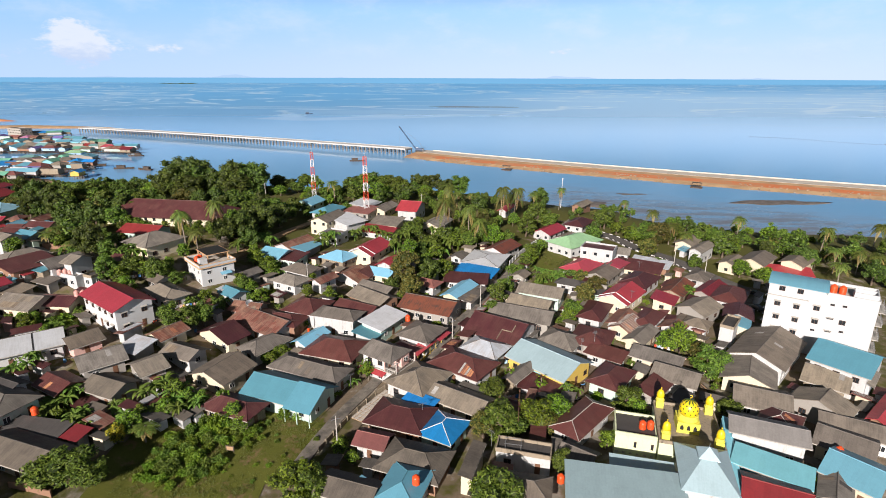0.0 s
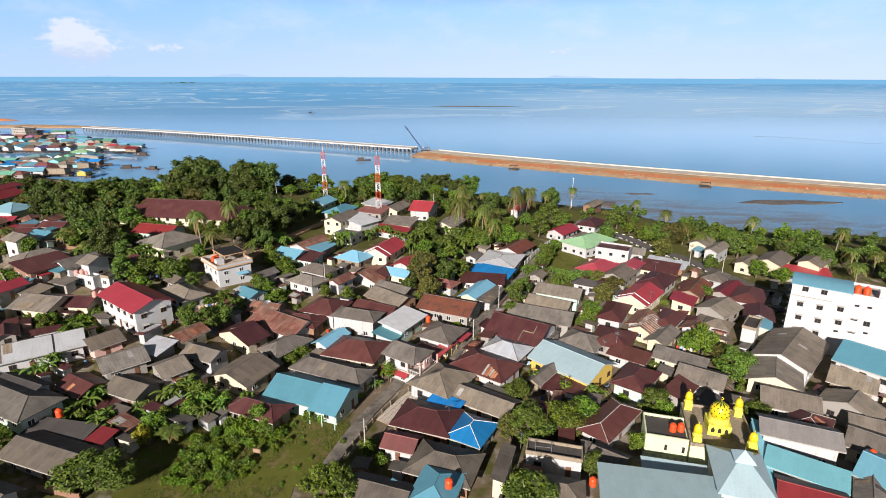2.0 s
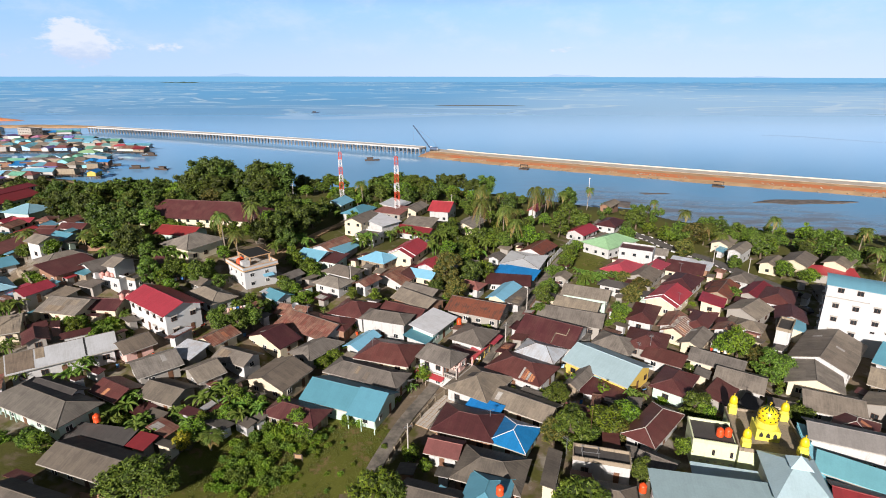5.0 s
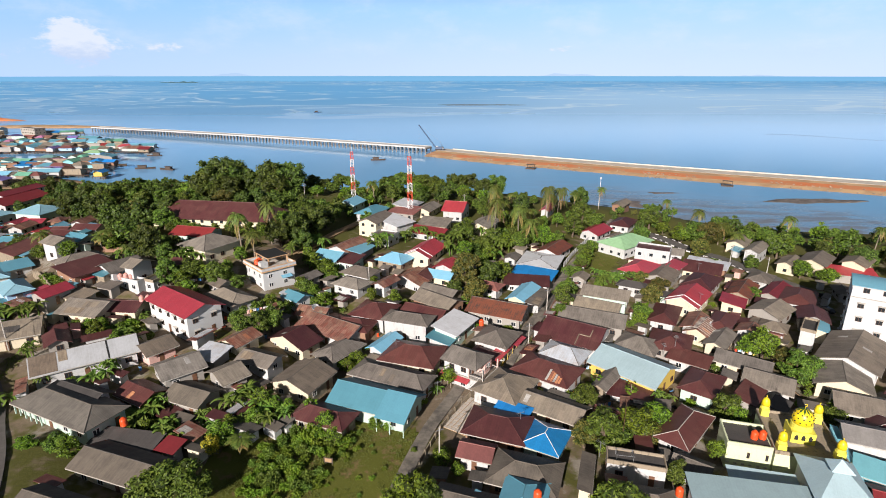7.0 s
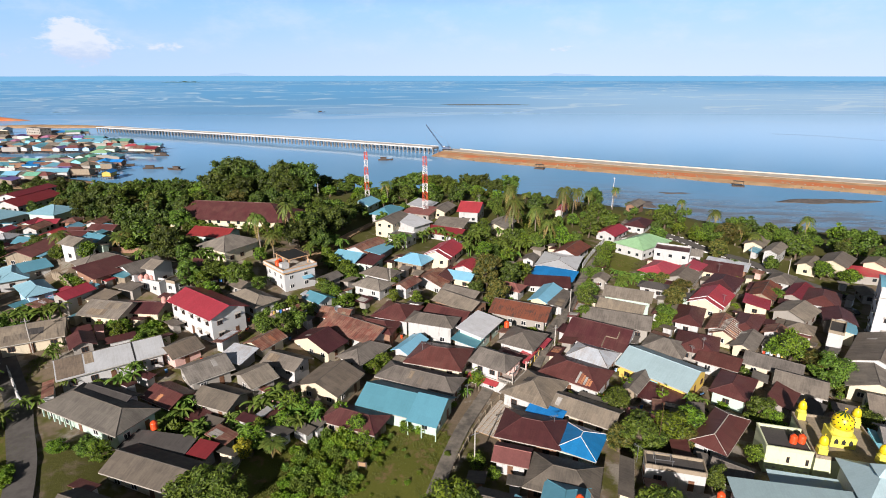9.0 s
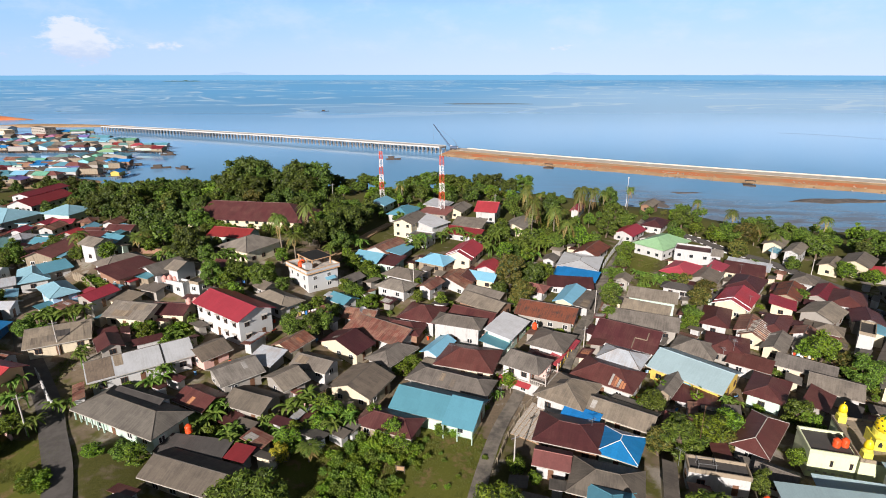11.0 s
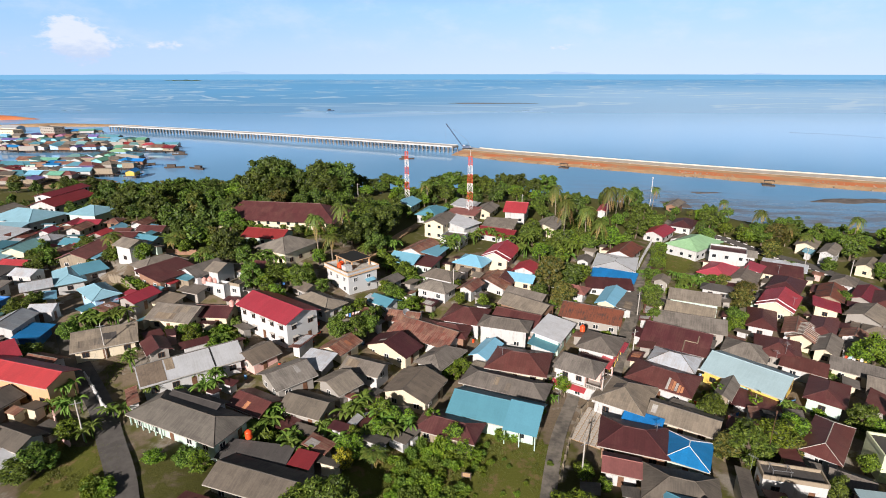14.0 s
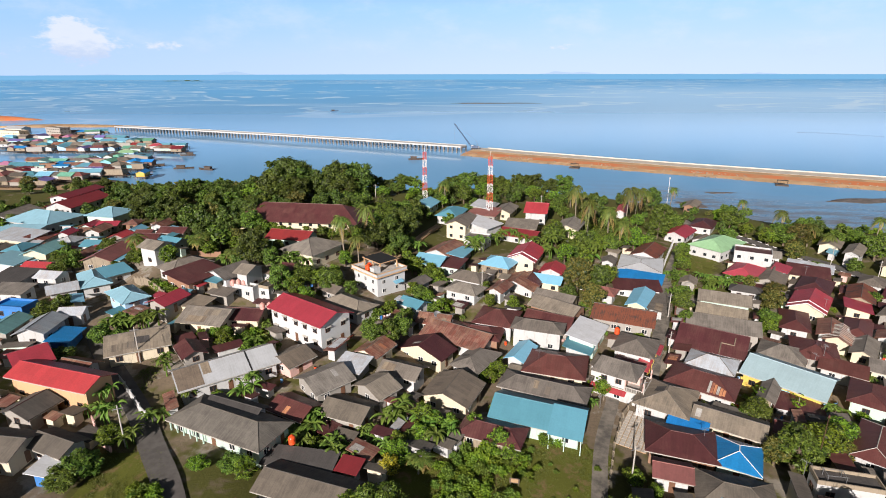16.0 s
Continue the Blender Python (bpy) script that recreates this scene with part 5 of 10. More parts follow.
house(-215.0, 213.4, -16.9, 22.3, 16.3, 10.48, 4.0, "hip", "dusty", "white")
house(-189.7, 213.9, 77.3, 12.5, 12.9, 11.73, 4.5, "hip", "dusty", "mint")
house(-236.6, 226.4, 90.0, 18.6, 15.2, 8.42, 3.5, "gable", "grey", "white")
house(-213.7, 196.5, -2.8, 18.5, 8.7, 11.29, 3.0, "shed", "dusty", "white")
house(-207.8, 190.3, -17.2, 17.9, 9.6, 11.28, 2.8, "shed", "tin", "cream", shed=True)
house(-199.8, 190.3, 86.6, 8.2, 7.4, 11.26, 2.6, "shed", "tile", "white", shed=True)
house(-62.8, 170.7, 60.2, 12.2, 8.8, 11.99, 3.2, "gable", "rust", "white")
house(-59.7, 168.7, 67.5, 9.4, 8.4, 12.21, 2.8, "shed", "skyblue", "grey", shed=True)
house(-66.7, 163.5, -26.9, 9.2, 8.9, 11.29, 3.0, "gable", "skyblue", "white")
house(-61.3, 161.2, -26.9, 8.2, 7.3, 11.03, 3.0, "shed", "maroon", "mint")
house(-56.4, 152.5, -30.1, 10.4, 7.5, 9.76, 3.5, "hip", "grey", "white")
house(-57.9, 145.4, -31.0, 9.8, 7.1, 9.62, 3.0, "hip", "grey", "white")
house(-47.1, 162.1, -30.1, 9.7, 8.8, 10.97, 3.0, "hip", "skyblue", "stained_concrete")
house(-38.5, 167.7, 66.9, 14.2, 9.2, 11.51, 3.0, "gable", "red", "cream", rise=2.09)
house(-42.3, 154.8, 61.1, 9.0, 11.9, 7.24, 3, "gable", "rust", "white")
house(-38.4, 157.7, 67.5, 9.4, 7.1, 7.61, 3.0, "gable", "maroon", "mint")
house(-33.6, 157.0, -24.7, 8.8, 6.7, 7.50, 3, "gable", "skyblue", "cream")
house(-31.5, 161.0, 65.6, 7.8, 6.9, 9.12, 3.0, "gable", "red", "white")
house(-34.4, 140.1, -41.4, 13.1, 8.5, 6.67, 3.0, "gable", "grey", "brick")
house(-33.7, 145.3, -34.1, 11.2, 7.7, 6.96, 3.0, "gable", "grey", "stained_concrete")
house(-37.6, 133.4, -28.1, 11.9, 8.5, 6.19, 3.0, "gable", "maroon", "grey")
house(-50.5, 133.7, -20.7, 10.3, 10.2, 6.82, 3.0, "hip", "maroon", "white")
house(-59.7, 127.3, -33.0, 16.8, 10.9, 5.52, 3.0, "gable", "rust", "white")
house(-55.3, 127.4, -17.6, 11.0, 7.5, 5.76, 3.2, "hip", "maroon", "brick")
house(-65.6, 132.9, -16.7, 8.5, 7.1, 7.02, 2.8, "gable", "rust", "grey")
house(-18.6, 135.6, -25.0, 15.1, 10.5, 6.10, 3.2, "gable", "tile", "grey")
house(-20.6, 121.0, -30.6, 9.1, 9.6, 5.37, 3.3, "hip", "grey", "white")
house(5.7, 184.9, 55.0, 13.5, 8.8, 6.47, 3.0, "gable", "tile", "white")
house(-0.9, 173.7, 67.3, 15.1, 13.2, 5.49, 3.8, "hip", "white", "white", rise=0.8)
house(-4.8, 163.3, -28.3, 13.4, 7.1, 5.36, 3.0, "shed", "blue", "grey")
house(-8.2, 156.6, -10.2, 13.4, 6.9, 5.41, 3.0, "shed", "maroon", "white")
house(-10.6, 146.6, 60.3, 12.9, 5.9, 5.94, 3.0, "gable", "skyblue", "cream")
house(-6.9, 144.5, 65.7, 12.4, 4.5, 5.69, 2.8, "shed", "grey", "white", shed=True)
house(13.2, 148.7, -25.4, 13.2, 8.7, 4.57, 3.4, "gable", "grey", "mint")
house(8.9, 141.2, -29.7, 12.1, 8.7, 4.36, 3.0, "gable", "grey", "cream")
house(5.5, 134.1, -24.1, 16.8, 9.6, 4.26, 3.2, "gable", "grey", "grey")
house(-1.2, 125.2, -32.8, 14.7, 12.9, 4.29, 3.2, "gable", "maroon", "white", rise=2.83)
house(33.5, 194.3, 37.6, 18.2, 12.3, 5.24, 4, "hip", "green", "white")
house(38.6, 180.9, -28.2, 12.4, 8.8, 4.75, 6.0, "flat", "maroon", "white")
house(29.9, 169.2, 46.3, 13.4, 8.8, 4.74, 3.5, "hip", "pinkred", "white")
house(36.2, 165.9, 52.4, 13.6, 8.8, 4.25, 3.0, "gable", "grey", "grey")
house(42.4, 170.8, 48.2, 8.1, 4.8, 4.26, 4.0, "shed", "pinkred", "white")
house(45.7, 159.6, 49.1, 13.6, 8.8, 3.93, 3.2, "hip", "maroon", "white")
house(50.8, 170.8, -31.1, 12.0, 8.8, 3.97, 3.0, "shed", "maroon", "cream")
house(31.3, 128.9, 48.4, 9.5, 6.1, 3.64, 3.0, "gable", "rust", "cream", rise=1.5)
house(35.8, 146.9, 49.2, 14.2, 9.2, 3.85, 3.5, "gable", "red", "cream", rise=2.09)
house(25.5, 137.1, 59.4, 12.8, 6.9, 3.64, 3.2, "hip", "maroon", "white")
house(38.1, 132.2, 50.3, 11.9, 6.0, 3.75, 3.2, "hip", "maroon", "white")
house(31.4, 132.3, 53.8, 10.7, 5.7, 3.65, 3.0, "gable", "rust", "white")
house(33.1, 123.2, 48.9, 10.8, 5.4, 3.59, 3.0, "gable", "grey", "cream")
house(54.4, 153.0, 51.0, 13.6, 7.1, 3.84, 3.2, "gable", "tile", "stained_concrete")
house(47.6, 145.0, 56.6, 7.7, 6.6, 3.85, 3.0, "shed", "red", "cream")
house(64.3, 153.0, 43.9, 13.6, 5.8, 3.72, 3.0, "gable", "darkred", "grey")
house(67.4, 147.5, 52.3, 13.6, 8.8, 3.57, 3.5, "hip", "maroon", "white")
house(54.3, 138.6, 38.6, 10.9, 8.8, 3.73, 3.5, "gable", "grey", "grey")
house(63.3, 135.1, 60.4, 9.0, 7.5, 3.59, 3.5, "gable", "maroon", "grey")
house(56.1, 125.8, 51.1, 9.3, 4.6, 3.63, 5.0, "flat", "dark", "white")
house(60.6, 128.6, 58.0, 7.0, 4.4, 3.62, 3.6, "shed", "skyblue", "cream")
house(78.0, 199.6, 48.3, 11.2, 7.3, 3.88, 3.4, "gable", "grey", "cream")
house(73.9, 192.4, 46.1, 6.3, 3.3, 3.84, 2.6, "shed", "skyblue", "white", shed=True)
house(55.6, 176.9, -36.5, 13.2, 6.8, 3.81, 2.6, "shed", "tin", "brick", shed=True)
house(77.2, 186.8, 45.4, 13.7, 5.5, 3.92, 5.0, "gable", "grey", "white")
house(90.9, 175.4, 43.6, 13.6, 8.5, 4.00, 4.5, "gable", "grey", "cream")
house(102.6, 172.5, 41.1, 13.6, 7.7, 4.04, 5.0, "gable", "grey", "cream")
house(96.7, 167.3, -18.8, 13.6, 7.0, 3.94, 3.0, "shed", "red", "grey")
house(83.1, 176.6, 43.9, 11.1, 6.7, 3.79, 3.4, "gable", "grey", "cream")
house(42.5, 223.5, 54.9, 13.6, 8.8, 5.30, 3.0, "hip", "maroon", "white")
house(27.6, 211.3, 48.9, 13.5, 8.6, 5.34, 3.0, "gable", "red", "white")
house(51.1, 253.4, 53.9, 13.7, 5.9, 6.24, 3.0, "gable", "grey", "brick")
house(-70.2, 224.9, 70.5, 11.2, 9.0, 13.72, 3.0, "gable", "skyblue", "mint")
house(-59.8, 211.1, 69.2, 13.7, 8.9, 13.17, 3.5, "hip", "cyan", "white")
house(-56.6, 194.8, 65.9, 13.6, 8.5, 12.19, 5.5, "gable", "grey", "cream")
house(-52.3, 181.3, 65.1, 8.3, 8.5, 12.41, 3.4, "flat", "grey", "white")
house(-49.8, 193.8, 49.8, 10.0, 11.5, 11.89, 5, "shed", "white", "white", rise=1.4)
house(-46.5, 221.5, 69.4, 12.5, 8.9, 13.06, 3.5, "shed", "white", "grey")
house(-47.1, 213.8, -26.2, 11.9, 8.9, 12.83, 3.0, "shed", "brownred", "grey")
house(-27.3, 213.2, -16.2, 8.8, 13.6, 12.73, 4.5, "gable", "red", "white")
house(-38.6, 218.2, 69.1, 13.3, 7.5, 12.89, 3.0, "gable", "grey", "cream")
house(-35.6, 196.6, -18.5, 11.6, 8.8, 12.02, 3.5, "shed", "grey", "cream")
house(-36.9, 190.1, -28.8, 13.5, 8.8, 11.27, 3.0, "gable", "darkred", "white")
house(-17.5, 200.7, 64.4, 13.4, 8.7, 10.81, 3.5, "gable", "grey", "cream")
house(13.6, 237.2, 64.8, 13.1, 4.6, 8.23, 3.0, "gable", "red", "white")
house(-197.6, 177.0, 88.7, 8.3, 6.6, 11.26, 3.0, "hip", "cyan", "white")
house(-170.0, 165.7, -92.3, 7.8, 6.0, 13.23, 2.7, "gable", "rust", "white")
house(-170.8, 186.5, 84.0, 6.3, 7.2, 12.42, 2.7, "gable", "red", "grey")
house(-153.7, 97.3, 47.8, 6.3, 6.5, 9.97, 2.8, "gable", "soot", "white")
house(-154.7, 105.1, 46.6, 8.2, 6.8, 10.72, 3.0, "gable", "rust", "white")
house(-155.2, 175.4, -4.1, 7.5, 6.1, 15.41, 2.6, "gable", "maroon", "white")
house(-20.1, 150.5, -30.6, 8.5, 5.8, 7.09, 2.6, "hip", "brownred", "white")
house(-169.4, 193.4, -92.2, 6.7, 5.6, 12.73, 2.6, "gable", "skyblue", "white")
house(-103.1, 144.5, 159.9, 6.1, 5.1, 16.08, 3.0, "gable", "maroon", "pink")
house(65.9, 163.7, -133.3, 9.0, 6.8, 3.93, 2.8, "hip", "grey", "white")
house(-15.3, 168.5, 150.6, 7.8, 6.6, 6.00, 3.1, "gable", "grey", "brick")
house(-160.7, 183.1, -2.2, 5.8, 5.8, 14.36, 2.7, "gable", "maroon", "white")
house(-24.6, 160.7, 68.2, 7.2, 4.9, 8.74, 2.7, "hip", "grey", "white")
house(-147.4, 95.2, -134.8, 8.3, 5.8, 9.60, 3.0, "gable", "soot", "white")
house(46.2, 117.4, -49.5, 6.9, 4.9, 3.49, 2.6, "gable", "grey", "pink")
house(23.3, 156.1, -30.1, 8.8, 5.2, 4.50, 3.0, "hip", "dark", "white")
house(-185.1, 197.4, -91.4, 8.9, 6.3, 11.47, 2.9, "gable", "rust", "white")
house(-174.1, 115.2, -175.4, 7.5, 5.3, 11.89, 2.9, "gable", "red", "cream")
house(48.3, 188.6, 153.9, 8.6, 7.1, 4.03, 3.0, "gable", "grey", "white")
house(-193.4, 193.3, 88.1, 6.1, 5.0, 11.29, 3.1, "gable", "red", "white")
house(6.9, 79.5, 143.0, 6.2, 5.0, 3.69, 2.8, "gable", "grey", "white")
house(-135.0, 106.1, 163.5, 7.6, 5.0, 10.14, 2.9, "gable", "rust", "white")
house(-204.3, 177.5, 93.1, 7.9, 5.1, 11.26, 2.7, "hip", "grey", "white")
house(-176.3, 180.3, -4.9, 6.2, 6.4, 11.67, 2.7, "gable", "cyan", "white")
house(-2.1, 93.0, -32.3, 6.5, 4.9, 3.76, 3.0, "gable", "maroon", "white")
house(-175.9, 203.8, -87.7, 5.8, 5.5, 12.34, 2.8, "hip", "rust", "brick")
house(-147.8, 125.7, 6.7, 5.9, 5.0, 12.56, 3.0, "gable", "tin", "white")
house(-187.2, 185.0, -93.7, 7.3, 7.1, 11.28, 3.0, "hip", "tin", "white")
house(42.9, 127.8, 47.4, 5.9, 6.0, 3.74, 2.9, "gable", "rust", "white")
house(-135.4, 93.5, 72.6, 6.5, 7.2, 9.36, 2.9, "gable", "soot", "grey")
house(-164.2, 105.9, -133.3, 8.6, 6.8, 11.12, 3.0, "hip", "maroon", "grey")
house(9.0, 161.3, -119.4, 5.7, 4.9, 5.13, 3.0, "gable", "grey", "grey")
house(-70.6, 147.7, -124.2, 7.2, 4.9, 10.83, 2.7, "gable", "grey", "grey")
house(-144.2, 87.2, 46.1, 9.3, 5.9, 9.12, 3.1, "gable", "soot", "white")
house(-160.4, 140.8, -143.8, 7.1, 6.9, 11.97, 3.0, "gable", "tin", "white")
house(-192.1, 204.4, -91.0, 7.5, 5.0, 11.48, 2.7, "gable", "red", "mint")
house(-160.7, 194.6, -94.6, 8.1, 6.1, 14.18, 2.8, "gable", "rust", "white")
house(-132.5, 73.4, 169.8, 9.2, 5.1, 8.40, 2.9, "gable", "maroon", "grey")
house(-143.7, 166.2, -23.4, 8.2, 7.0, 16.51, 2.9, "gable", "cyan", "white")
house(-24.3, 114.9, -37.1, 6.7, 4.8, 4.54, 3.0, "hip", "brownred", "pink")
house(-177.3, 156.9, 172.8, 8.3, 6.3, 12.62, 2.6, "gable", "red", "cream")
house(-2.9, 71.6, -13.6, 7.5, 6.4, 3.67, 3.0, "hip", "grey", "cream")
house(-149.5, 180.1, -4.9, 9.1, 5.8, 15.90, 2.9, "gable", "maroon", "white")
house(-162.0, 174.0, -97.3, 9.1, 4.9, 14.55, 2.9, "gable", "grey", "white")
house(-127.6, 128.7, 67.9, 7.8, 6.1, 14.25, 2.9, "gable", "red", "grey")
house(-115.5, 111.3, 128.0, 7.1, 5.0, 10.84, 2.6, "gable", "maroon", "grey")
house(84.9, 153.9, 69.7, 8.1, 4.9, 3.61, 2.6, "gable", "grey", "grey")
house(-72.4, 110.4, 155.2, 9.2, 6.2, 6.46, 2.7, "gable", "grey", "white")
house(50.0, 129.9, -39.5, 6.6, 6.2, 3.73, 2.9, "hip", "grey", "white")
house(-168.1, 148.7, 169.6, 7.2, 5.9, 12.72, 2.9, "gable", "tin", "white")
house(-48.7, 145.6, 58.0, 7.6, 4.8, 9.78, 2.9, "gable", "rust", "white")
house(-9.7, 178.1, 63.2, 6.4, 5.0, 6.06, 2.6, "gable", "grey", "white")
house(-165.3, 113.3, -131.3, 6.8, 6.3, 11.75, 2.7, "gable", "brownred", "grey")
house(-184.8, 204.2, -179.9, 8.0, 5.3, 11.73, 2.7, "gable", "red", "grey")
house(32.5, 203.4, -134.0, 8.1, 6.0, 5.26, 2.7, "gable", "grey", "white")
house(2.9, 147.0, 61.8, 3.9, 3.4, 5.15, 2.2, "shed", "dark", "cream", shed=True)
house(-101.5, 122.6, 142.4, 4.0, 2.9, 9.58, 2.4, "shed", "grey", "grey", shed=True)
house(83.4, 161.3, -19.1, 3.1, 1.8, 3.78, 2.3, "shed", "grey", "white", shed=True)
house(-98.1, 102.5, -23.4, 4.6, 1.7, 8.42, 2.0, "shed", "maroon", "white", shed=True)
house(-151.6, 113.0, -172.3, 6.0, 3.8, 11.53, 2.1, "shed", "grey", "mint", shed=True)
house(1.1, 85.3, -103.2, 4.7, 2.9, 3.71, 2.3, "shed", "maroon", "cream", shed=True)
house(-157.1, 112.7, 96.6, 5.2, 2.2, 11.63, 2.3, "shed", "rust", "white", shed=True)
house(-70.2, 94.6, -115.0, 5.2, 1.8, 5.35, 2.2, "shed", "maroon", "grey", shed=True)
house(73.2, 155.1, 133.3, 3.6, 3.0, 3.66, 2.5, "shed", "maroon", "cream", shed=True)
house(-130.7, 130.6, -25.2, 2.5, 2.4, 15.16, 2.1, "shed", "red", "grey", shed=True)
house(-158.3, 171.5, -4.3, 6.0, 3.5, 15.11, 2.4, "shed", "red", "white", shed=True)
house(-0.6, 185.7, -125.8, 2.9, 2.2, 7.02, 2.6, "shed", "maroon", "cream", shed=True)
house(48.6, 126.1, 137.8, 3.0, 1.9, 3.68, 2.6, "shed", "brownred", "brick", shed=True)
house(-74.4, 129.1, -119.9, 6.3, 1.9, 9.27, 2.3, "shed", "rust", "white", shed=True)
house(-68.8, 89.2, 154.4, 6.2, 2.7, 5.08, 2.3, "shed", "soot", "white", shed=True)
house(38.4, 96.9, -27.9, 5.4, 2.6, 3.31, 2.3, "shed", "grey", "cream", shed=True)
house(-54.4, 161.1, 155.2, 2.6, 3.4, 11.37, 2.0, "shed", "maroon", "cream", shed=True)
house(-182.7, 179.1, 82.3, 3.1, 2.3, 11.33, 2.0, "shed", "red", "grey", shed=True)
house(-161.0, 169.5, -6.3, 3.0, 2.1, 14.65, 2.1, "shed", "maroon", "pink", shed=True)
house(-10.0, 121.5, -124.4, 3.6, 3.7, 5.03, 2.6, "shed", "maroon", "grey", shed=True)
house(-51.3, 164.1, 155.5, 2.7, 3.8, 12.06, 2.0, "shed", "maroon", "cream", shed=True)
house(32.2, 97.3, 46.2, 5.5, 3.3, 3.40, 2.3, "shed", "dark", "white", shed=True)
house(-64.3, 97.7, -113.5, 2.8, 2.3, 4.83, 2.3, "shed", "soot", "white", shed=True)
house(44.9, 134.2, -127.6, 3.9, 2.4, 3.82, 2.2, "shed", "maroon", "white", shed=True)
house(-151.0, 110.0, 95.8, 3.8, 3.3, 11.13, 2.0, "shed", "brownred", "white", shed=True)
house(-117.6, 134.6, -23.7, 6.7, 3.9, 14.23, 2.1, "shed", "grey", "grey", shed=True)
house(-46.3, 155.4, -30.6, 2.9, 3.3, 9.56, 2.3, "shed", "grey", "pink", shed=True)
house(-182.0, 183.7, -99.6, 4.0, 2.9, 11.36, 2.4, "shed", "tin", "white", shed=True)
house(28.1, 153.0, -117.6, 2.6, 3.1, 4.08, 2.3, "shed", "grey", "grey", shed=True)
house(2.0, 98.1, -111.4, 4.2, 1.8, 3.70, 2.3, "shed", "rust", "white", shed=True)
house(-103.4, 135.5, 159.2, 3.0, 2.3, 12.98, 2.6, "shed", "grey", "white", shed=True)
house(28.0, 108.5, 55.5, 3.8, 3.1, 3.40, 2.3, "shed", "grey", "cream", shed=True)
house(9.2, 97.2, -113.9, 3.7, 2.9, 3.53, 2.4, "shed", "grey", "white", shed=True)
house(-178.4, 175.8, 172.9, 2.5, 3.5, 11.56, 2.0, "shed", "grey", "white", shed=True)
house(30.7, 159.3, -27.9, 5.4, 2.5, 4.27, 2.5, "shed", "maroon", "white", shed=True)
house(31.2, 151.1, -25.3, 4.7, 3.7, 3.94, 2.2, "shed", "dark", "mint", shed=True)
house(6.8, 125.0, -127.0, 4.4, 1.8, 3.65, 2.4, "shed", "grey", "grey", shed=True)
house(-86.4, 115.2, -113.4, 6.2, 2.8, 9.73, 2.5, "shed", "rust", "white", shed=True)
house(-109.8, 123.1, 171.9, 3.5, 2.0, 10.49, 2.4, "shed", "maroon", "cream", shed=True)
house(-65.7, 141.4, 145.5, 3.6, 2.0, 9.09, 2.4, "shed", "grey", "white", shed=True)
house(-149.0, 101.8, -41.4, 3.6, 3.1, 10.12, 2.5, "shed", "maroon", "mint", shed=True)
house(41.7, 191.1, -116.7, 2.7, 3.4, 4.90, 2.4, "shed", "grey", "grey", shed=True)
house(-109.0, 114.3, 34.3, 5.9, 2.6, 9.95, 2.5, "shed", "maroon", "white", shed=True)
house(-17.8, 159.3, -110.1, 4.3, 2.0, 6.75, 2.1, "shed", "grey", "white", shed=True)
house(-124.3, 123.7, -107.2, 4.1, 1.4, 11.78, 2.0, "shed", "cyan", "cream", shed=True)
house(-84.2, 93.6, 64.7, 3.9, 3.1, 5.12, 2.0, "shed", "maroon", "cream", shed=True)
house(-64.6, 143.3, -127.0, 2.5, 1.8, 9.50, 2.2, "shed", "rust", "mint", shed=True)
house(-192.1, 178.3, -94.2, 5.2, 1.8, 11.26, 2.2, "shed", "maroon", "pink", shed=True)
house(51.0, 119.1, -137.7, 3.6, 2.2, 3.56, 2.5, "shed", "grey", "white", shed=True)
house(58.8, 100.1, -53.3, 6.1, 2.3, 3.29, 2.0, "shed", "maroon", "white", shed=True)
house(-94.0, 133.2, 145.3, 3.8, 1.8, 11.72, 2.2, "shed", "grey", "cream", shed=True)
house(-137.6, 124.8, 64.7, 3.6, 2.5, 13.46, 2.4, "shed", "cyan", "white", shed=True)
house(24.3, 143.6, -120.3, 5.8, 1.7, 3.76, 2.3, "shed", "grey", "grey", shed=True)
house(-184.8, 163.2, -95.9, 4.4, 2.6, 11.59, 2.5, "shed", "skyblue", "grey", shed=True)
house(-5.8, 185.9, -37.3, 4.7, 3.0, 7.08, 2.2, "shed", "grey", "grey", shed=True)
house(-225.1, 207.2, 165.2, 3.3, 2.4, 10.66, 2.4, "shed", "grey", "white", shed=True)
house(-127.7, 92.8, 162.1, 3.4, 2.8, 9.39, 2.3, "shed", "soot", "cream", shed=True)
house(24.2, 162.0, -120.7, 3.3, 2.7, 4.81, 2.2, "shed", "maroon", "grey", shed=True)
house(-21.8, 159.4, -110.3, 3.6, 2.2, 7.80, 2.3, "shed", "rust", "grey", shed=True)
house(44.2, 137.3, -125.7, 3.9, 2.4, 3.84, 2.2, "shed", "brownred", "grey", shed=True)
house(56.9, 146.5, -36.9, 4.1, 3.1, 3.80, 2.4, "shed", "maroon", "white", shed=True)
house(-92.5, 73.9, 160.5, 4.3, 2.0, 6.81, 2.2, "shed", "maroon", "white", shed=True)
house(-28.1, 77.8, 166.4, 2.7, 2.8, 4.00, 2.0, "shed", "soot", "white", shed=True)
house(62.7, 170.7, -42.3, 3.2, 2.5, 3.97, 2.2, "shed", "rust", "pink", shed=True)
house(-141.2, 95.7, -19.6, 3.4, 2.9, 9.48, 2.3, "shed", "rust", "white", shed=True)
house(-178.0, 163.0, 173.0, 4.0, 3.2, 12.19, 2.2, "shed", "grey", "white", shed=True)
house(-139.3, 161.2, 153.3, 4.1, 2.5, 16.67, 2.4, "shed", "grey", "mint", shed=True)
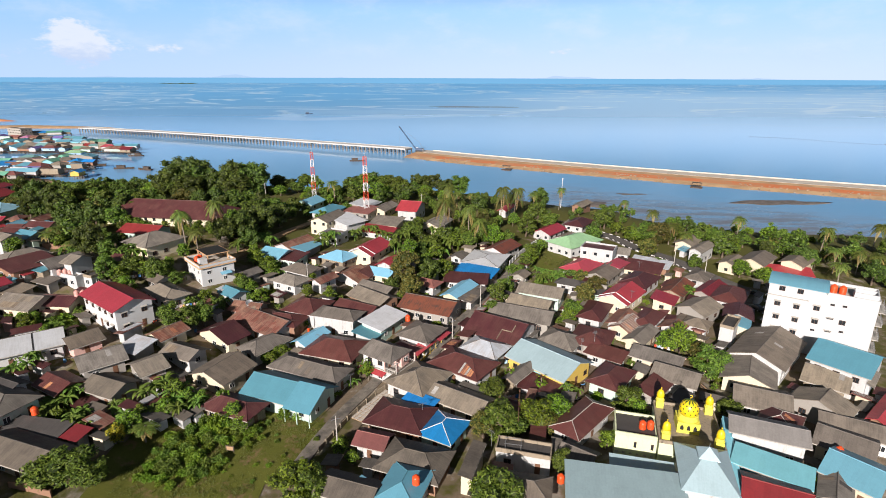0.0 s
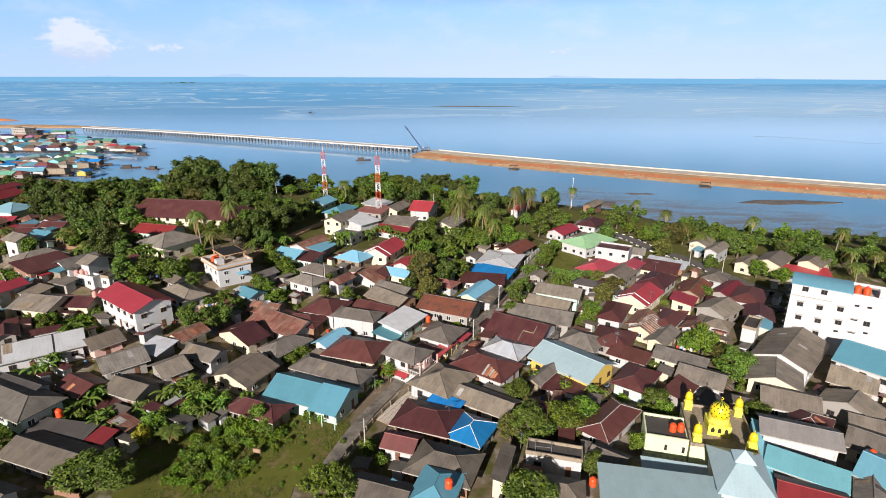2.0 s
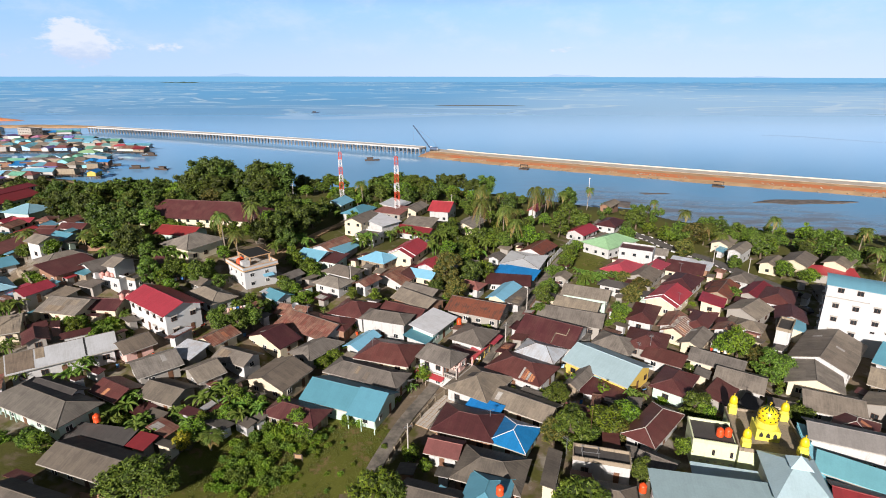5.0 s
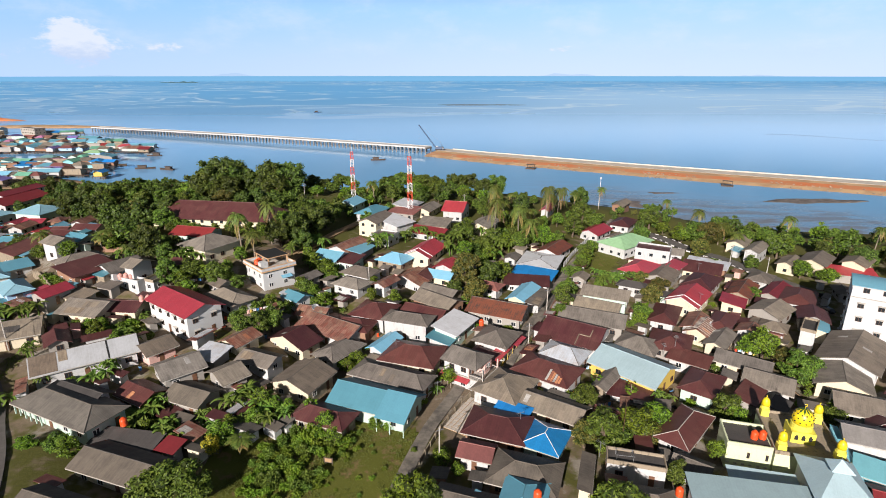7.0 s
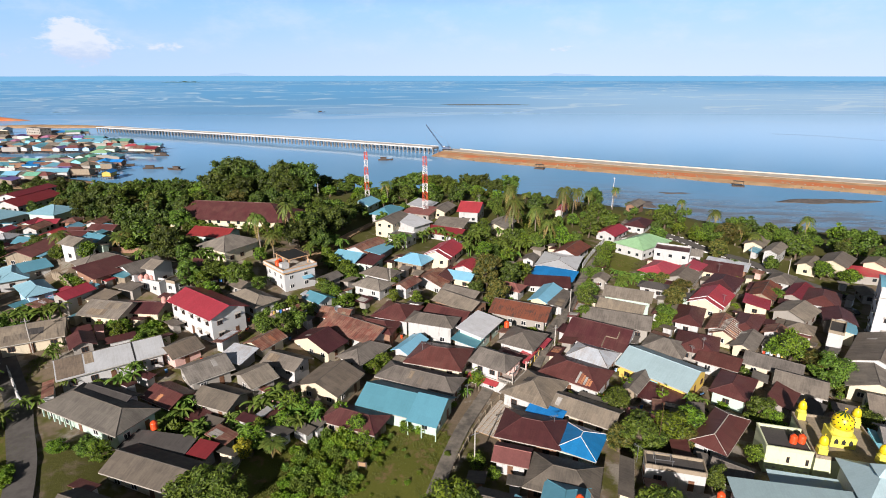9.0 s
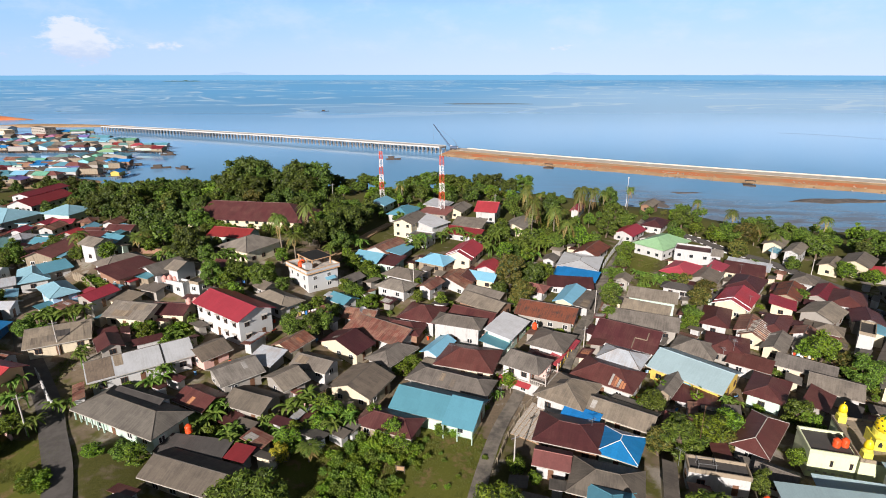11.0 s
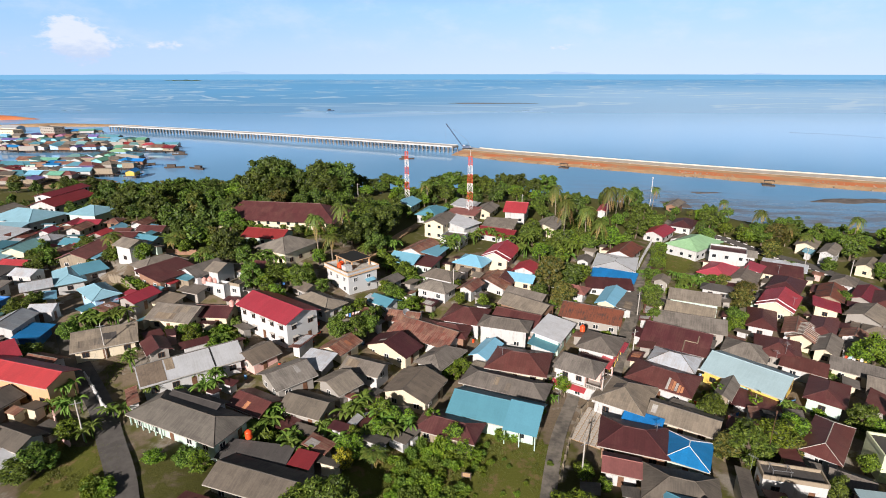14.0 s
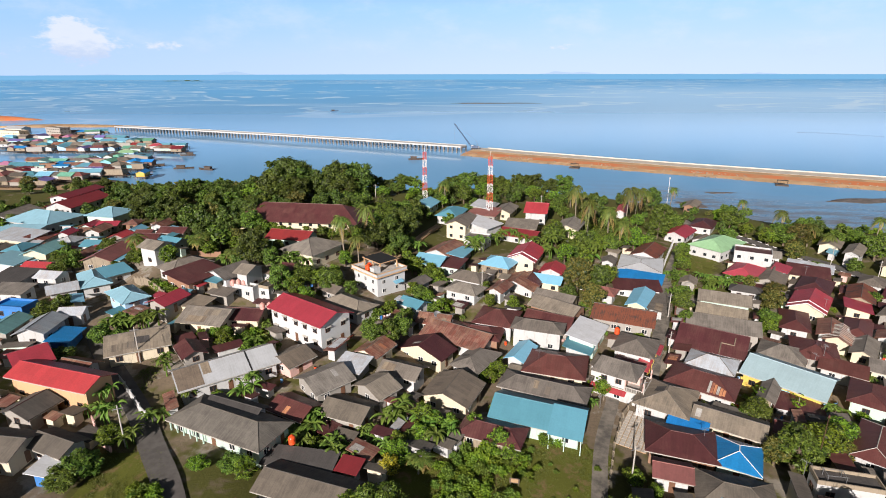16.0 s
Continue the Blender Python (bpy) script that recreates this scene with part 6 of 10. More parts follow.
house(-199.6, 170.8, -2.3, 3.4, 1.8, 11.27, 2.1, "shed", "tin", "white", shed=True)
house(-115.4, 117.4, 122.2, 3.6, 1.9, 10.86, 2.5, "shed", "maroon", "pink", shed=True)
house(-108.7, 143.1, -22.4, 3.5, 2.7, 16.15, 2.1, "shed", "grey", "white", shed=True)
house(-75.7, 130.3, -117.2, 5.3, 2.4, 10.01, 2.1, "shed", "rust", "cream", shed=True)
house(58.1, 160.2, 141.9, 5.8, 1.9, 3.93, 2.3, "shed", "maroon", "white", shed=True)
house(14.3, 128.1, 140.1, 4.2, 3.2, 3.65, 2.1, "shed", "rust", "white", shed=True)
house(-59.5, 138.3, -33.8, 3.6, 3.2, 8.59, 2.3, "shed", "maroon", "grey", shed=True)
house(66.6, 94.2, -143.9, 4.8, 1.9, 3.37, 2.2, "shed", "grey", "white", shed=True)
house(-72.1, 128.3, -32.1, 3.2, 2.2, 7.98, 2.5, "shed", "grey", "white", shed=True)
house(-46.2, 137.6, 158.2, 4.2, 2.0, 7.94, 2.4, "shed", "dark", "white", shed=True)
house(-11.8, 68.2, 154.1, 4.0, 2.8, 3.70, 2.3, "shed", "maroon", "grey", shed=True)
house(-113.1, 96.8, -57.2, 6.2, 2.0, 8.50, 2.5, "shed", "rust", "white", shed=True)
house(-6.2, 76.8, 82.0, 2.8, 3.6, 3.66, 2.0, "shed", "maroon", "white", shed=True)
house(-64.9, 148.3, -127.1, 4.4, 3.3, 10.22, 2.4, "shed", "grey", "grey", shed=True)
house(-150.9, 165.2, 155.0, 3.6, 3.0, 15.97, 2.2, "shed", "skyblue", "white", shed=True)
house(-135.6, 78.6, -11.3, 6.6, 3.4, 8.55, 2.2, "shed", "brownred", "brick", shed=True)
house(-191.1, 198.6, 2.5, 4.5, 3.6, 11.37, 2.4, "shed", "rust", "grey", shed=True)
house(-134.4, 128.9, -114.2, 5.5, 2.2, 14.77, 2.1, "shed", "maroon", "grey", shed=True)
house(18.8, 141.0, -121.7, 4.1, 2.7, 3.75, 2.3, "shed", "maroon", "white", shed=True)
house(77.3, 149.9, 44.1, 4.9, 1.8, 3.54, 2.6, "shed", "grey", "white", shed=True)
house(-156.5, 129.9, -101.8, 6.1, 1.9, 12.03, 2.3, "shed", "red", "cream", shed=True)
house(5.1, 97.3, 160.2, 3.3, 1.8, 3.63, 2.6, "shed", "dark", "grey", shed=True)
house(-165.6, 167.1, 90.3, 4.6, 1.7, 13.95, 2.4, "shed", "skyblue", "white", shed=True)
house(-25.5, 156.5, -26.0, 5.3, 1.8, 8.31, 2.5, "shed", "rust", "white", shed=True)
house(-5.6, 134.7, -114.6, 2.8, 2.8, 5.54, 2.5, "shed", "brownred", "white", shed=True)
house(40.4, 140.0, 142.2, 3.5, 2.4, 3.84, 2.2, "shed", "maroon", "cream", shed=True)
house(-99.4, 98.9, 153.6, 2.7, 2.1, 8.13, 2.6, "shed", "maroon", "white", shed=True)
house(5.9, 158.1, 149.3, 3.6, 1.9, 5.10, 2.3, "shed", "brownred", "white", shed=True)
house(-106.9, 132.4, -19.4, 5.1, 2.3, 12.27, 2.2, "shed", "maroon", "grey", shed=True)
house(-62.5, 111.6, -23.3, 3.8, 1.7, 4.91, 2.4, "shed", "grey", "white", shed=True)
house(53.7, 158.8, 50.8, 6.4, 1.8, 3.92, 2.1, "shed", "maroon", "brick", shed=True)
house(-73.6, 100.6, 143.8, 3.2, 2.1, 6.04, 2.1, "shed", "brownred", "white", shed=True)
house(-198.0, 184.1, -5.4, 4.1, 3.1, 11.25, 2.3, "shed", "tin", "white", shed=True)
house(57.5, 166.5, -128.1, 3.5, 2.3, 4.01, 2.1, "shed", "grey", "cream", shed=True)
house(-50.0, 157.1, -28.1, 3.0, 2.7, 10.33, 2.4, "shed", "grey", "white", shed=True)
house(-152.7, 171.6, 177.6, 3.1, 1.9, 15.76, 2.3, "shed", "cyan", "cream", shed=True)
house(-140.4, 81.5, -101.9, 5.7, 2.2, 8.81, 2.5, "shed", "rust", "mint", shed=True)
house(-196.6, 199.1, 1.7, 4.6, 3.5, 11.34, 2.2, "shed", "cyan", "mint", shed=True)
house(31.9, 177.9, 154.4, 6.2, 2.4, 5.10, 2.5, "shed", "rust", "cream", shed=True)
house(-200.2, 203.9, -176.4, 4.7, 2.4, 11.37, 2.5, "shed", "cyan", "white", shed=True)
house(28.1, 197.0, 49.0, 2.8, 2.3, 5.27, 2.4, "shed", "maroon", "pink", shed=True)
house(38.7, 174.6, 139.1, 2.9, 2.4, 4.61, 2.3, "shed", "dark", "grey", shed=True)
house(-30.4, 116.1, 55.2, 5.3, 2.3, 4.89, 2.4, "shed", "grey", "white", shed=True)
house(74.0, 99.4, -134.3, 3.7, 2.5, 3.50, 2.1, "shed", "maroon", "white", shed=True)
house(-154.8, 158.7, 85.8, 6.2, 2.1, 14.83, 2.2, "shed", "skyblue", "cream", shed=True)
house(-62.1, 91.6, -34.1, 2.6, 2.6, 4.55, 2.3, "shed", "soot", "white", shed=True)
house(-158.8, 136.4, -145.9, 3.6, 1.8, 11.88, 2.1, "shed", "red", "white", shed=True)
house(-130.6, 91.9, -19.7, 2.9, 1.8, 9.27, 2.1, "shed", "rust", "cream", shed=True)
house(-168.9, 178.3, -95.8, 4.9, 3.7, 12.82, 2.2, "shed", "tin", "white", shed=True)
house(36.1, 187.9, 61.9, 3.0, 2.4, 5.15, 2.3, "shed", "grey", "white", shed=True)
house(-9.6, 100.4, 144.2, 6.0, 2.2, 3.90, 2.2, "shed", "grey", "white", shed=True)
house(-153.7, 183.8, -91.0, 3.1, 1.7, 15.40, 2.2, "shed", "maroon", "white", shed=True)
house(-152.1, 92.6, -46.6, 2.7, 2.2, 9.62, 2.5, "shed", "soot", "grey", shed=True)
house(27.2, 149.8, 154.1, 3.4, 2.5, 3.96, 2.4, "shed", "maroon", "cream", shed=True)
house(-74.5, 138.8, -33.4, 2.7, 2.2, 10.26, 2.2, "shed", "tin", "white", shed=True)
house(-24.5, 125.6, -119.7, 2.8, 2.2, 5.97, 2.3, "shed", "rust", "grey", shed=True)
house(23.1, 149.8, -118.3, 3.1, 2.5, 4.07, 2.1, "shed", "grey", "grey", shed=True)
house(-74.3, 91.8, -24.6, 4.8, 2.1, 5.30, 2.4, "shed", "maroon", "white", shed=True)
house(-193.6, 183.0, -2.7, 3.4, 2.5, 11.25, 2.0, "shed", "rust", "white", shed=True)
house(12.3, 172.8, -112.9, 5.5, 3.5, 5.56, 2.2, "shed", "maroon", "white", shed=True)
house(-13.6, 117.5, -122.7, 5.1, 2.8, 4.85, 2.1, "shed", "maroon", "cream", shed=True)
house(-34.2, 78.3, -105.0, 2.8, 3.1, 4.04, 2.2, "shed", "soot", "brick", shed=True)
house(-46.4, 142.4, 55.1, 4.2, 1.9, 8.95, 2.3, "shed", "grey", "grey", shed=True)
house(-0.4, 189.6, -124.0, 3.4, 2.7, 7.25, 2.2, "shed", "grey", "cream", shed=True)
house(-180.8, 188.4, 170.7, 4.6, 3.2, 11.44, 2.5, "shed", "cyan", "white", shed=True)
house(-171.1, 173.8, -2.3, 3.7, 3.6, 12.61, 2.4, "shed", "red", "white", shed=True)
house(-74.8, 83.3, 159.5, 4.1, 1.8, 5.20, 2.2, "shed", "soot", "cream", shed=True)
house(-81.1, 91.8, -23.0, 4.3, 2.2, 5.06, 2.3, "shed", "soot", "pink", shed=True)
house(-48.8, 113.7, -26.0, 2.8, 2.1, 4.69, 2.6, "shed", "grey", "pink", shed=True)
house(4.0, 82.7, 79.5, 3.2, 1.9, 3.70, 2.3, "shed", "grey", "white", shed=True)
house(34.3, 93.7, -131.0, 3.5, 3.0, 3.40, 2.4, "shed", "rust", "mint", shed=True)
house(-101.2, 117.3, -128.7, 3.0, 2.2, 8.97, 2.4, "shed", "maroon", "cream", shed=True)
house(-175.6, 171.9, -96.1, 5.0, 1.8, 11.97, 2.1, "shed", "red", "white", shed=True)
house(-123.5, 135.9, 66.0, 2.7, 3.2, 15.59, 2.3, "shed", "red", "grey", shed=True)
house(41.4, 187.4, 153.3, 3.3, 3.4, 4.75, 2.4, "shed", "maroon", "white", shed=True)
house(46.4, 179.7, 64.0, 6.0, 3.0, 4.12, 2.4, "shed", "maroon", "grey", shed=True)
house(42.6, 164.8, -131.2, 4.8, 1.9, 4.16, 2.1, "shed", "grey", "grey", shed=True)
house(47.2, 133.7, -130.3, 6.4, 2.0, 3.81, 2.2, "shed", "grey", "grey", shed=True)
house(-192.6, 186.9, 88.4, 4.2, 2.5, 11.26, 2.0, "shed", "cyan", "white", shed=True)
house(-118.6, 116.4, 39.0, 3.8, 3.9, 10.95, 2.1, "shed", "maroon", "white", shed=True)
house(-153.6, 135.7, 125.2, 6.5, 2.8, 11.79, 2.6, "shed", "skyblue", "cream", shed=True)
house(-125.5, 132.9, -23.4, 3.5, 1.8, 15.25, 2.1, "shed", "cyan", "mint", shed=True)
house(47.5, 123.3, 137.3, 4.1, 3.6, 3.65, 2.2, "shed", "grey", "cream", shed=True)
house(39.6, 79.5, 158.6, 6.0, 2.1, 3.38, 2.0, "shed", "maroon", "white", shed=True)
house(-9.6, 127.2, 58.5, 4.9, 2.4, 5.50, 2.4, "shed", "maroon", "white", shed=True)
house(-2.1, 140.3, 66.5, 5.9, 3.3, 5.37, 2.3, "shed", "rust", "grey", shed=True)
house(38.7, 123.8, 47.8, 5.9, 2.0, 3.67, 2.1, "shed", "grey", "white", shed=True)
house(17.7, 131.5, 140.4, 3.5, 3.1, 3.67, 2.3, "shed", "grey", "white", shed=True)
house(-157.6, 169.2, 172.8, 3.0, 3.0, 15.20, 2.2, "shed", "tin", "cream", shed=True)
house(69.1, 97.6, 126.8, 4.0, 2.5, 3.42, 2.2, "shed", "brownred", "cream", shed=True)
house(13.3, 75.5, -127.1, 2.7, 3.5, 3.59, 2.5, "shed", "rust", "white", shed=True)
house(-153.6, 187.8, 87.1, 2.6, 2.5, 15.34, 2.3, "shed", "skyblue", "grey", shed=True)
house(-147.9, 176.3, 83.8, 5.4, 2.6, 16.08, 2.6, "shed", "cyan", "white", shed=True)
house(34.6, 153.6, 64.2, 4.3, 1.9, 3.94, 2.0, "shed", "dark", "white", shed=True)
house(-72.0, 94.3, -115.8, 4.2, 2.0, 5.43, 2.3, "shed", "tin", "white", shed=True)
house(69.6, 159.6, 45.8, 2.9, 2.3, 3.80, 2.1, "shed", "tin", "grey", shed=True)
house(-64.3, 90.1, -31.2, 4.5, 2.1, 4.69, 2.3, "shed", "soot", "white", shed=True)
house(43.6, 193.8, 62.3, 3.6, 3.5, 4.83, 2.2, "shed", "maroon", "pink", shed=True)
house(-122.5, 88.1, 70.9, 3.2, 3.5, 8.36, 2.1, "shed", "soot", "cream", shed=True)
house(57.7, 181.6, -33.5, 4.2, 2.6, 3.87, 2.4, "shed", "grey", "white", shed=True)
house(-166.4, 199.7, -92.8, 2.6, 1.9, 13.35, 2.6, "shed", "rust", "white", shed=True)
house(-133.5, 125.6, 69.9, 4.3, 3.5, 13.64, 2.0, "shed", "rust", "cream", shed=True)
house(-70.8, 100.9, -126.8, 6.0, 2.7, 5.68, 2.3, "shed", "soot", "pink", shed=True)
house(-88.1, 68.5, -18.8, 11.9, 5.5, 6.57, 3, "gable", "soot", "white")

# water tanks
tank(-89.2, 87.9, 8.59)
tank(-20.0, 70.5, 8.29)
tank(3.0, 74.9, 4.69)
tank(-24.1, 124.2, 9.85)
tank(50.8, 79.4, 6.26)

# trees of the village
plant("d", -131.3, 242.3, 9.9, 20.2)
plant("d", -136.5, 236.8, 7.7, 16.3)
plant("d", -125.7, 246.1, 8.9, 18.2)
plant("d", -108.4, 243.7, 8.2, 18.1)
plant("d", -100.6, 246.9, 8.3, 18.2)
plant("d", -116.5, 244.5, 6.6, 14.2)
plant("d", -95.5, 268.0, 5.5, 7.5)
plant("d", -88.8, 262.0, 4.8, 7.4)
plant("t", -81.2, 268.0, 6.6, 9.0)
plant("t", -83.3, 258.0, 4.2, 6.5)
plant("t", -58.6, 265.0, 6.0, 8.9)
plant("t", -51.7, 268.0, 7.1, 11.1)
plant("t", -43.5, 268.0, 6.6, 9.9)
plant("t", -38.0, 262.0, 5.4, 8.7)
plant("t", -53.9, 252.0, 5.2, 6.7)
plant("b", -44.7, 250.0, 5.1, 7.3)
plant("b", -33.2, 262.0, 3.8, 7.7)
plant("d", -26.3, 266.0, 5.4, 9.8)
plant("d", -20.0, 268.0, 6.0, 10.7)
plant("d", -13.0, 262.0, 5.4, 9.2)
plant("t", -6.3, 262.0, 5.9, 10.2)
plant("b", -22.4, 250.0, 4.6, 6.8)
plant("b", -69.4, 252.0, 3.6, 4.4)
plant("b", -63.7, 252.0, 3.6, 5.0)
plant("b", -89.6, 250.0, 4.6, 5.5)
plant("b", -75.6, 250.0, 4.1, 4.9)
plant("b", -97.4, 255.0, 3.7, 4.4)
plant("d", -132.4, 258.0, 10.4, 17.9)
plant("d", -136.3, 250.0, 8.6, 15.3)
plant("d", -123.6, 252.0, 7.6, 15.4)
plant("d", -109.3, 258.0, 9.9, 15.6)
plant("d", -112.7, 250.0, 7.1, 14.4)
plant("d", -101.6, 252.0, 6.6, 14.1)
plant("d", -104.6, 240.0, 8.3, 10.8)
plant("d", -124.3, 236.0, 8.1, 13.1)
plant("t", -82.6, 192.0, 5.1, 8.9)
plant("t", -78.2, 200.0, 5.3, 8.4)
plant("t", -73.7, 206.0, 3.8, 6.2)
plant("t", -79.8, 174.0, 4.3, 8.6)
plant("t", -76.8, 184.0, 4.6, 7.0)
plant("b", -85.3, 180.0, 3.7, 7.2)
plant("p", -14.8, 188.1, 4.0, 18.4)
plant("p", 8.8, 217.8, 4.0, 17.5)
plant("p", 15.5, 227.5, 4.0, 15.4)
plant("p", -5.4, 194.0, 3.8, 15.3)
plant("p", -3.2, 189.2, 3.6, 12.0)
plant("p", -12.3, 213.6, 3.6, 15.3)
plant("p", 39.9, 251.2, 2.6, 11.0)
plant("p", 67.3, 240.2, 2.6, 8.6)
plant("t", 24.1, 220.5, 5.7, 11.4)
plant("t", 17.8, 208.9, 4.8, 8.6)
plant("t", 28.8, 219.8, 4.8, 8.6)
plant("d", 31.0, 248.2, 4.8, 11.5)
plant("t", -25.6, 186.9, 4.7, 8.5)
plant("t", -19.7, 183.5, 4.7, 7.5)
plant("b", -11.7, 188.2, 3.8, 6.6)
plant("b", -17.7, 177.8, 3.7, 6.6)
plant("t", -5.6, 189.3, 4.7, 8.5)
plant("o", -26.5, 151.8, 4.6, 12.1)
plant("o", -24.4, 143.9, 4.2, 8.3)
plant("d", -20.3, 156.0, 4.6, 8.2)
plant("d", -30.4, 146.7, 2.8, 5.6)
plant("d", -79.5, 172.9, 5.6, 11.2)
plant("d", -76.7, 181.4, 5.7, 11.4)
plant("d", -74.1, 192.2, 4.8, 9.6)
plant("d", -83.6, 169.2, 4.7, 10.2)
plant("d", -76.8, 168.9, 3.8, 7.6)
plant("t", -73.3, 212.9, 3.9, 7.8)
plant("t", -79.5, 120.2, 3.2, 6.6)
plant("t", -75.8, 121.2, 2.8, 6.1)
plant("t", -73.9, 124.1, 3.2, 6.6)
plant("t", -92.6, 141.6, 3.8, 8.5)
plant("t", -99.5, 141.8, 3.8, 6.7)
plant("d", -113.7, 148.4, 4.7, 11.4)
plant("p", -132.9, 162.5, 3.2, 6.6)
plant("p", -86.4, 169.1, 3.6, 13.9)
plant("p", -91.5, 157.7, 3.6, 12.9)
plant("p", -87.2, 155.2, 3.1, 9.7)
plant("p", -119.3, 150.2, 2.8, 5.5)
plant("n", -88.7, 92.2, 2.9, 4.1)
plant("n", -83.1, 89.2, 2.5, 3.9)
plant("n", -89.2, 90.6, 2.3, 3.9)
plant("n", -72.8, 96.2, 2.9, 4.3)
plant("n", -67.7, 95.8, 2.9, 4.3)
plant("n", -71.0, 98.1, 2.7, 4.3)
plant("n", -67.0, 91.8, 2.4, 3.8)
plant("p", -68.3, 84.6, 2.7, 3.8)
plant("y", -73.0, 83.9, 2.1, 4.4)
plant("t", -77.0, 73.4, 4.4, 6.7)
plant("t", -73.8, 74.2, 4.0, 6.7)
plant("t", -70.9, 74.1, 2.9, 4.8)
plant("b", -38.6, 71.9, 4.0, 7.2)
plant("t", -36.4, 71.5, 3.3, 6.2)
plant("t", -7.7, 69.4, 4.8, 7.6)
plant("b", -9.1, 71.6, 3.3, 5.7)
plant("t", -5.4, 87.3, 4.4, 7.6)
plant("t", -3.3, 87.3, 3.3, 5.7)
plant("o", -8.5, 87.7, 2.9, 5.7)
plant("b", 1.8, 89.8, 4.0, 6.7)
plant("b", 6.1, 92.5, 3.3, 5.7)
plant("o", 3.3, 88.9, 2.9, 4.8)
plant("t", 20.6, 95.3, 3.4, 5.7)
plant("b", 21.7, 93.7, 2.5, 4.8)
plant("b", 13.2, 84.2, 2.1, 4.3)
plant("t", 3.7, 77.8, 2.1, 4.8)
plant("b", 40.9, 118.7, 4.4, 8.6)
plant("b", 38.1, 119.5, 2.9, 5.8)
plant("t", 43.1, 109.0, 4.4, 7.7)
plant("o", 42.6, 113.2, 2.9, 6.7)
plant("t", 40.0, 93.9, 2.9, 4.8)
plant("b", 42.8, 96.9, 1.9, 3.8)
plant("b", 42.4, 75.0, 2.3, 4.3)
plant("t", -5.6, 98.9, 3.2, 5.7)
plant("b", -6.8, 99.2, 2.3, 3.8)
plant("n", 10.8, 100.3, 1.9, 3.4)
plant("t", -0.1, 144.1, 3.3, 6.5)
plant("t", 2.9, 151.9, 3.3, 6.6)
plant("t", -2.7, 136.4, 2.8, 4.7)
plant("t", 8.7, 166.2, 3.3, 5.7)
plant("b", 12.9, 175.9, 2.9, 4.8)
plant("t", 15.7, 182.3, 3.2, 5.7)
plant("b", 21.2, 192.8, 2.8, 4.7)
plant("o", 25.5, 147.2, 3.8, 7.7)
plant("t", 19.7, 137.9, 3.3, 6.7)
plant("o", 30.4, 154.6, 3.3, 6.7)
plant("b", 18.1, 135.0, 2.4, 4.8)
plant("n", 20.5, 162.0, 2.5, 3.8)
plant("n", 15.8, 160.7, 2.5, 3.8)
plant("n", 24.0, 165.9, 2.3, 3.8)
plant("b", 82.1, 169.2, 3.8, 6.7)
plant("b", 86.6, 163.9, 3.8, 6.2)
plant("b", 90.8, 193.3, 4.8, 6.8)
plant("b", 87.4, 196.9, 3.9, 6.8)
plant("t", 71.7, 178.4, 2.9, 4.8)
plant("t", 59.5, 179.2, 2.9, 3.9)
plant("t", 56.7, 151.9, 2.9, 4.8)
plant("b", 76.5, 212.0, 3.9, 6.8)
plant("b", 60.4, 208.2, 3.9, 6.8)
plant("t", 55.6, 231.1, 4.8, 8.7)
plant("t", 65.0, 206.0, 4.9, 8.7)
plant("t", 79.8, 217.6, 3.9, 7.7)
plant("p", 115.5, 173.0, 3.5, 8.9)
plant("p", 109.8, 162.6, 3.5, 7.7)
plant("p", 124.8, 167.3, 3.5, 8.9)
plant("p", 77.8, 199.9, 3.2, 6.7)
plant("b", -71.1, 159.3, 2.9, 4.9)
plant("b", -65.3, 153.0, 2.5, 4.8)
plant("n", -54.3, 174.1, 3.2, 5.6)
plant("n", -51.7, 177.6, 3.2, 5.6)
plant("n", -54.8, 153.8, 2.5, 3.8)
plant("b", -64.2, 138.0, 2.5, 4.7)
plant("b", -67.6, 141.5, 2.2, 4.7)
plant("b", -45.9, 139.7, 1.9, 4.6)
plant("n", -41.7, 189.3, 2.9, 4.8)
plant("n", -33.0, 179.0, 2.8, 4.6)
plant("n", -37.5, 186.1, 2.8, 4.7)
plant("n", -45.2, 184.9, 2.8, 4.7)
plant("n", -30.8, 172.4, 2.7, 4.6)
plant("b", -33.6, 82.3, 1.5, 3.3)
plant("b", -31.2, 80.4, 1.5, 2.4)
plant("b", -32.4, 107.0, 1.5, 4.8)
plant("b", -53.5, 114.9, 1.9, 3.3)
plant("b", -55.6, 113.0, 1.9, 2.8)
plant("b", -46.2, 92.8, 1.7, 2.4)
plant("b", -51.9, 139.6, 1.7, 4.7)
plant("t", -72.9, 131.2, 2.4, 4.7)
plant("b", -79.5, 105.9, 0.9, 1.9)
plant("t", -168.5, 157.4, 4.0, 7.7)
plant("t", -170.3, 155.2, 3.4, 6.7)
plant("t", -153.9, 126.2, 3.8, 5.7)
plant("t", -155.5, 133.2, 2.8, 4.7)
plant("n", -138.1, 120.8, 2.9, 3.8)
plant("n", -135.1, 121.9, 2.9, 3.8)
plant("n", -132.5, 122.8, 2.9, 3.9)
plant("n", -130.2, 124.3, 2.9, 3.9)
plant("t", -136.8, 117.2, 2.9, 4.8)
plant("t", -132.4, 116.6, 2.9, 4.8)
plant("p", -151.4, 160.3, 3.2, 7.7)
plant("p", -134.1, 160.3, 2.8, 5.5)
plant("n", -132.5, 167.8, 2.9, 3.8)
plant("s", -132.3, 136.1, 2.0, 2.0)
plant("s", -130.3, 134.4, 2.1, 2.1)
plant("s", -128.6, 133.5, 2.1, 2.1)
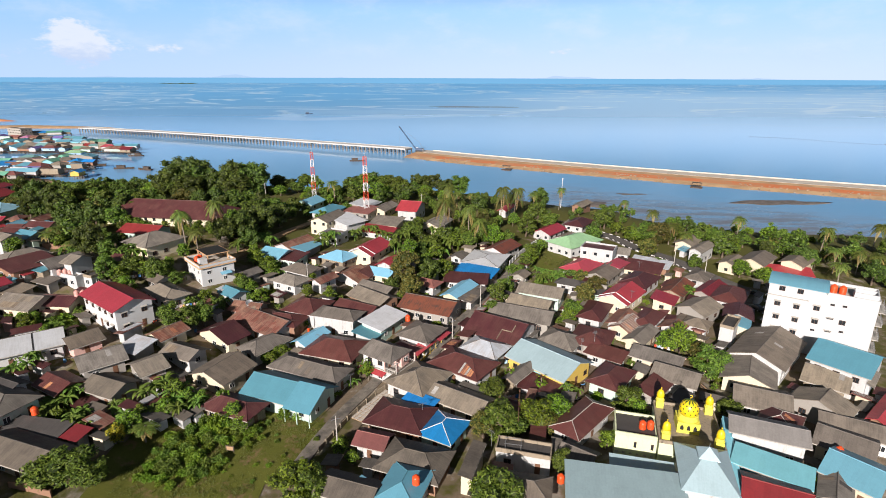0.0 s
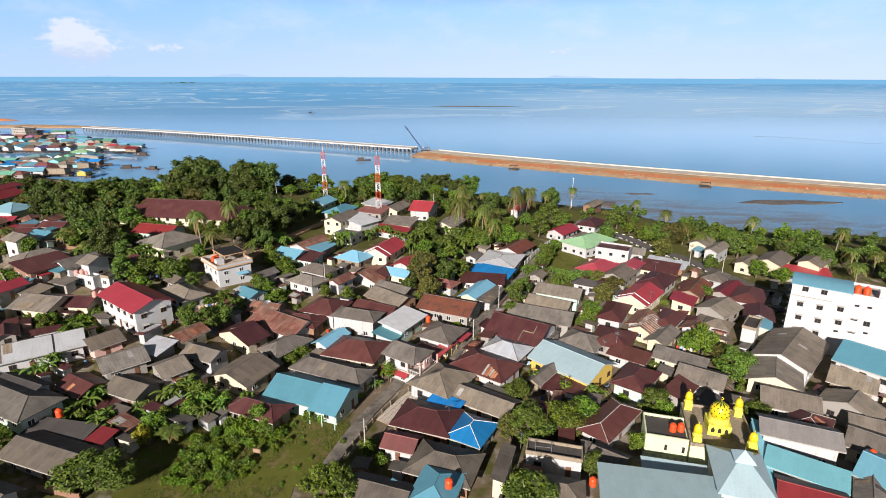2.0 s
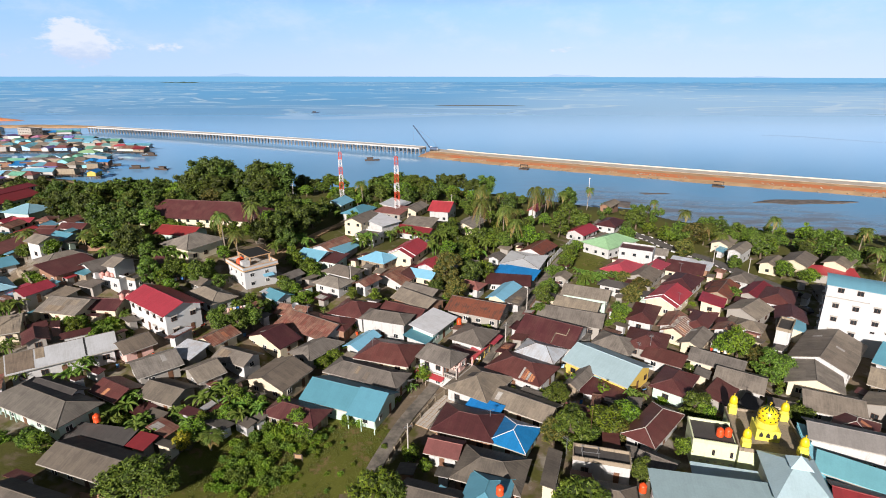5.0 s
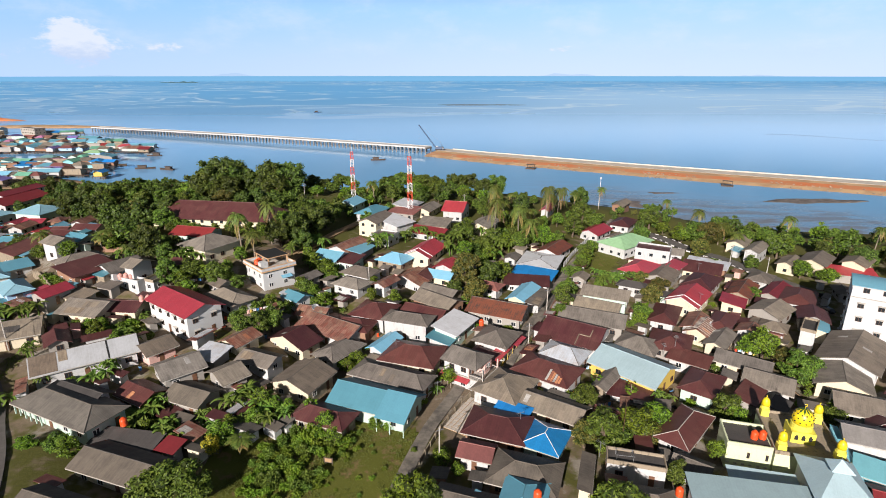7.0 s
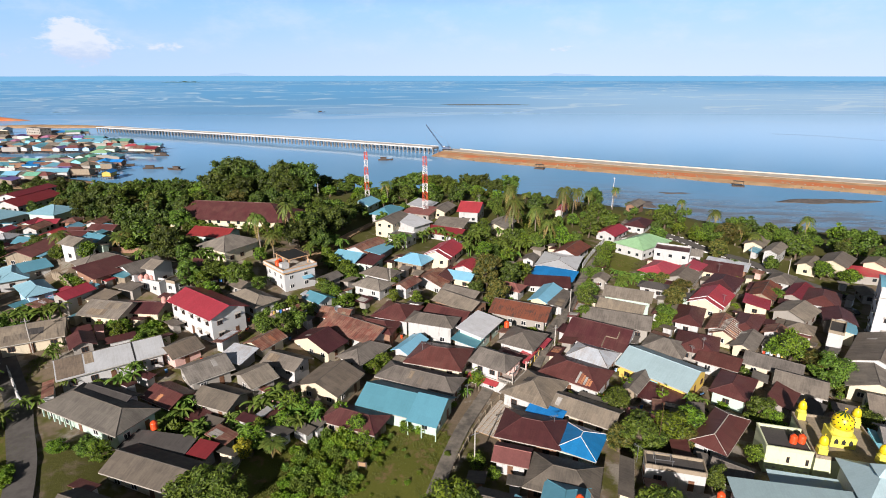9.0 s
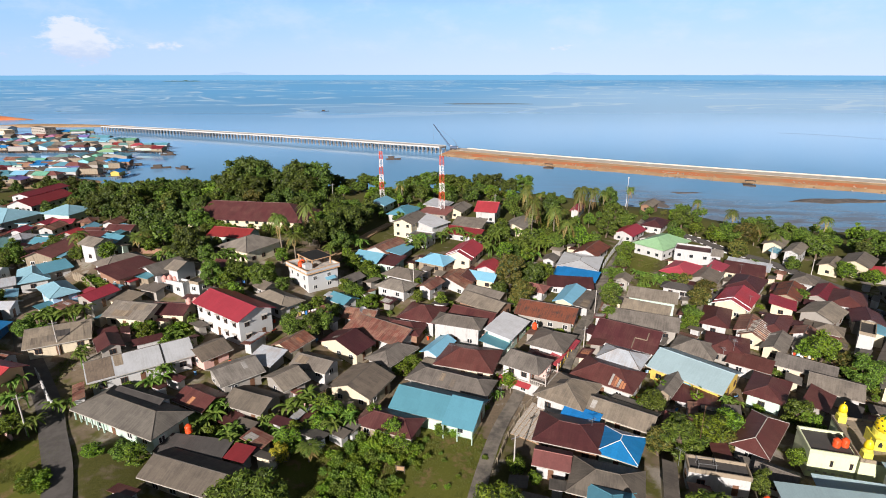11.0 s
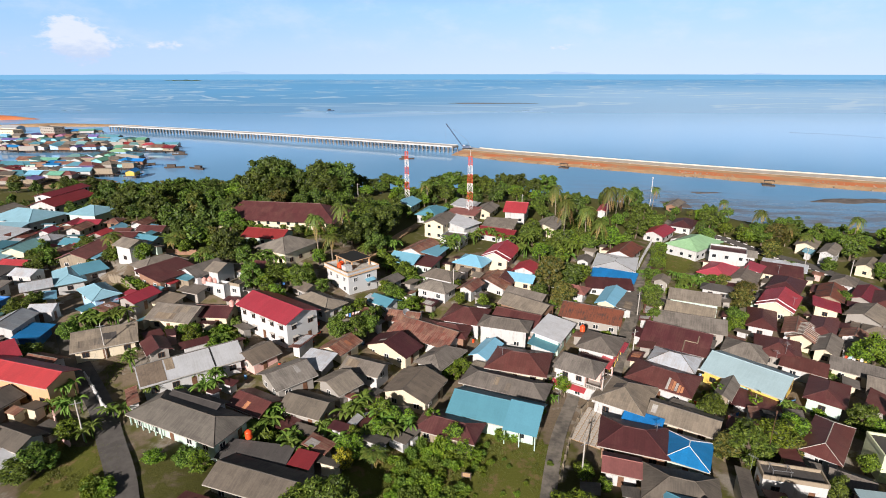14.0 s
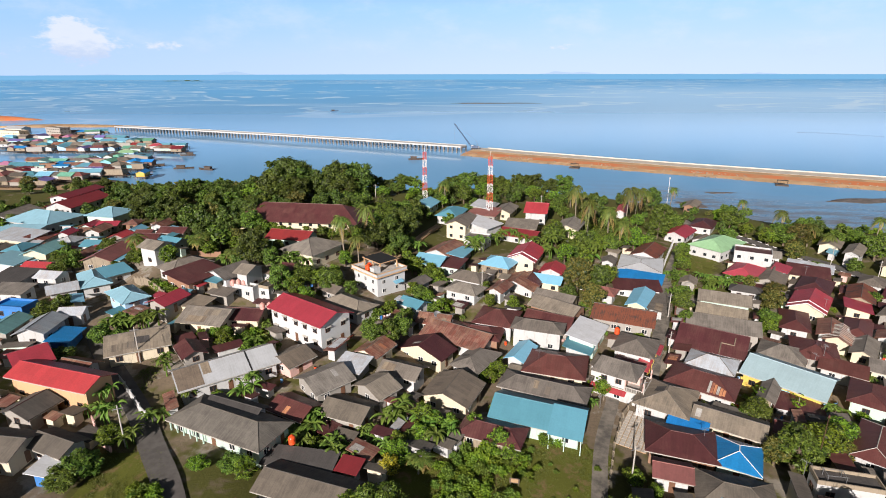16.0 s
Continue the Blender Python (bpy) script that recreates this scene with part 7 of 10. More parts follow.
plant("s", -135.2, 138.2, 2.0, 2.0)
plant("n", -125.4, 97.9, 2.1, 4.4)
plant("n", -121.5, 93.5, 2.1, 3.9)
plant("b", -119.2, 88.2, 2.4, 3.9)
plant("n", -115.9, 88.5, 2.0, 3.3)
plant("n", -125.5, 94.4, 1.6, 2.9)
plant("t", -119.3, 81.2, 3.4, 4.9)
plant("t", -120.5, 78.5, 3.0, 3.9)
plant("n", -114.9, 93.9, 2.3, 2.9)
plant("n", -112.0, 100.6, 1.9, 2.9)
plant("n", -101.7, 101.1, 2.5, 3.9)
plant("n", -101.1, 105.5, 2.1, 3.9)
plant("n", -104.8, 105.3, 1.7, 2.9)
plant("t", -96.8, 82.4, 2.5, 3.9)
plant("b", -95.2, 81.7, 2.3, 3.9)
plant("n", -118.6, 106.9, 2.1, 3.9)
plant("t", -141.2, 109.9, 3.5, 4.8)
plant("b", -102.8, 82.9, 2.0, 2.3)
plant("t", -104.2, 138.9, 3.8, 7.7)
plant("b", -97.5, 134.3, 2.9, 5.7)
plant("b", -100.5, 138.2, 2.9, 5.8)
plant("b", -106.3, 100.8, 1.4, 1.9)
plant("b", -73.0, 89.4, 1.9, 2.9)
plant("b", -54.4, 90.1, 2.5, 5.3)
plant("b", -52.7, 88.5, 2.1, 3.8)
plant("b", -59.2, 96.0, 1.5, 4.3)
plant("b", -53.8, 101.9, 1.5, 3.8)
plant("b", -52.1, 114.5, 1.9, 3.8)
plant("b", -54.2, 111.9, 1.9, 3.3)
plant("s", -43.5, 93.3, 1.5, 1.7)
plant("b", -34.0, 83.7, 1.9, 2.9)
plant("t", -119.7, 80.6, 2.6, 5.1)
plant("t", 53.5, 224.1, 5.3, 10.6)
plant("o", 68.6, 204.1, 5.3, 10.7)
plant("o", 59.6, 191.0, 4.1, 7.8)
plant("b", 59.3, 208.1, 3.5, 6.8)
plant("t", 86.3, 189.0, 5.3, 9.7)
plant("d", 105.6, 174.7, 4.8, 9.6)
plant("T", 77.9, 209.9, 3.9, 7.8)
plant("b", 56.4, 216.9, 3.4, 5.8)
plant("t", 44.2, 207.2, 3.8, 7.6)
plant("b", 18.5, 186.9, 2.2, 4.6)
plant("b", 15.5, 179.6, 2.4, 5.0)
plant("t", 12.7, 172.8, 2.6, 5.5)
plant("n", 17.7, 164.0, 2.0, 3.4)
plant("n", 21.4, 165.6, 2.0, 3.2)
plant("n", 15.3, 165.8, 2.2, 3.6)
plant("t", 25.6, 163.4, 2.6, 5.2)
plant("o", 27.9, 161.7, 2.4, 5.4)
plant("s", 25.3, 167.8, 1.4, 1.6)


def thicket(seed, n, kinds, r0, r1, poly):
    """Plants strewn over a patch of ground, clear of houses and of each other."""
    rng = random.Random(seed)
    xs, ys = [p[0] for p in poly], [p[1] for p in poly]
    made, tries = 0, 0
    while made < n and tries < n * 40:
        tries += 1
        x, y = rng.uniform(min(xs), max(xs)), rng.uniform(min(ys), max(ys))
        inside = False
        for (a, b), (c, d) in zip(poly, poly[1:] + poly[:1]):
            if (b > y) != (d > y) and x < (c - a) * (y - b) / (d - b) + a:
                inside = not inside
        r = rng.uniform(r0, r1)
        k = rng.choice(kinds)
        if not inside or ground_z(x, y) < 0.25:
            continue
        if any(math.hypot(x - a, y - b) < q + r * 0.45 for a, b, q in TAKEN):
            continue
        if any(math.hypot(x - a, y - b) < (q + r) * 0.5 for a, b, q in GROWN):
            continue
        GROWN.append((x, y, r))
        h = r * {"p": 2.6, "n": 1.6, "s": 1.1}.get(k, 2.0) * rng.uniform(0.85, 1.15)
        plant(k, round(x, 1), round(y, 1), min(r, 3.4) if k in "pn" else r, h)
        made += 1


GROWN = []
# room for the larger buildings and for the coast road
TAKEN += [(-80, 153, 9.5), (-80, 142, 6), (74, 122, 9), (28, 85, 9), (25, 73, 8), (-107, 191, 14), (-28, 109, 6), (-19, 118, 5), (-31, 94, 5), (-53, 83, 2)]
TAKEN += [(x, y, 4.5) for x, y in ((79.9, 156.3), (76.0, 162.9), (73.3, 169.9), (70.9, 178.4), (67.5, 188.1), (62.8, 195.2), (58.8, 201.7), (55.4, 211.0))]


def inside(x, y, poly):
    c = False
    for (a, b), (d, e) in zip(poly, poly[1:] + poly[:1]):
        if (b > y) != (e > y) and x < (d - a) * (y - b) / (e - b) + a:
            c = not c
    return c


def grass_patch(seed, n, poly):
    """Long grass in tufts over a patch of open ground."""
    rng = random.Random(seed)
    xs, ys = [p[0] for p in poly], [p[1] for p in poly]
    verts, faces, made = [], [], 0
    while made < n:
        x, y = rng.uniform(min(xs), max(xs)), rng.uniform(min(ys), max(ys))
        if not inside(x, y, poly) or noise.noise((x * 0.3, y * 0.3, seed)) < rng.uniform(-0.5, 0.1):
            made += 0.05
            continue
        made += 1
        z = ground_z(x, y)
        tall = rng.uniform(0.15, 0.42)
        for k in range(9):
            a = rng.uniform(0, 6.28)
            px, py = x + rng.uniform(-0.4, 0.4), y + rng.uniform(-0.4, 0.4)
            dx, dy = math.cos(a) * 0.07, math.sin(a) * 0.07
            lean = Vector((rng.uniform(-0.35, 0.35), rng.uniform(-0.35, 0.35), tall * rng.uniform(0.6, 1.2)))
            i = len(verts)
            verts += [(px - dx, py - dy, z - 0.1), (px + dx, py + dy, z - 0.1), (px + lean.x, py + lean.y, z + lean.z)]
            faces.append((i, i + 1, i + 2))
    me = bpy.data.meshes.new("grass")
    me.from_pydata(verts, [], faces)
    me.materials.append(MATS["grass_blade"])
    tagged(new("grass", me), "long rough grass on open ground", "grass", kind="stuff")


def lawn(poly, label):
    """An open patch of grass laid over the ground in a fine net."""
    xs, ys = [p[0] for p in poly], [p[1] for p in poly]
    bm = bmesh.new()
    step, pool = 1.5, {}

    def corner(i, j):
        if (i, j) not in pool:
            x, y = min(xs) + i * step, min(ys) + j * step
            pool[(i, j)] = bm.verts.new((x, y, ground_z(x, y) + 0.25 * noise.noise((x * 0.12, y * 0.12, 0)) + 0.10))
        return pool[(i, j)]
    for i in range(int((max(xs) - min(xs)) / step) + 1):
        for j in range(int((max(ys) - min(ys)) / step) + 1):
            if inside(min(xs) + (i + 0.5) * step, min(ys) + (j + 0.5) * step, poly):
                bm.faces.new((corner(i, j), corner(i + 1, j), corner(i + 1, j + 1), corner(i, j + 1)))
    smooth(bm)
    tagged(mesh_ob("lawn", bm, "lawn"), label, "lawn", kind="structure")

# thickets
thicket(41, 64, "DfTfDof", 2.8, 4.6, [(-285.0, 298.0), (-245.0, 304.0), (-154.7, 257.8), (-91.5, 236.7), (-81.5, 204.2), (-102.7, 185.0), (-129.7, 186.4), (-115.6, 156.1), (-133.7, 163.6), (-177.3, 197.2)])
thicket(42, 22, "TDTDbp", 2.6, 4.4, [(-91.5, 242.7), (6.4, 258.0), (33.3, 256.3), (35.7, 228.8), (0.1, 204.1), (-11.4, 208.8), (-35.2, 240.0), (-69.4, 235.1)])
thicket(43, 24, "tdbn", 2.6, 4.5, [(-34.3, 193.2), (-1.8, 211.8), (10.5, 191.4), (-5.7, 185.6), (-17.4, 153.4), (-22.0, 151.4)])
thicket(44, 46, "TfDffp", 2.4, 4.2, [(59.2, 226.3), (86.4, 227.5), (105.3, 212.1), (127.7, 203.4), (166.3, 195.0), (134.5, 150.8), (121.1, 159.4), (112.8, 174.7), (93.2, 192.0), (66.7, 204.8)])
thicket(45, 56, "DfDfT", 3.0, 5.0, [(-244.5, 284.6), (-190.0, 276.9), (-143.3, 247.4), (-113.7, 189.7), (-126.2, 177.0), (-169.2, 197.2), (-192.7, 219.7)])
thicket(46, 70, "s", 0.75, 1.45, [(-66.0, 81.6), (-64.8, 90.4), (-59.4, 93.6), (-50.6, 91.9), (-49.0, 87.9), (-52.0, 82.1), (-53.8, 77.6), (-58.6, 74.0), (-66.3, 75.5)])
grass_patch(5, 3000, [(-66.4, 91.8), (-53.2, 93.9), (-39.9, 93.2), (-35.7, 87.9), (-40.7, 78.9), (-47.9, 72.5), (-68.4, 71.8), (-69.4, 83.6)])
thicket(64, 14, "s", 0.4, 0.9, [(-53.0, 93.0), (-40.0, 92.0), (-37.5, 88.0), (-42.0, 79.0), (-49.0, 73.5), (-53.0, 78.0), (-49.5, 88.0)])
thicket(47, 22, "fTfD", 2.2, 3.6, [(-239.8, 192.6), (-257.5, 265.1), (-197.4, 208.1), (-195.6, 187.9), (-203.5, 163.1)])
thicket(48, 9, "s", 0.8, 1.5, [(-112.7, 78.1), (-107.7, 79.0), (-104.6, 74.9), (-109.7, 75.1)])
thicket(49, 14, "bntb", 1.8, 3.2, [(-87.4, 176.8), (-76.0, 182.6), (-59.6, 144.7), (-72.2, 143.4), (-80.3, 163.0)])
thicket(50, 18, "bnt", 1.8, 3.0, [(-171.7, 195.2), (-103.3, 152.4), (-99.4, 144.5), (-120.1, 146.9)])
thicket(51, 14, "bns", 1.5, 2.4, [(-118.6, 119.9), (-104.6, 126.4), (-99.1, 116.1), (-109.2, 113.4)])
thicket(53, 24, "nbsn", 1.4, 2.6, [(-99.5, 93.9), (-86.1, 97.5), (-72.8, 91.8), (-66.0, 98.4), (-53.7, 90.0), (-64.3, 86.2), (-79.1, 85.9)])
grass_patch(6, 900, [(-119.1, 86.5), (-110.3, 87.2), (-104.9, 76.8), (-116.8, 76.8)])
grass_patch(7, 400, [(-131.3, 119.4), (-122.1, 122.8), (-120.0, 110.7), (-120.5, 100.4)])
grass_patch(8, 300, [(20.7, 192.1), (33.2, 196.8), (27.1, 178.5), (18.7, 175.5)])
lawn([(-67.7, 92.5), (-53.6, 95.2), (-39.9, 93.2), (-35.7, 88.8), (-40.7, 78.9), (-47.0, 70.1), (-71.8, 69.2), (-73.1, 83.3)], "sunlit rough grass in an open lot")
lawn([(-120.0, 86.4), (-110.8, 87.3), (-105.2, 76.9), (-103.8, 72.7), (-118.0, 72.7)], "small round green beside the lane")
lawn([(24.5, 195.4), (32.0, 191.0), (21.2, 170.7), (16.0, 175.2)], "bright green lawn between houses")
lawn([(-155.0, 149.9), (-130.5, 134.1), (-128.3, 129.5), (-137.4, 130.1)], "grassy slope below houses")
lawn([(-116.3, 123.4), (-104.6, 126.1), (-102.2, 122.0), (-110.9, 115.6)], "grassy bank behind the long white house")
thicket(54, 20, "fTfb", 1.8, 3.0, [(-87.3, 167.3), (-76.4, 191.6), (-71.4, 243.9), (-36.2, 247.1), (6.4, 255.9), (34.9, 237.0), (30.5, 205.3), (9.6, 191.5), (-32.4, 195.3), (-61.2, 194.1), (-71.3, 167.6)])
thicket(55, 46, "ffsf", 1.5, 2.8, [(40.0, 262.0), (66.0, 272.0), (95.7, 243.0), (128.0, 226.0), (172.0, 216.0), (166.0, 196.0), (107.2, 212.0), (82.9, 200.0), (56.5, 214.0), (38.4, 230.0)])
thicket(56, 18, "btsn", 1.4, 2.6, [(-100.2, 149.1), (-71.0, 172.6), (-61.6, 139.6), (-79.4, 127.6), (-96.1, 137.9)])
thicket(57, 22, "TfDfp", 2.2, 3.6, [(-266.6, 213.3), (-300.0, 298.0), (-262.9, 292.0), (-222.9, 270.9), (-199.1, 222.6), (-219.1, 218.3), (-218.3, 185.7)])
thicket(61, 150, "f", 1.7, 2.7, [(-290.0, 292.0), (-245.0, 292.0), (-190.0, 274.0), (-143.0, 252.0), (-112.0, 240.0), (-108.0, 318.0), (-150.0, 338.0), (-205.0, 354.0), (-250.0, 325.0)])
thicket(62, 46, "ffffs", 2.0, 3.6, [(-104.0, 262.0), (-104.0, 228.0), (-72.0, 222.0), (-40.0, 228.0), (0.0, 224.0), (8.0, 256.0), (-40.0, 262.0)])
thicket(58, 24, "btn", 1.6, 3.0, [(-191.7, 184.0), (-152.7, 170.2), (-137.6, 152.2), (-151.8, 153.6), (-169.3, 157.3)])
thicket(59, 16, "bTb", 1.4, 2.4, [(-133.1, 185.8), (-111.8, 180.1), (-88.4, 175.9), (-87.9, 171.7), (-130.4, 178.9)])
thicket(60, 100, "sssnsb", 0.7, 1.7, [(-75.2, 152.3), (6.7, 171.6), (76.0, 161.0), (55.8, 98.6), (21.1, 98.6), (-25.0, 100.3), (-35.5, 94.5)])


def build_woods():
    """The far trees of the shore belt, too many to tell apart."""
    rng = random.Random(63)
    verts, faces, kinds = [], [], []
    shapes = []
    for ob in PROTO["f"]:
        me = ob.data
        shapes.append((np.array([v.co[:] for v in me.vertices]), [tuple(f.vertices) for f in me.polygons], [f.material_index for f in me.polygons]))
        bpy.data.objects.remove(ob)
    for k, m in WOODS:
        co, fs, mi = shapes[k]
        a = np.array(m)
        base = len(verts)
        verts += [tuple(v) for v in co @ a[:3, :3].T + a[:3, 3]]
        faces += [tuple(base + q for q in f) for f in fs]
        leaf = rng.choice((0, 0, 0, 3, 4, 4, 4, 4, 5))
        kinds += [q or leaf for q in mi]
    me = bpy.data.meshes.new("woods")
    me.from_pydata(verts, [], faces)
    for name in ("leaf", "leaf_inner_shade", "trunk", "leaf_bright", "leaf_dark", "leaf_brown"):
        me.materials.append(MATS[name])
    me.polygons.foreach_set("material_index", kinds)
    tagged(mesh_data_ob("woods", me, "leaf"), "dense belt of green leafy trees along the shore", "woods", kind="stuff")


build_woods()

# ---- the tall white block ----


def bm_box(*a):
    bm = bmesh.new()
    box(bm, *a)
    return bm


def white_block():
    root = empty("apartment_block", pose(63.2, 124.6, 3.2, 0, 0, -35))
    tagged(root, "plain white five-storey block with small dark hooded windows", "apartment block")
    L, D, H = 21.2, 9.0, 16.0
    part("wall", bm_box(0, L, 0, D, -1.0, H), "wall_clean_white", root)
    part("ledge", bm_box(-0.1, 8.4, -0.28, 0.0, 13.7, 13.84), "concrete", root)
    for x0, x1, y0, y1 in ((11.6, L, -0.1, 0.15), (0, L, D - 0.15, D + 0.1), (-0.1, 0.1, 0.15, D - 0.15), (L - 0.1, L + 0.1, 0.15, D - 0.15)):
        part("parapet", bm_box(x0, x1, y0, y1, H - 0.1, H + 0.7), "wall_clean_white", root)
    part("roof_slab", bm_box(0.15, L - 0.15, 0.15, D - 0.15, H, H + 0.06), "concrete", root)
    for x, z in ((2.3, 11.2), (6.2, 11.2), (10.1, 11.8), (2.5, 7.8), (6.4, 7.9), (10.3, 8.5), (2.5, 4.5), (6.5, 4.7)):
        add_window(root, pose(x, -0.02, z), True, True)
    for x, z in ((2.7, 15.1), (6.4, 15.1), (15.4, 9.5)):
        add_window(root, pose(x, -0.02, z), True)
    for x, z in ((12.9, 13.7), (15.2, 13.8), (10.2, 6.6), (15.6, 7.6)):
        add_window(root, pose(x, -0.02, z) @ Matrix.Diagonal((0.7, 1, 0.4, 1)), True)
    for x, z in ((13.0, 10.0), (13.1, 6.8)):
        add_window(root, pose(x, -0.02, z + 0.3) @ Matrix.Diagonal((1, 1, 0.35, 1)), True, True)
    for z in (1.3, 4.7, 8.0, 11.4):
        for y in (2.2, 6.6):
            add_window(root, pose(-0.02, y, z, 0, 0, -90), True, True)
            add_window(root, pose(L + 0.02, y, z, 0, 0, 90), True, True)
    # the top floor under its bowed blue roof
    part("upper_wall", bm_box(0.0, 11.5, 0.0, D, H, H + 0.7), "wall_clean_white", root)
    faces, n = [], 8
    arc = [(-0.4 + (D + 0.8) * i / n, H + 0.55 + 0.95 * math.sin(math.pi * (0.06 + 0.88 * i / n))) for i in range(n + 1)]
    for (ya, za), (yb, zb) in zip(arc, arc[1:]):
        faces.append([(-0.3, ya, za), (11.8, ya, za), (11.8, yb, zb), (-0.3, yb, zb)])
    part("upper_roof", quad_roof(faces), "roof_skyblue", root, "bowed light blue metal roof")
    # an open walled box on the roof
    for x0, x1, y0, y1 in ((16.4, 20.9, 0.4, 0.6), (16.4, 20.9, 3.6, 3.8), (16.4, 16.6, 0.6, 3.6), (20.7, 20.9, 0.6, 3.6)):
        part("box_wall", bm_box(x0, x1, y0, y1, H + 0.06, H + 1.7), "wall_clean_white", root)
    # balconies on the end wall
    for z in (3.7, 7.0, 10.4, 13.6):
        bal = part("balcony", bm_box(L, L + 1.4, 1.0, D - 1.0, z, z + 0.18), "concrete", root)
        bm = bmesh.new()
        for y in np.arange(1.05, D - 1.0, 0.9):
            box(bm, L + 1.32, L + 1.38, y, y + 0.06, z + 0.18, z + 1.1)
        box(bm, L + 1.3, L + 1.4, 1.0, D - 1.0, z + 1.1, z + 1.16)
        part("railing", bm, "steel_grey", bal)
    m = root.matrix_basis
    for x, y in ((12.6, 2.6), (14.3, 2.6)):
        p = m @ Vector((x, y, H + 0.06))
        tank(p.x, p.y, p.z, 1.25)
    TAKEN.append((74.5, 122.2, 9))


white_block()


def terrace_house():
    """A white house with a roof terrace, orange trim and a black canopy."""
    root = empty("terrace_house", pose(-80.5, 140.9, 12.0, 0, 0, 43.2) @ Matrix.Scale(0.92, 4))
    tagged(root, "white two-storey house with orange-trimmed roof terrace", "house", "village houses")
    W, D, H = 9.8, 11.0, 5.6
    part("wall", bm_box(0, W, 0, D, -2.0, H), "wall_clean_white", root)
    part("terrace_slab", bm_box(-0.6, W + 0.6, -0.6, D + 0.6, H, H + 0.3), "wall_orange", root, "orange-painted slab edge")
    part("terrace_floor", bm_box(-0.5, W + 0.5, -0.5, D + 0.5, H + 0.35, H + 0.40), "concrete", root)
    for x0, x1, y0, y1 in ((-0.5, W + 0.5, -0.5, -0.3), (-0.5, W + 0.5, D + 0.3, D + 0.5), (-0.5, -0.3, -0.3, D + 0.3), (W + 0.3, W + 0.5, -0.3, D + 0.3)):
        par = part("parapet", bm_box(x0, x1, y0, y1, H + 0.4, H + 1.15), "wall_white", root)
        part("coping", bm_box(x0 - 0.06, x1 + 0.06, y0 - 0.06, y1 + 0.06, H + 1.15, H + 1.27), "wall_orange", par)
    part("stair_head", bm_box(0.8, 3.0, 2.4, 4.4, H + 0.4, H + 2.0), "wall_white", root)
    for x in (3.4, W - 0.4):
        for y in (3.0, D * 0.5 + 1.0, D - 0.4):
            part("column", bm_box(x - 0.15, x + 0.15, y - 0.15, y + 0.15, H + 0.4, H + 2.7), "wall_orange", root)
    part("canopy", bm_box(3.0, W + 0.2, 2.6, D + 0.2, H + 2.7, H + 2.84), "wall_orange", root)
    part("canopy_roof", bm_box(3.25, W - 0.05, 2.85, D - 0.05, H + 2.84, H + 2.90), "black_paint", root, "flat black canopy roof")
    for z in (0.8, 3.5):
        for y in (2.0, 5.5, 8.8):
            add_window(root, pose(-0.02, y, z, 0, 0, -90) @ Matrix.Diagonal((0.8, 1, 1.1, 1)), False)
        for x in (2.2, 6.8):
            add_window(root, pose(x, -0.02, z), False)
    part("awning", quad_roof([[(5.4, -1.3, 2.9), (8.6, -1.3, 2.9), (8.6, 0, 3.4), (5.4, 0, 3.4)]], 0.06), "roof_skyblue", root)
    m = root.matrix_basis
    for x, y in ((1.2, 6.0), (2.4, 6.8)):
        p = m @ Vector((x, y, H + 0.4))
        tank(p.x, p.y, p.z, 1.1)
    TAKEN.append((-79, 148, 6))


terrace_house()

# ---- the mosque with its yellow domes ----


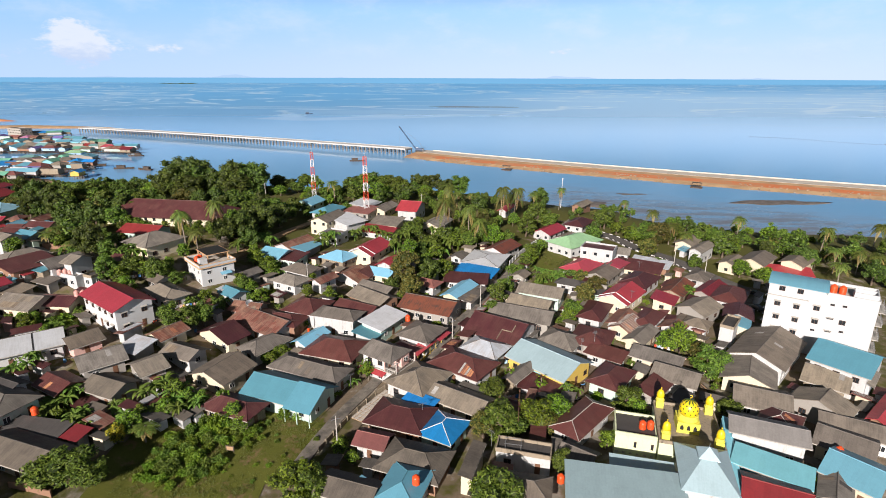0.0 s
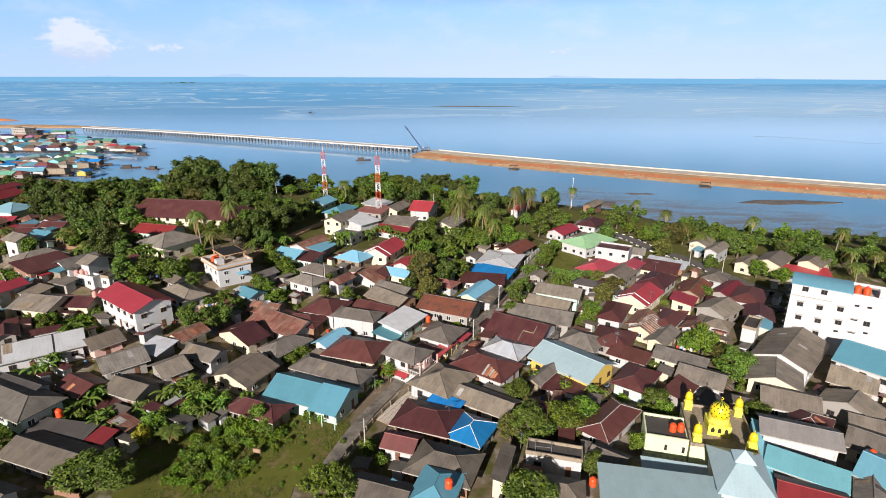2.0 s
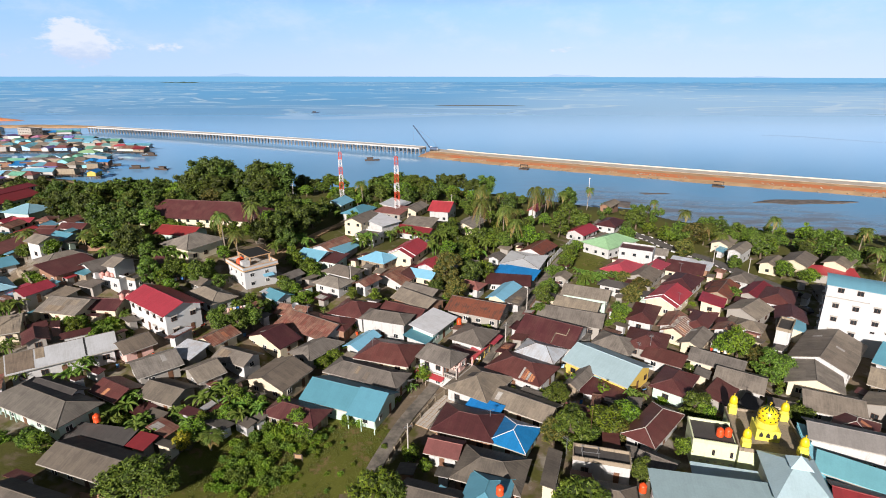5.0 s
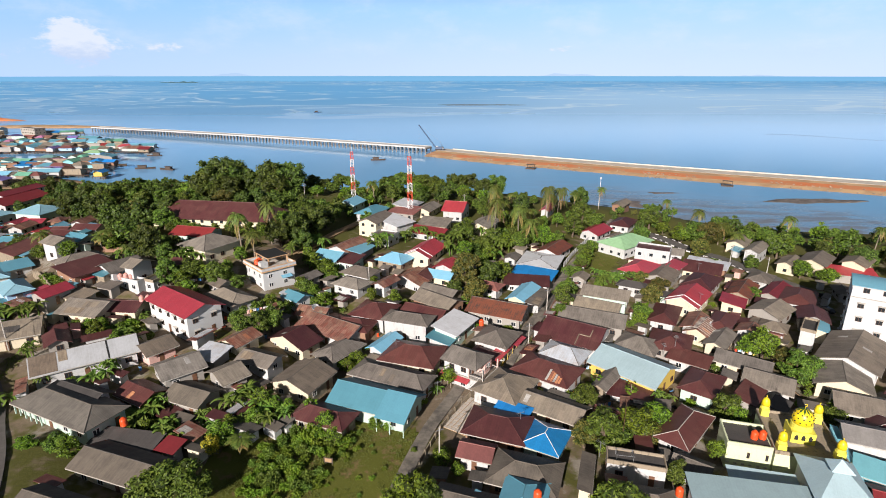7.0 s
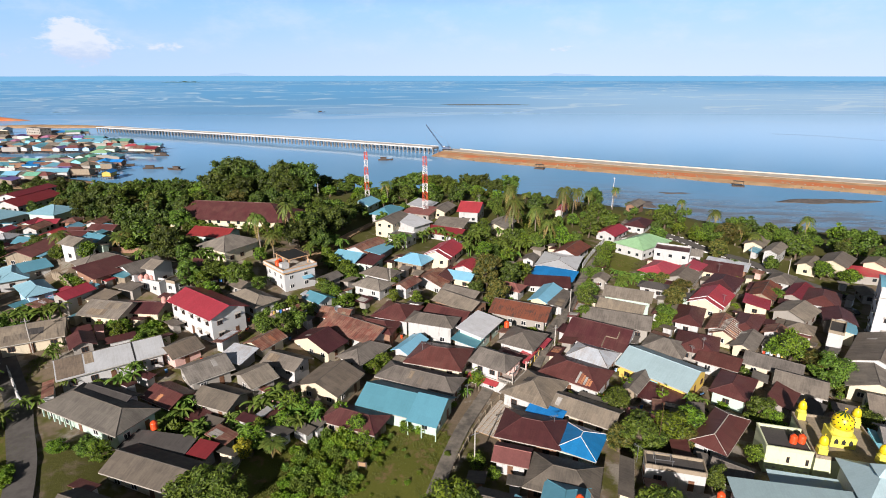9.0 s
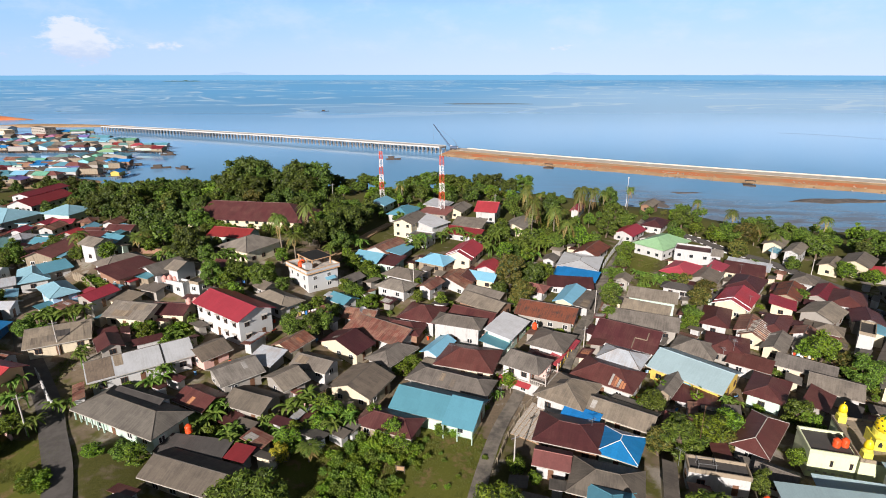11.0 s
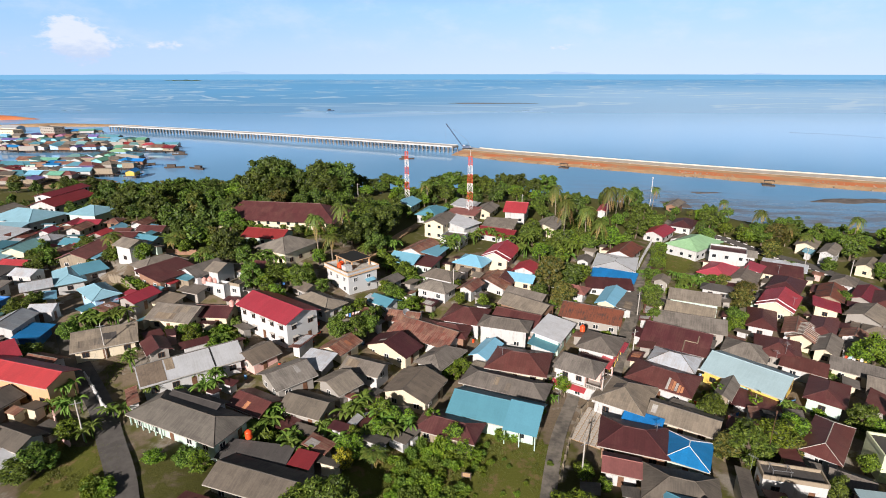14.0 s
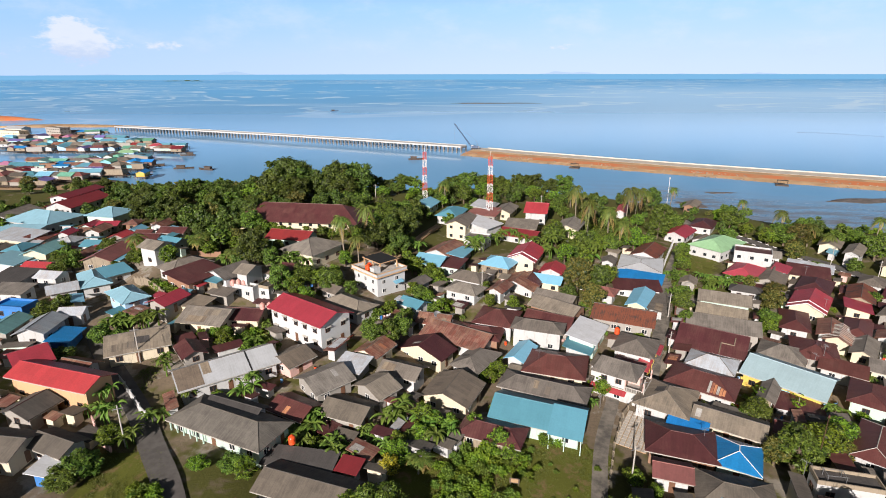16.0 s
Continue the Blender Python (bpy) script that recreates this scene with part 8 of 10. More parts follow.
def mosque():
    root = empty("mosque", pose(21.4, 80.8, 3.3, 0, 0, -16) @ Matrix.Scale(0.96, 4))
    tagged(root, "cream mosque with a flat roof terrace and yellow domes", "mosque")
    H = 5.0
    part("wall", bm_box(-0.6, 10.1, -0.6, 11.9, -1.0, H), "wall_lemon", root)
    part("roof_slab", bm_box(-0.4, 9.9, -0.4, 11.7, H, H + 0.08), "wall_stained_concrete", root, "stained dark concrete roof terrace")
    for x0, x1, y0, y1 in ((-0.7, 10.2, -0.7, -0.45), (-0.7, 10.2, 11.75, 12.0), (-0.7, -0.45, -0.45, 11.75), (9.95, 10.2, -0.45, 11.75)):
        part("parapet", bm_box(x0, x1, y0, y1, H - 0.1, H + 0.55), "wall_stained_concrete", root)
    part("prayer_wing", bm_box(-8.0, -0.9, -0.4, 6.2, -1.0, H + 0.2), "wall_lemon", root)
    part("wing_roof", bm_box(-7.8, -1.1, -0.2, 6.0, H + 0.2, H + 0.28), "roof_dark", root)
    for x0, x1, y0, y1 in ((-8.1, -0.9, -0.5, -0.25), (-8.1, -0.9, 6.0, 6.25), (-8.1, -7.85, -0.25, 6.0)):
        part("wing_parapet", bm_box(x0, x1, y0, y1, H + 0.1, H + 0.75), "wall_lemon", root)
    for x in (-4.5, -1.6):
        add_window(root, pose(x, -0.42, 2.9) @ Matrix.Diagonal((0.36, 1, 1.0, 1)), True)
    for i in range(6):
        part("vent_block", bm_box(-7.8 + i * 1.2, -7.3 + i * 1.2, -0.55, -0.4, 1.45, 1.7), "concrete", root)
    # the main dome on its drum
    D = H + 2.2
    drum = part("drum", bm_box(2.6, 6.4, 3.1, 6.9, H + 0.08, D), "yellow_pale", root)
    for x in (3.4, 4.5, 5.6):
        bm = bmesh.new()
        vs = [bm.verts.new((x + dx, 3.08, H + z)) for dx, z in ((-0.28, 0.8), (0.28, 0.8), (0.28, 1.4), (0.0, 1.8), (-0.28, 1.4))]
        back = [bm.verts.new((v.co.x, 3.00, v.co.z)) for v in vs]
        bm.faces.new(back)
        for i in range(5):
            bm.faces.new((vs[i], vs[(i + 1) % 5], back[(i + 1) % 5], back[i]))
        bmesh.ops.recalc_face_normals(bm, faces=bm.faces)
        part("arched_opening", bm, "black_paint", drum)
    bm = bmesh.new()
    lathe(bm, [(1.75, D), (1.75, D + 1.00), (1.62, D + 1.05)], 20, (4.5, 5.0, 0))
    part("ring", bm, "yellow_pale", root)
    bm = bmesh.new()
    prof = [(1.68 * math.cos(a), D + 1.90 + 1.85 * math.sin(a)) for a in (radians(t) for t in range(-28, 86, 9))]
    lathe(bm, prof, 28, (4.5, 5.0, 0))
    smooth(bm)
    dome = part("dome", bm, "yellow_dome", root, "glossy yellow dome with dark studs")
    bm = bmesh.new()
    for k, lat in enumerate((-8, 14, 36)):
        for i in range(12):
            t = 2 * math.pi * (i + 0.5 * (k % 2)) / 12
            r = 1.70 * math.cos(radians(lat))
            box(bm, 4.5 + r * math.cos(t) - 0.09, 4.5 + r * math.cos(t) + 0.09, 5.0 + r * math.sin(t) - 0.09, 5.0 + r * math.sin(t) + 0.09, D + 1.82 + 1.87 * math.sin(radians(lat)), D + 2.00 + 1.87 * math.sin(radians(lat)))
    part("studs", bm, "black_paint", dome)
    bm = bmesh.new()
    for i in range(10):
        t = 2 * math.pi * i / 10
        pts = []
        for lat, w in ((42, 0.0), (58, 0.17), (74, 0.10), (88, 0.03)):
            r, z = 1.73 * math.cos(radians(lat)), D + 1.92 + 1.90 * math.sin(radians(lat))
            pts.append([bm.verts.new((4.5 + r * math.cos(t + s * w / max(r, 0.1)), 5.0 + r * math.sin(t + s * w / max(r, 0.1)), z)) for s in ((-1, 1) if w else (0,))])
        bm.faces.new((pts[0][0], pts[1][1], pts[1][0]))
        for p, q in zip(pts[1:], pts[2:]):
            bm.faces.new((p[0], p[1], q[1], q[0]))
    part("crown_star", bm, "leaf_paint", dome, "dark green painted star of petals")
    bm = bmesh.new()
    beam(bm, (4.5, 5.0, D + 3.70), (4.5, 5.0, D + 4.20), 0.05, 6)
    for i in range(14):
        t, u = radians(-40 + i * 20), radians(-20 + i * 20)
        beam(bm, (4.5 + 0.22 * math.sin(t), 5.0, D + 4.42 - 0.22 * math.cos(t)), (4.5 + 0.22 * math.sin(u), 5.0, D + 4.42 - 0.22 * math.cos(u)), 0.06 * math.sin(math.pi * (i + 1) / 15) + 0.02, 5)
    part("finial", bm, "yellow_dome", dome, "yellow crescent finial")
    for x, y in ((0.4, 0.4), (9.1, 0.4), (0.4, 10.9), (9.1, 10.9)):
        tw = part("turret", bm_box(x - 0.68, x + 0.68, y - 0.68, y + 0.68, H + 0.08, H + 1.5), "yellow_pale", root)
        bm = bmesh.new()
        lathe(bm, [(0.85, H + 1.5), (0.85, H + 1.62), (0.7, H + 1.66), (0.7, H + 2.2)], 12, (x, y, 0))
        part("neck", bm, "yellow_pale", tw)
        bm = bmesh.new()
        lathe(bm, [(0.70, H + 2.2), (0.73, H + 2.5), (0.66, H + 3.0), (0.54, H + 3.4), (0.34, H + 3.65), (0.05, H + 3.75), (0.03, H + 3.95), (0.16, H + 4.08), (0.02, H + 4.22)], 14)
        smooth(bm)
        for v in bm.verts:
            v.co.x, v.co.y = v.co.x + x, v.co.y + y
        part("cupola", bm, "yellow_dome", tw)
    m = root.matrix_basis
    for x, y in ((-3.3, 2.2), (-1.9, 2.6)):
        p = m @ Vector((x, y, H + 0.28))
        tank(p.x, p.y, p.z, 1.0)
    TAKEN.append((28, 85, 8))


mosque()


def tiered_hall():
    """The square hall with a two-tiered pale blue roof."""
    root = empty("prayer_hall", pose(24.2, 71.8, 3.3, 0, 0, -17) @ Matrix.Scale(0.96, 4))
    tagged(root, "white hall under a two-tiered pale blue roof", "hall")
    part("wall", bm_box(-3.5, 3.5, -5.2, 5.2, -1.0, 6.7), "wall_white", root)

    def hip(a, b, z0, c, z1, dx=0):
        return [[(-a, -b, z0), (a, -b, z0), (c, -c, z1), (-c, -c, z1)], [(a, -b, z0), (a, b, z0), (c, c, z1), (c, -c, z1)],
                [(a, b, z0), (-a, b, z0), (-c, c, z1), (c, c, z1)], [(-a, b, z0), (-a, -b, z0), (-c, -c, z1), (-c, c, z1)]]
    part("lower_roof", quad_roof(hip(4.2, 5.9, 6.7, 1.0, 9.25)), "roof_paleblue", root)
    part("lantern", bm_box(-1.0, 1.0, -1.0, 1.0, 9.1, 9.75), "wall_white", root)
    part("upper_roof", quad_roof(hip(1.55, 1.55, 9.6, 0.06, 10.9)), "roof_paleblue", root)
    bm = bmesh.new()
    beam(bm, (0, 0, 10.8), (0, 0, 11.6), 0.05, 5, 0.02)
    part("finial", bm, "steel_grey", root)
    for s in (-2.4, 0.0, 2.4):
        add_window(root, pose(s, -5.22, 2.6) @ Matrix.Diagonal((1.0, 1, 1.6, 1)), True)


tiered_hall()
house(10.8, 67.3, -11.2, 17.6, 12.4, 3.60, 4.3, "shed", "paleblue", "white", rise=1.2)
house(16.0, 75.0, -14.2, 10.1, 5.2, 3.42, 3.3, "shed", "paleblue", "lemon", rise=0.6)
house(37.2, 75.6, -36.0, 11.6, 5.4, 3.0, 4.1, "shed", "aqua", "cyanwall", rise=0.6)
house(32.6, 79.2, 68.1, 21.4, 1.3, 3.45, 3.4, "shed", "aqua", "cyanwall")

# ---- masts, poles and wires ----


def lattice_tower(x, y, z, h, w0, w1, label):
    root = empty("radio_tower", pose(x, y, z, 0, 0, 20))
    tagged(root, label, "radio tower", "radio towers")
    n = 7
    for k in range(n):
        za, zb = h * k / n, h * (k + 1) / n
        ra, rb = w0 + (w1 - w0) * k / n, w0 + (w1 - w0) * (k + 1) / n
        mat = "steel_red" if k % 2 == 0 else "steel_white"
        A = [Vector((sx * ra / 2, sy * ra / 2, za)) for sx, sy in ((-1, -1), (1, -1), (1, 1), (-1, 1))]
        B = [Vector((sx * rb / 2, sy * rb / 2, zb)) for sx, sy in ((-1, -1), (1, -1), (1, 1), (-1, 1))]
        frame_bm = bmesh.new()
        for i in range(4):
            beam(frame_bm, B[i], B[(i + 1) % 4], 0.08)
        section = part("section", frame_bm, mat, root)
        for i in range(4):
            j = (i + 1) % 4
            bm = bmesh.new()
            beam(bm, A[i], B[i], 0.07)
            part("leg", bm, mat, section)
            bm = bmesh.new()
            for q in range(2):
                f0, f1 = q / 2, (q + 1) / 2
                beam(bm, A[i].lerp(B[i], f0), A[j].lerp(B[j], f1), 0.04)
                beam(bm, A[j].lerp(B[j], f0), A[i].lerp(B[i], f1), 0.04)
            part("brace", bm, mat, section)
    bm = bmesh.new()
    beam(bm, (0, 0, h), (0, 0, h + 2.5), 0.06)
    part("antenna", bm, "steel_white", root)


lattice_tower(-70.6, 235.1, 13.4, 22.4, 1.7, 1.1, "red and white lattice radio tower")
lattice_tower(-45.4, 214.7, 12.8, 24.0, 1.9, 1.2, "red and white lattice radio tower beside houses")


def slim_mast(x, y, h, r, mat, label):
    z = ground_z(x, y)
    root = empty("mast", pose(x, y, z))
    tagged(root, label, "mast")
    bm = bmesh.new()
    beam(bm, (0, 0, -0.5), (0, 0, h), r, 8, r * 0.6)
    part("pole", bm, mat, root)
    bm = bmesh.new()
    beam(bm, (0, 0, h), (0, 0, h + 0.5), r * 2.2, 6)
    part("head", bm, mat, root)


slim_mast(-2.4, 86.1, 10.5, 0.07, "frame_brown", "thin rusty antenna mast behind a flat roof")
slim_mast(43.4, 262.7, 14, 0.16, "steel_white", "tall white steel mast near the shore")
POLES = []


def utility_pole(x, y, h):
    z = ground_z(x, y)
    root = empty("utility_pole", pose(x, y, z, 0, 0, 25))
    tagged(root, "grey concrete utility pole with a cross-arm", "utility pole", "utility poles")
    bm = bmesh.new()
    beam(bm, (0, 0, -0.4), (0, 0, h), 0.15, 8, 0.10)
    part("pole", bm, "concrete", root)
    part("cross_arm", bm_box(-0.8, 0.8, -0.06, 0.06, h - 0.7, h - 0.56), "steel_grey", root)
    for i in (-0.7, 0, 0.7):
        part("insulator", bm_box(i - 0.05, i + 0.05, -0.05, 0.05, h - 0.56, h - 0.36), "frame_brown", root)
    POLES.append(Vector((x, y, z + h - 0.4)))


utility_pole(-34.2, 83.0, 7.5)
utility_pole(-5.1, 140.9, 7.0)
utility_pole(68.2, 164.7, 9.0)
utility_pole(-23.7, 224.7, 7.0)
utility_pole(-91.0, 233.1, 9.0)
utility_pole(-53.4, 146.5, 7.0)
utility_pole(65.5, 181.2, 8.0)
utility_pole(-25.4, 103.0, 7.0)
utility_pole(-13.3, 120.5, 7.0)
utility_pole(-116.6, 87.7, 8.0)
utility_pole(-125.7, 110.7, 8.0)


def wires():
    linked = set()
    for i, a in enumerate(POLES):
        near = sorted((b - a).length for b in POLES if b is not a)
        for j, b in enumerate(POLES):
            if i < j and (b - a).length < 45 and (b - a).length <= max(near[:1]) + 0.01:
                linked.add((i, j))
                for s in (-0.6, 0.6):
                    bm = bmesh.new()
                    rings = []
                    for k in range(11):
                        t = k / 10
                        p = a.lerp(b, t) + Vector((s * 0.9, s * 0.4, -2.4 * t * (1 - t)))
                        rings.append([bm.verts.new(p + Vector((0.02 * math.cos(q), 0.02 * math.sin(q), 0.02 * math.sin(q + 1)))) for q in (0, 2.1, 4.2)])
                    for p, q in zip(rings, rings[1:]):
                        for m in range(3):
                            bm.faces.new((p[m], p[(m + 1) % 3], q[(m + 1) % 3], q[m]))
                    tagged(mesh_ob("overhead_wire", bm, "black_paint"), "thin black overhead wire between two poles", "wire", "overhead wires")


wires()

# ---- walls of yards, kerbs ----


def yard_wall(pts, h, mat, label):
    root = empty("yard_wall", Matrix())
    tagged(root, label, "wall")
    for (a, b), (c, d) in zip(pts, pts[1:]):
        n = max(1, round(math.hypot(c - a, d - b) / 2.8))
        t = Vector((c - a, d - b, 0)).normalized()
        s = Vector((-t.y, t.x, 0)) * 0.09
        for i in range(n):
            p = Vector((a + (c - a) * i / n, b + (d - b) * i / n, 0))
            q = Vector((a + (c - a) * (i + 1) / n, b + (d - b) * (i + 1) / n, 0))
            z = min(ground_z(p.x, p.y), ground_z(q.x, q.y))
            top = max(ground_z(p.x, p.y), ground_z(q.x, q.y)) + h
            bm = bmesh.new()
            ring = [p - s, q - t * 0.25 - s, q - t * 0.25 + s, p + s]
            lo, hi = [bm.verts.new((v.x, v.y, z - 0.4)) for v in ring], [bm.verts.new((v.x, v.y, top)) for v in ring]
            bm.faces.new(hi)
            for k in range(4):
                bm.faces.new((lo[k], lo[(k + 1) % 4], hi[(k + 1) % 4], hi[k]))
            part("panel", bm, mat, root)
            bm = bmesh.new()
            c0 = q - t * 0.125
            box(bm, c0.x - 0.15, c0.x + 0.15, c0.y - 0.15, c0.y + 0.15, z - 0.4, top + 0.15)
            part("pier", bm, mat, root)


yard_wall([(-136.3, 160.6), (-127.0, 159.4)], 1.6, "wall_brick", "long low orange brick boundary wall")
yard_wall([(-83.2, 72.8), (-79.8, 72.2), (-75.6, 71.1)], 1.0, "wall_brick", "low brownish garden wall")
yard_wall([(-126.4, 104.4), (-121.6, 99.4), (-118.3, 95.9), (-116.3, 94.1)], 1.5, "wall_white", "weathered white boundary wall beside the lane")
yard_wall([(-37.6, 83.1), (-34.0, 92.3), (-29.7, 101.1), (-26.0, 105.8)], 1.0, "wall_stained_concrete", "mossy concrete wall along the lane")
yard_wall([(-145.9, 147.6), (-130.0, 132.0), (-128.1, 128.9)], 1.6, "wall_stained_concrete", "stained retaining wall on the slope")
yard_wall([(-15.9, 111.7), (-8.9, 126.4), (-1.8, 142.0)], 1.4, "wall_stained_concrete", "old stained concrete wall beside an alley")
yard_wall([(7.3, 176.0), (16.7, 193.5), (30.5, 220.0)], 1.5, "wall_white", "white boundary wall beside an alley")
yard_wall([(-146.6, 100.5), (-139.3, 98.2), (-131.2, 97.2)], 1.4, "wall_cream", "cream wall round a small yard")
yard_wall([(-125.1, 93.1), (-120.3, 87.7), (-118.2, 86.4)], 1.2, "wall_pink", "pinkish garden wall by a lane")

# ---- houses on stilts over the water ----
GAY = ("cyan", "teal", "seagreen", "grey", "soot", "mauve", "rust", "seagreen", "violet", "blue", "soot", "skyblue", "grey", "rust", "cyan", "mauve", "brownred", "violet", "teal", "darkred", "soot")


def stilt_house(x, y, rot, w, d, roof, wall, kind):
    root = house(x, y, rot, w, d, 2.2, 2.5, kind, roof, wall, rise=0.18 * d + 0.2, foot=0.0, group="stilt houses", far=True)
    root["label"] = f"{WALL_WORDS[wall]} wooden house on stilts with {ROOF_WORDS[roof]} roof"
    part("deck", bm_box(-w / 2 - 0.6, w / 2 + 0.6, -d / 2 - 0.9, d / 2 + 0.3, -0.22, 0.0), "timber_grey", root)
    bm = bmesh.new()
    for i in range(4):
        for j in range(3):
            beam(bm, ((i - 1.5) * w * 0.32, (j - 1) * d * 0.47, -4.5), ((i - 1.5) * w * 0.32, (j - 1) * d * 0.47, -0.2), 0.12, 4)
    tagged(part("substructure", bm, "timber_grey", root), kind="stuff")



def stilt_row(x0, y0, x1, y1, n, seed):
    rng = random.Random(seed)
    ang = math.degrees(math.atan2(y1 - y0, x1 - x0))
    for i in range(n):
        t = (i + 0.5 + rng.uniform(-0.25, 0.25)) / n
        x, y = x0 + (x1 - x0) * t + rng.uniform(-2, 2), y0 + (y1 - y0) * t + rng.uniform(-4, 4)
        stilt_house(round(x, 1), round(y, 1), round(ang + rng.choice((0, 90, 180)) + rng.uniform(-8, 8), 1), rng.uniform(9, 15.5), rng.uniform(7, 10), rng.choice(GAY),
                    rng.choice(("grey", "cyanwall", "stained_concrete", "mint", "stained_concrete", "brick", "white", "grey", "stained_concrete", "skywall")), rng.choice(("gable", "gable", "gable", "hip", "shed")))
    root = empty("boardwalk", Matrix())
    tagged(root, "grey timber boardwalk on posts over the water", "boardwalk", "boardwalks")
    bm = bmesh.new()
    d = Vector((x1 - x0, y1 - y0, 0)).normalized()
    s = Vector((-d.y, d.x, 0))
    a, b = Vector((x0, y0, 1.7)) - s * 5.5, Vector((x1, y1, 1.7)) - s * 5.5 + d * 6
    ring = [a - s, b - s, b + s, a + s]
    lo, hi = [bm.verts.new(v) for v in ring], [bm.verts.new(v + Vector((0, 0, 0.15))) for v in ring]
    bm.faces.new(hi), bm.faces.new(lo[::-1])
    for k in range(4):
        bm.faces.new((lo[k], lo[(k + 1) % 4], hi[(k + 1) % 4], hi[k]))
    part("planking", bm, "timber_grey", root)
    me = shared("post", lambda bm: (beam(bm, (0, 0, -4.5), (0, 0, 0), 0.1, 5), "timber_grey")[1])
    k = int((b - a).length / 7)
    for i in range(k + 1):
        p = a.lerp(b, i / k)
        po = new("post", me)
        po.parent, po.matrix_basis = root, pose(p.x, p.y, 1.7)


stilt_row(-507.5, 583.8, -378.6, 568.4, 11, 395)
stilt_row(-491.0, 547.1, -339.8, 541.4, 17, 396)
stilt_row(-469.0, 518.4, -296.0, 509.1, 17, 397)
stilt_row(-444.2, 492.3, -284.1, 487.5, 14, 398)
stilt_row(-341.5, 438.8, -292.4, 441.0, 6, 399)
stilt_row(-369.6, 420.1, -276.2, 416.7, 10, 400)
stilt_row(-378.7, 400.4, -272.7, 397.5, 12, 401)
stilt_row(-363.3, 380.3, -274.9, 375.8, 10, 402)
stilt_row(-347.9, 360.1, -291.3, 356.5, 7, 403)
stilt_row(-337.5, 342.1, -302.6, 340.0, 5, 404)
stilt_row(-470.8, 619.9, -440.5, 636.4, 4, 405)
stilt_house(-297.2, 370.5, 8, 20, 9, "skyblue", "white", "gable")
stilt_house(-259.7, 368.4, 95, 10, 7, "blue", "yellow", "gable")
stilt_house(-321.2, 462.8, 4, 15, 9, "green", "skywall", "hip")
stilt_house(-317.4, 504.9, 5, 12, 8, "pinkred", "white", "hip")
house(-110.1, 188.7, -9.2, 42.9, 17.2, 18.62, 2.7, "hip", "maroon", "cream", rise=4.2, over=1.6)
bank("shore_fill", -530.2, 603.5, 120, 60, 1.2, "soil_tan", "low built-up shore behind the stilt village", 9, "shore")
bank("shore_fill", -333.2, 339.9, 120, 40, 0.9, "soil_tan", "muddy shore at the edge of the stilt village", 12, "shore")
house(-478.7, 615.7, -26.4, 27.4, 12.7, 1.00, 9.0, "flat", "grey", "grey")
house(-518.8, 604.1, -16.4, 32.6, 12.5, 1.00, 7.0, "flat", "grey", "cream")
house(-551.5, 654.5, -18.6, 28.1, 12.3, 1.00, 5.0, "gable", "white", "white")


# ---- crane, boats and pontoons ----


def crane(x, y, z):
    root = empty("crawler_crane", pose(x, y, z, 0, 0, 170))
    tagged(root, "dark blue crawler crane with a raised lattice boom", "crane")
    for s in (-1.6, 1.6):
        bm = bmesh.new()
        box(bm, -3.0, 3.0, s - 0.45, s + 0.45, 0, 1.1)
        bmesh.ops.bevel(bm, geom=list(bm.edges), offset=0.3, segments=2, affect="EDGES")
        part("track", bm, "black_paint", root)
    bm = bm_box(-3.6, 2.4, -1.5, 1.5, 1.1, 3.0)
    bmesh.ops.bevel(bm, geom=list(bm.edges), offset=0.15, segments=1, affect="EDGES")
    body = part("house", bm, "crane_blue", root)
    part("cab", bm_box(1.0, 2.9, -1.9, -0.6, 1.3, 3.4), "steel_white", body)
    part("counterweight", bm_box(-4.4, -3.6, -1.4, 1.4, 1.1, 2.6), "steel_grey", body)
    bm = bmesh.new()
    a, b = Vector((2.4, 0, 2.0)), Vector((17.5, 0, 21.5))
    side, up = Vector((0, 1, 0)), (b - a).normalized().cross(Vector((0, 1, 0)))
    n = 10
    for sy, su in ((-0.6, -0.6), (0.6, -0.6), (0.6, 0.6), (-0.6, 0.6)):
        beam(bm, a + side * sy * 0.6 + up * su * 0.6, b + side * sy * 0.3 + up * su * 0.3, 0.11)
    for i in range(n):
        p, q = a.lerp(b, i / n), a.lerp(b, (i + 1) / n)
        for s in (-0.5, 0.5):
            beam(bm, p + side * s + up * 0.5, q + side * s - up * 0.5, 0.07)
            beam(bm, p - side * 0.5 + up * s, q + side * 0.5 + up * s, 0.07)
    part("boom", bm, "crane_blue", root)
    bm = bmesh.new()
    beam(bm, (-3.4, 0, 3.0), (-1.0, 0, 8.0), 0.1)
    beam(bm, (-1.0, 0, 8.0), tuple(b), 0.05)
    beam(bm, tuple(b), (17.5, 0, 8.0), 0.04)
    part("stay", bm, "steel_grey", root)


crane(-34.0, 485.1, 3.0)


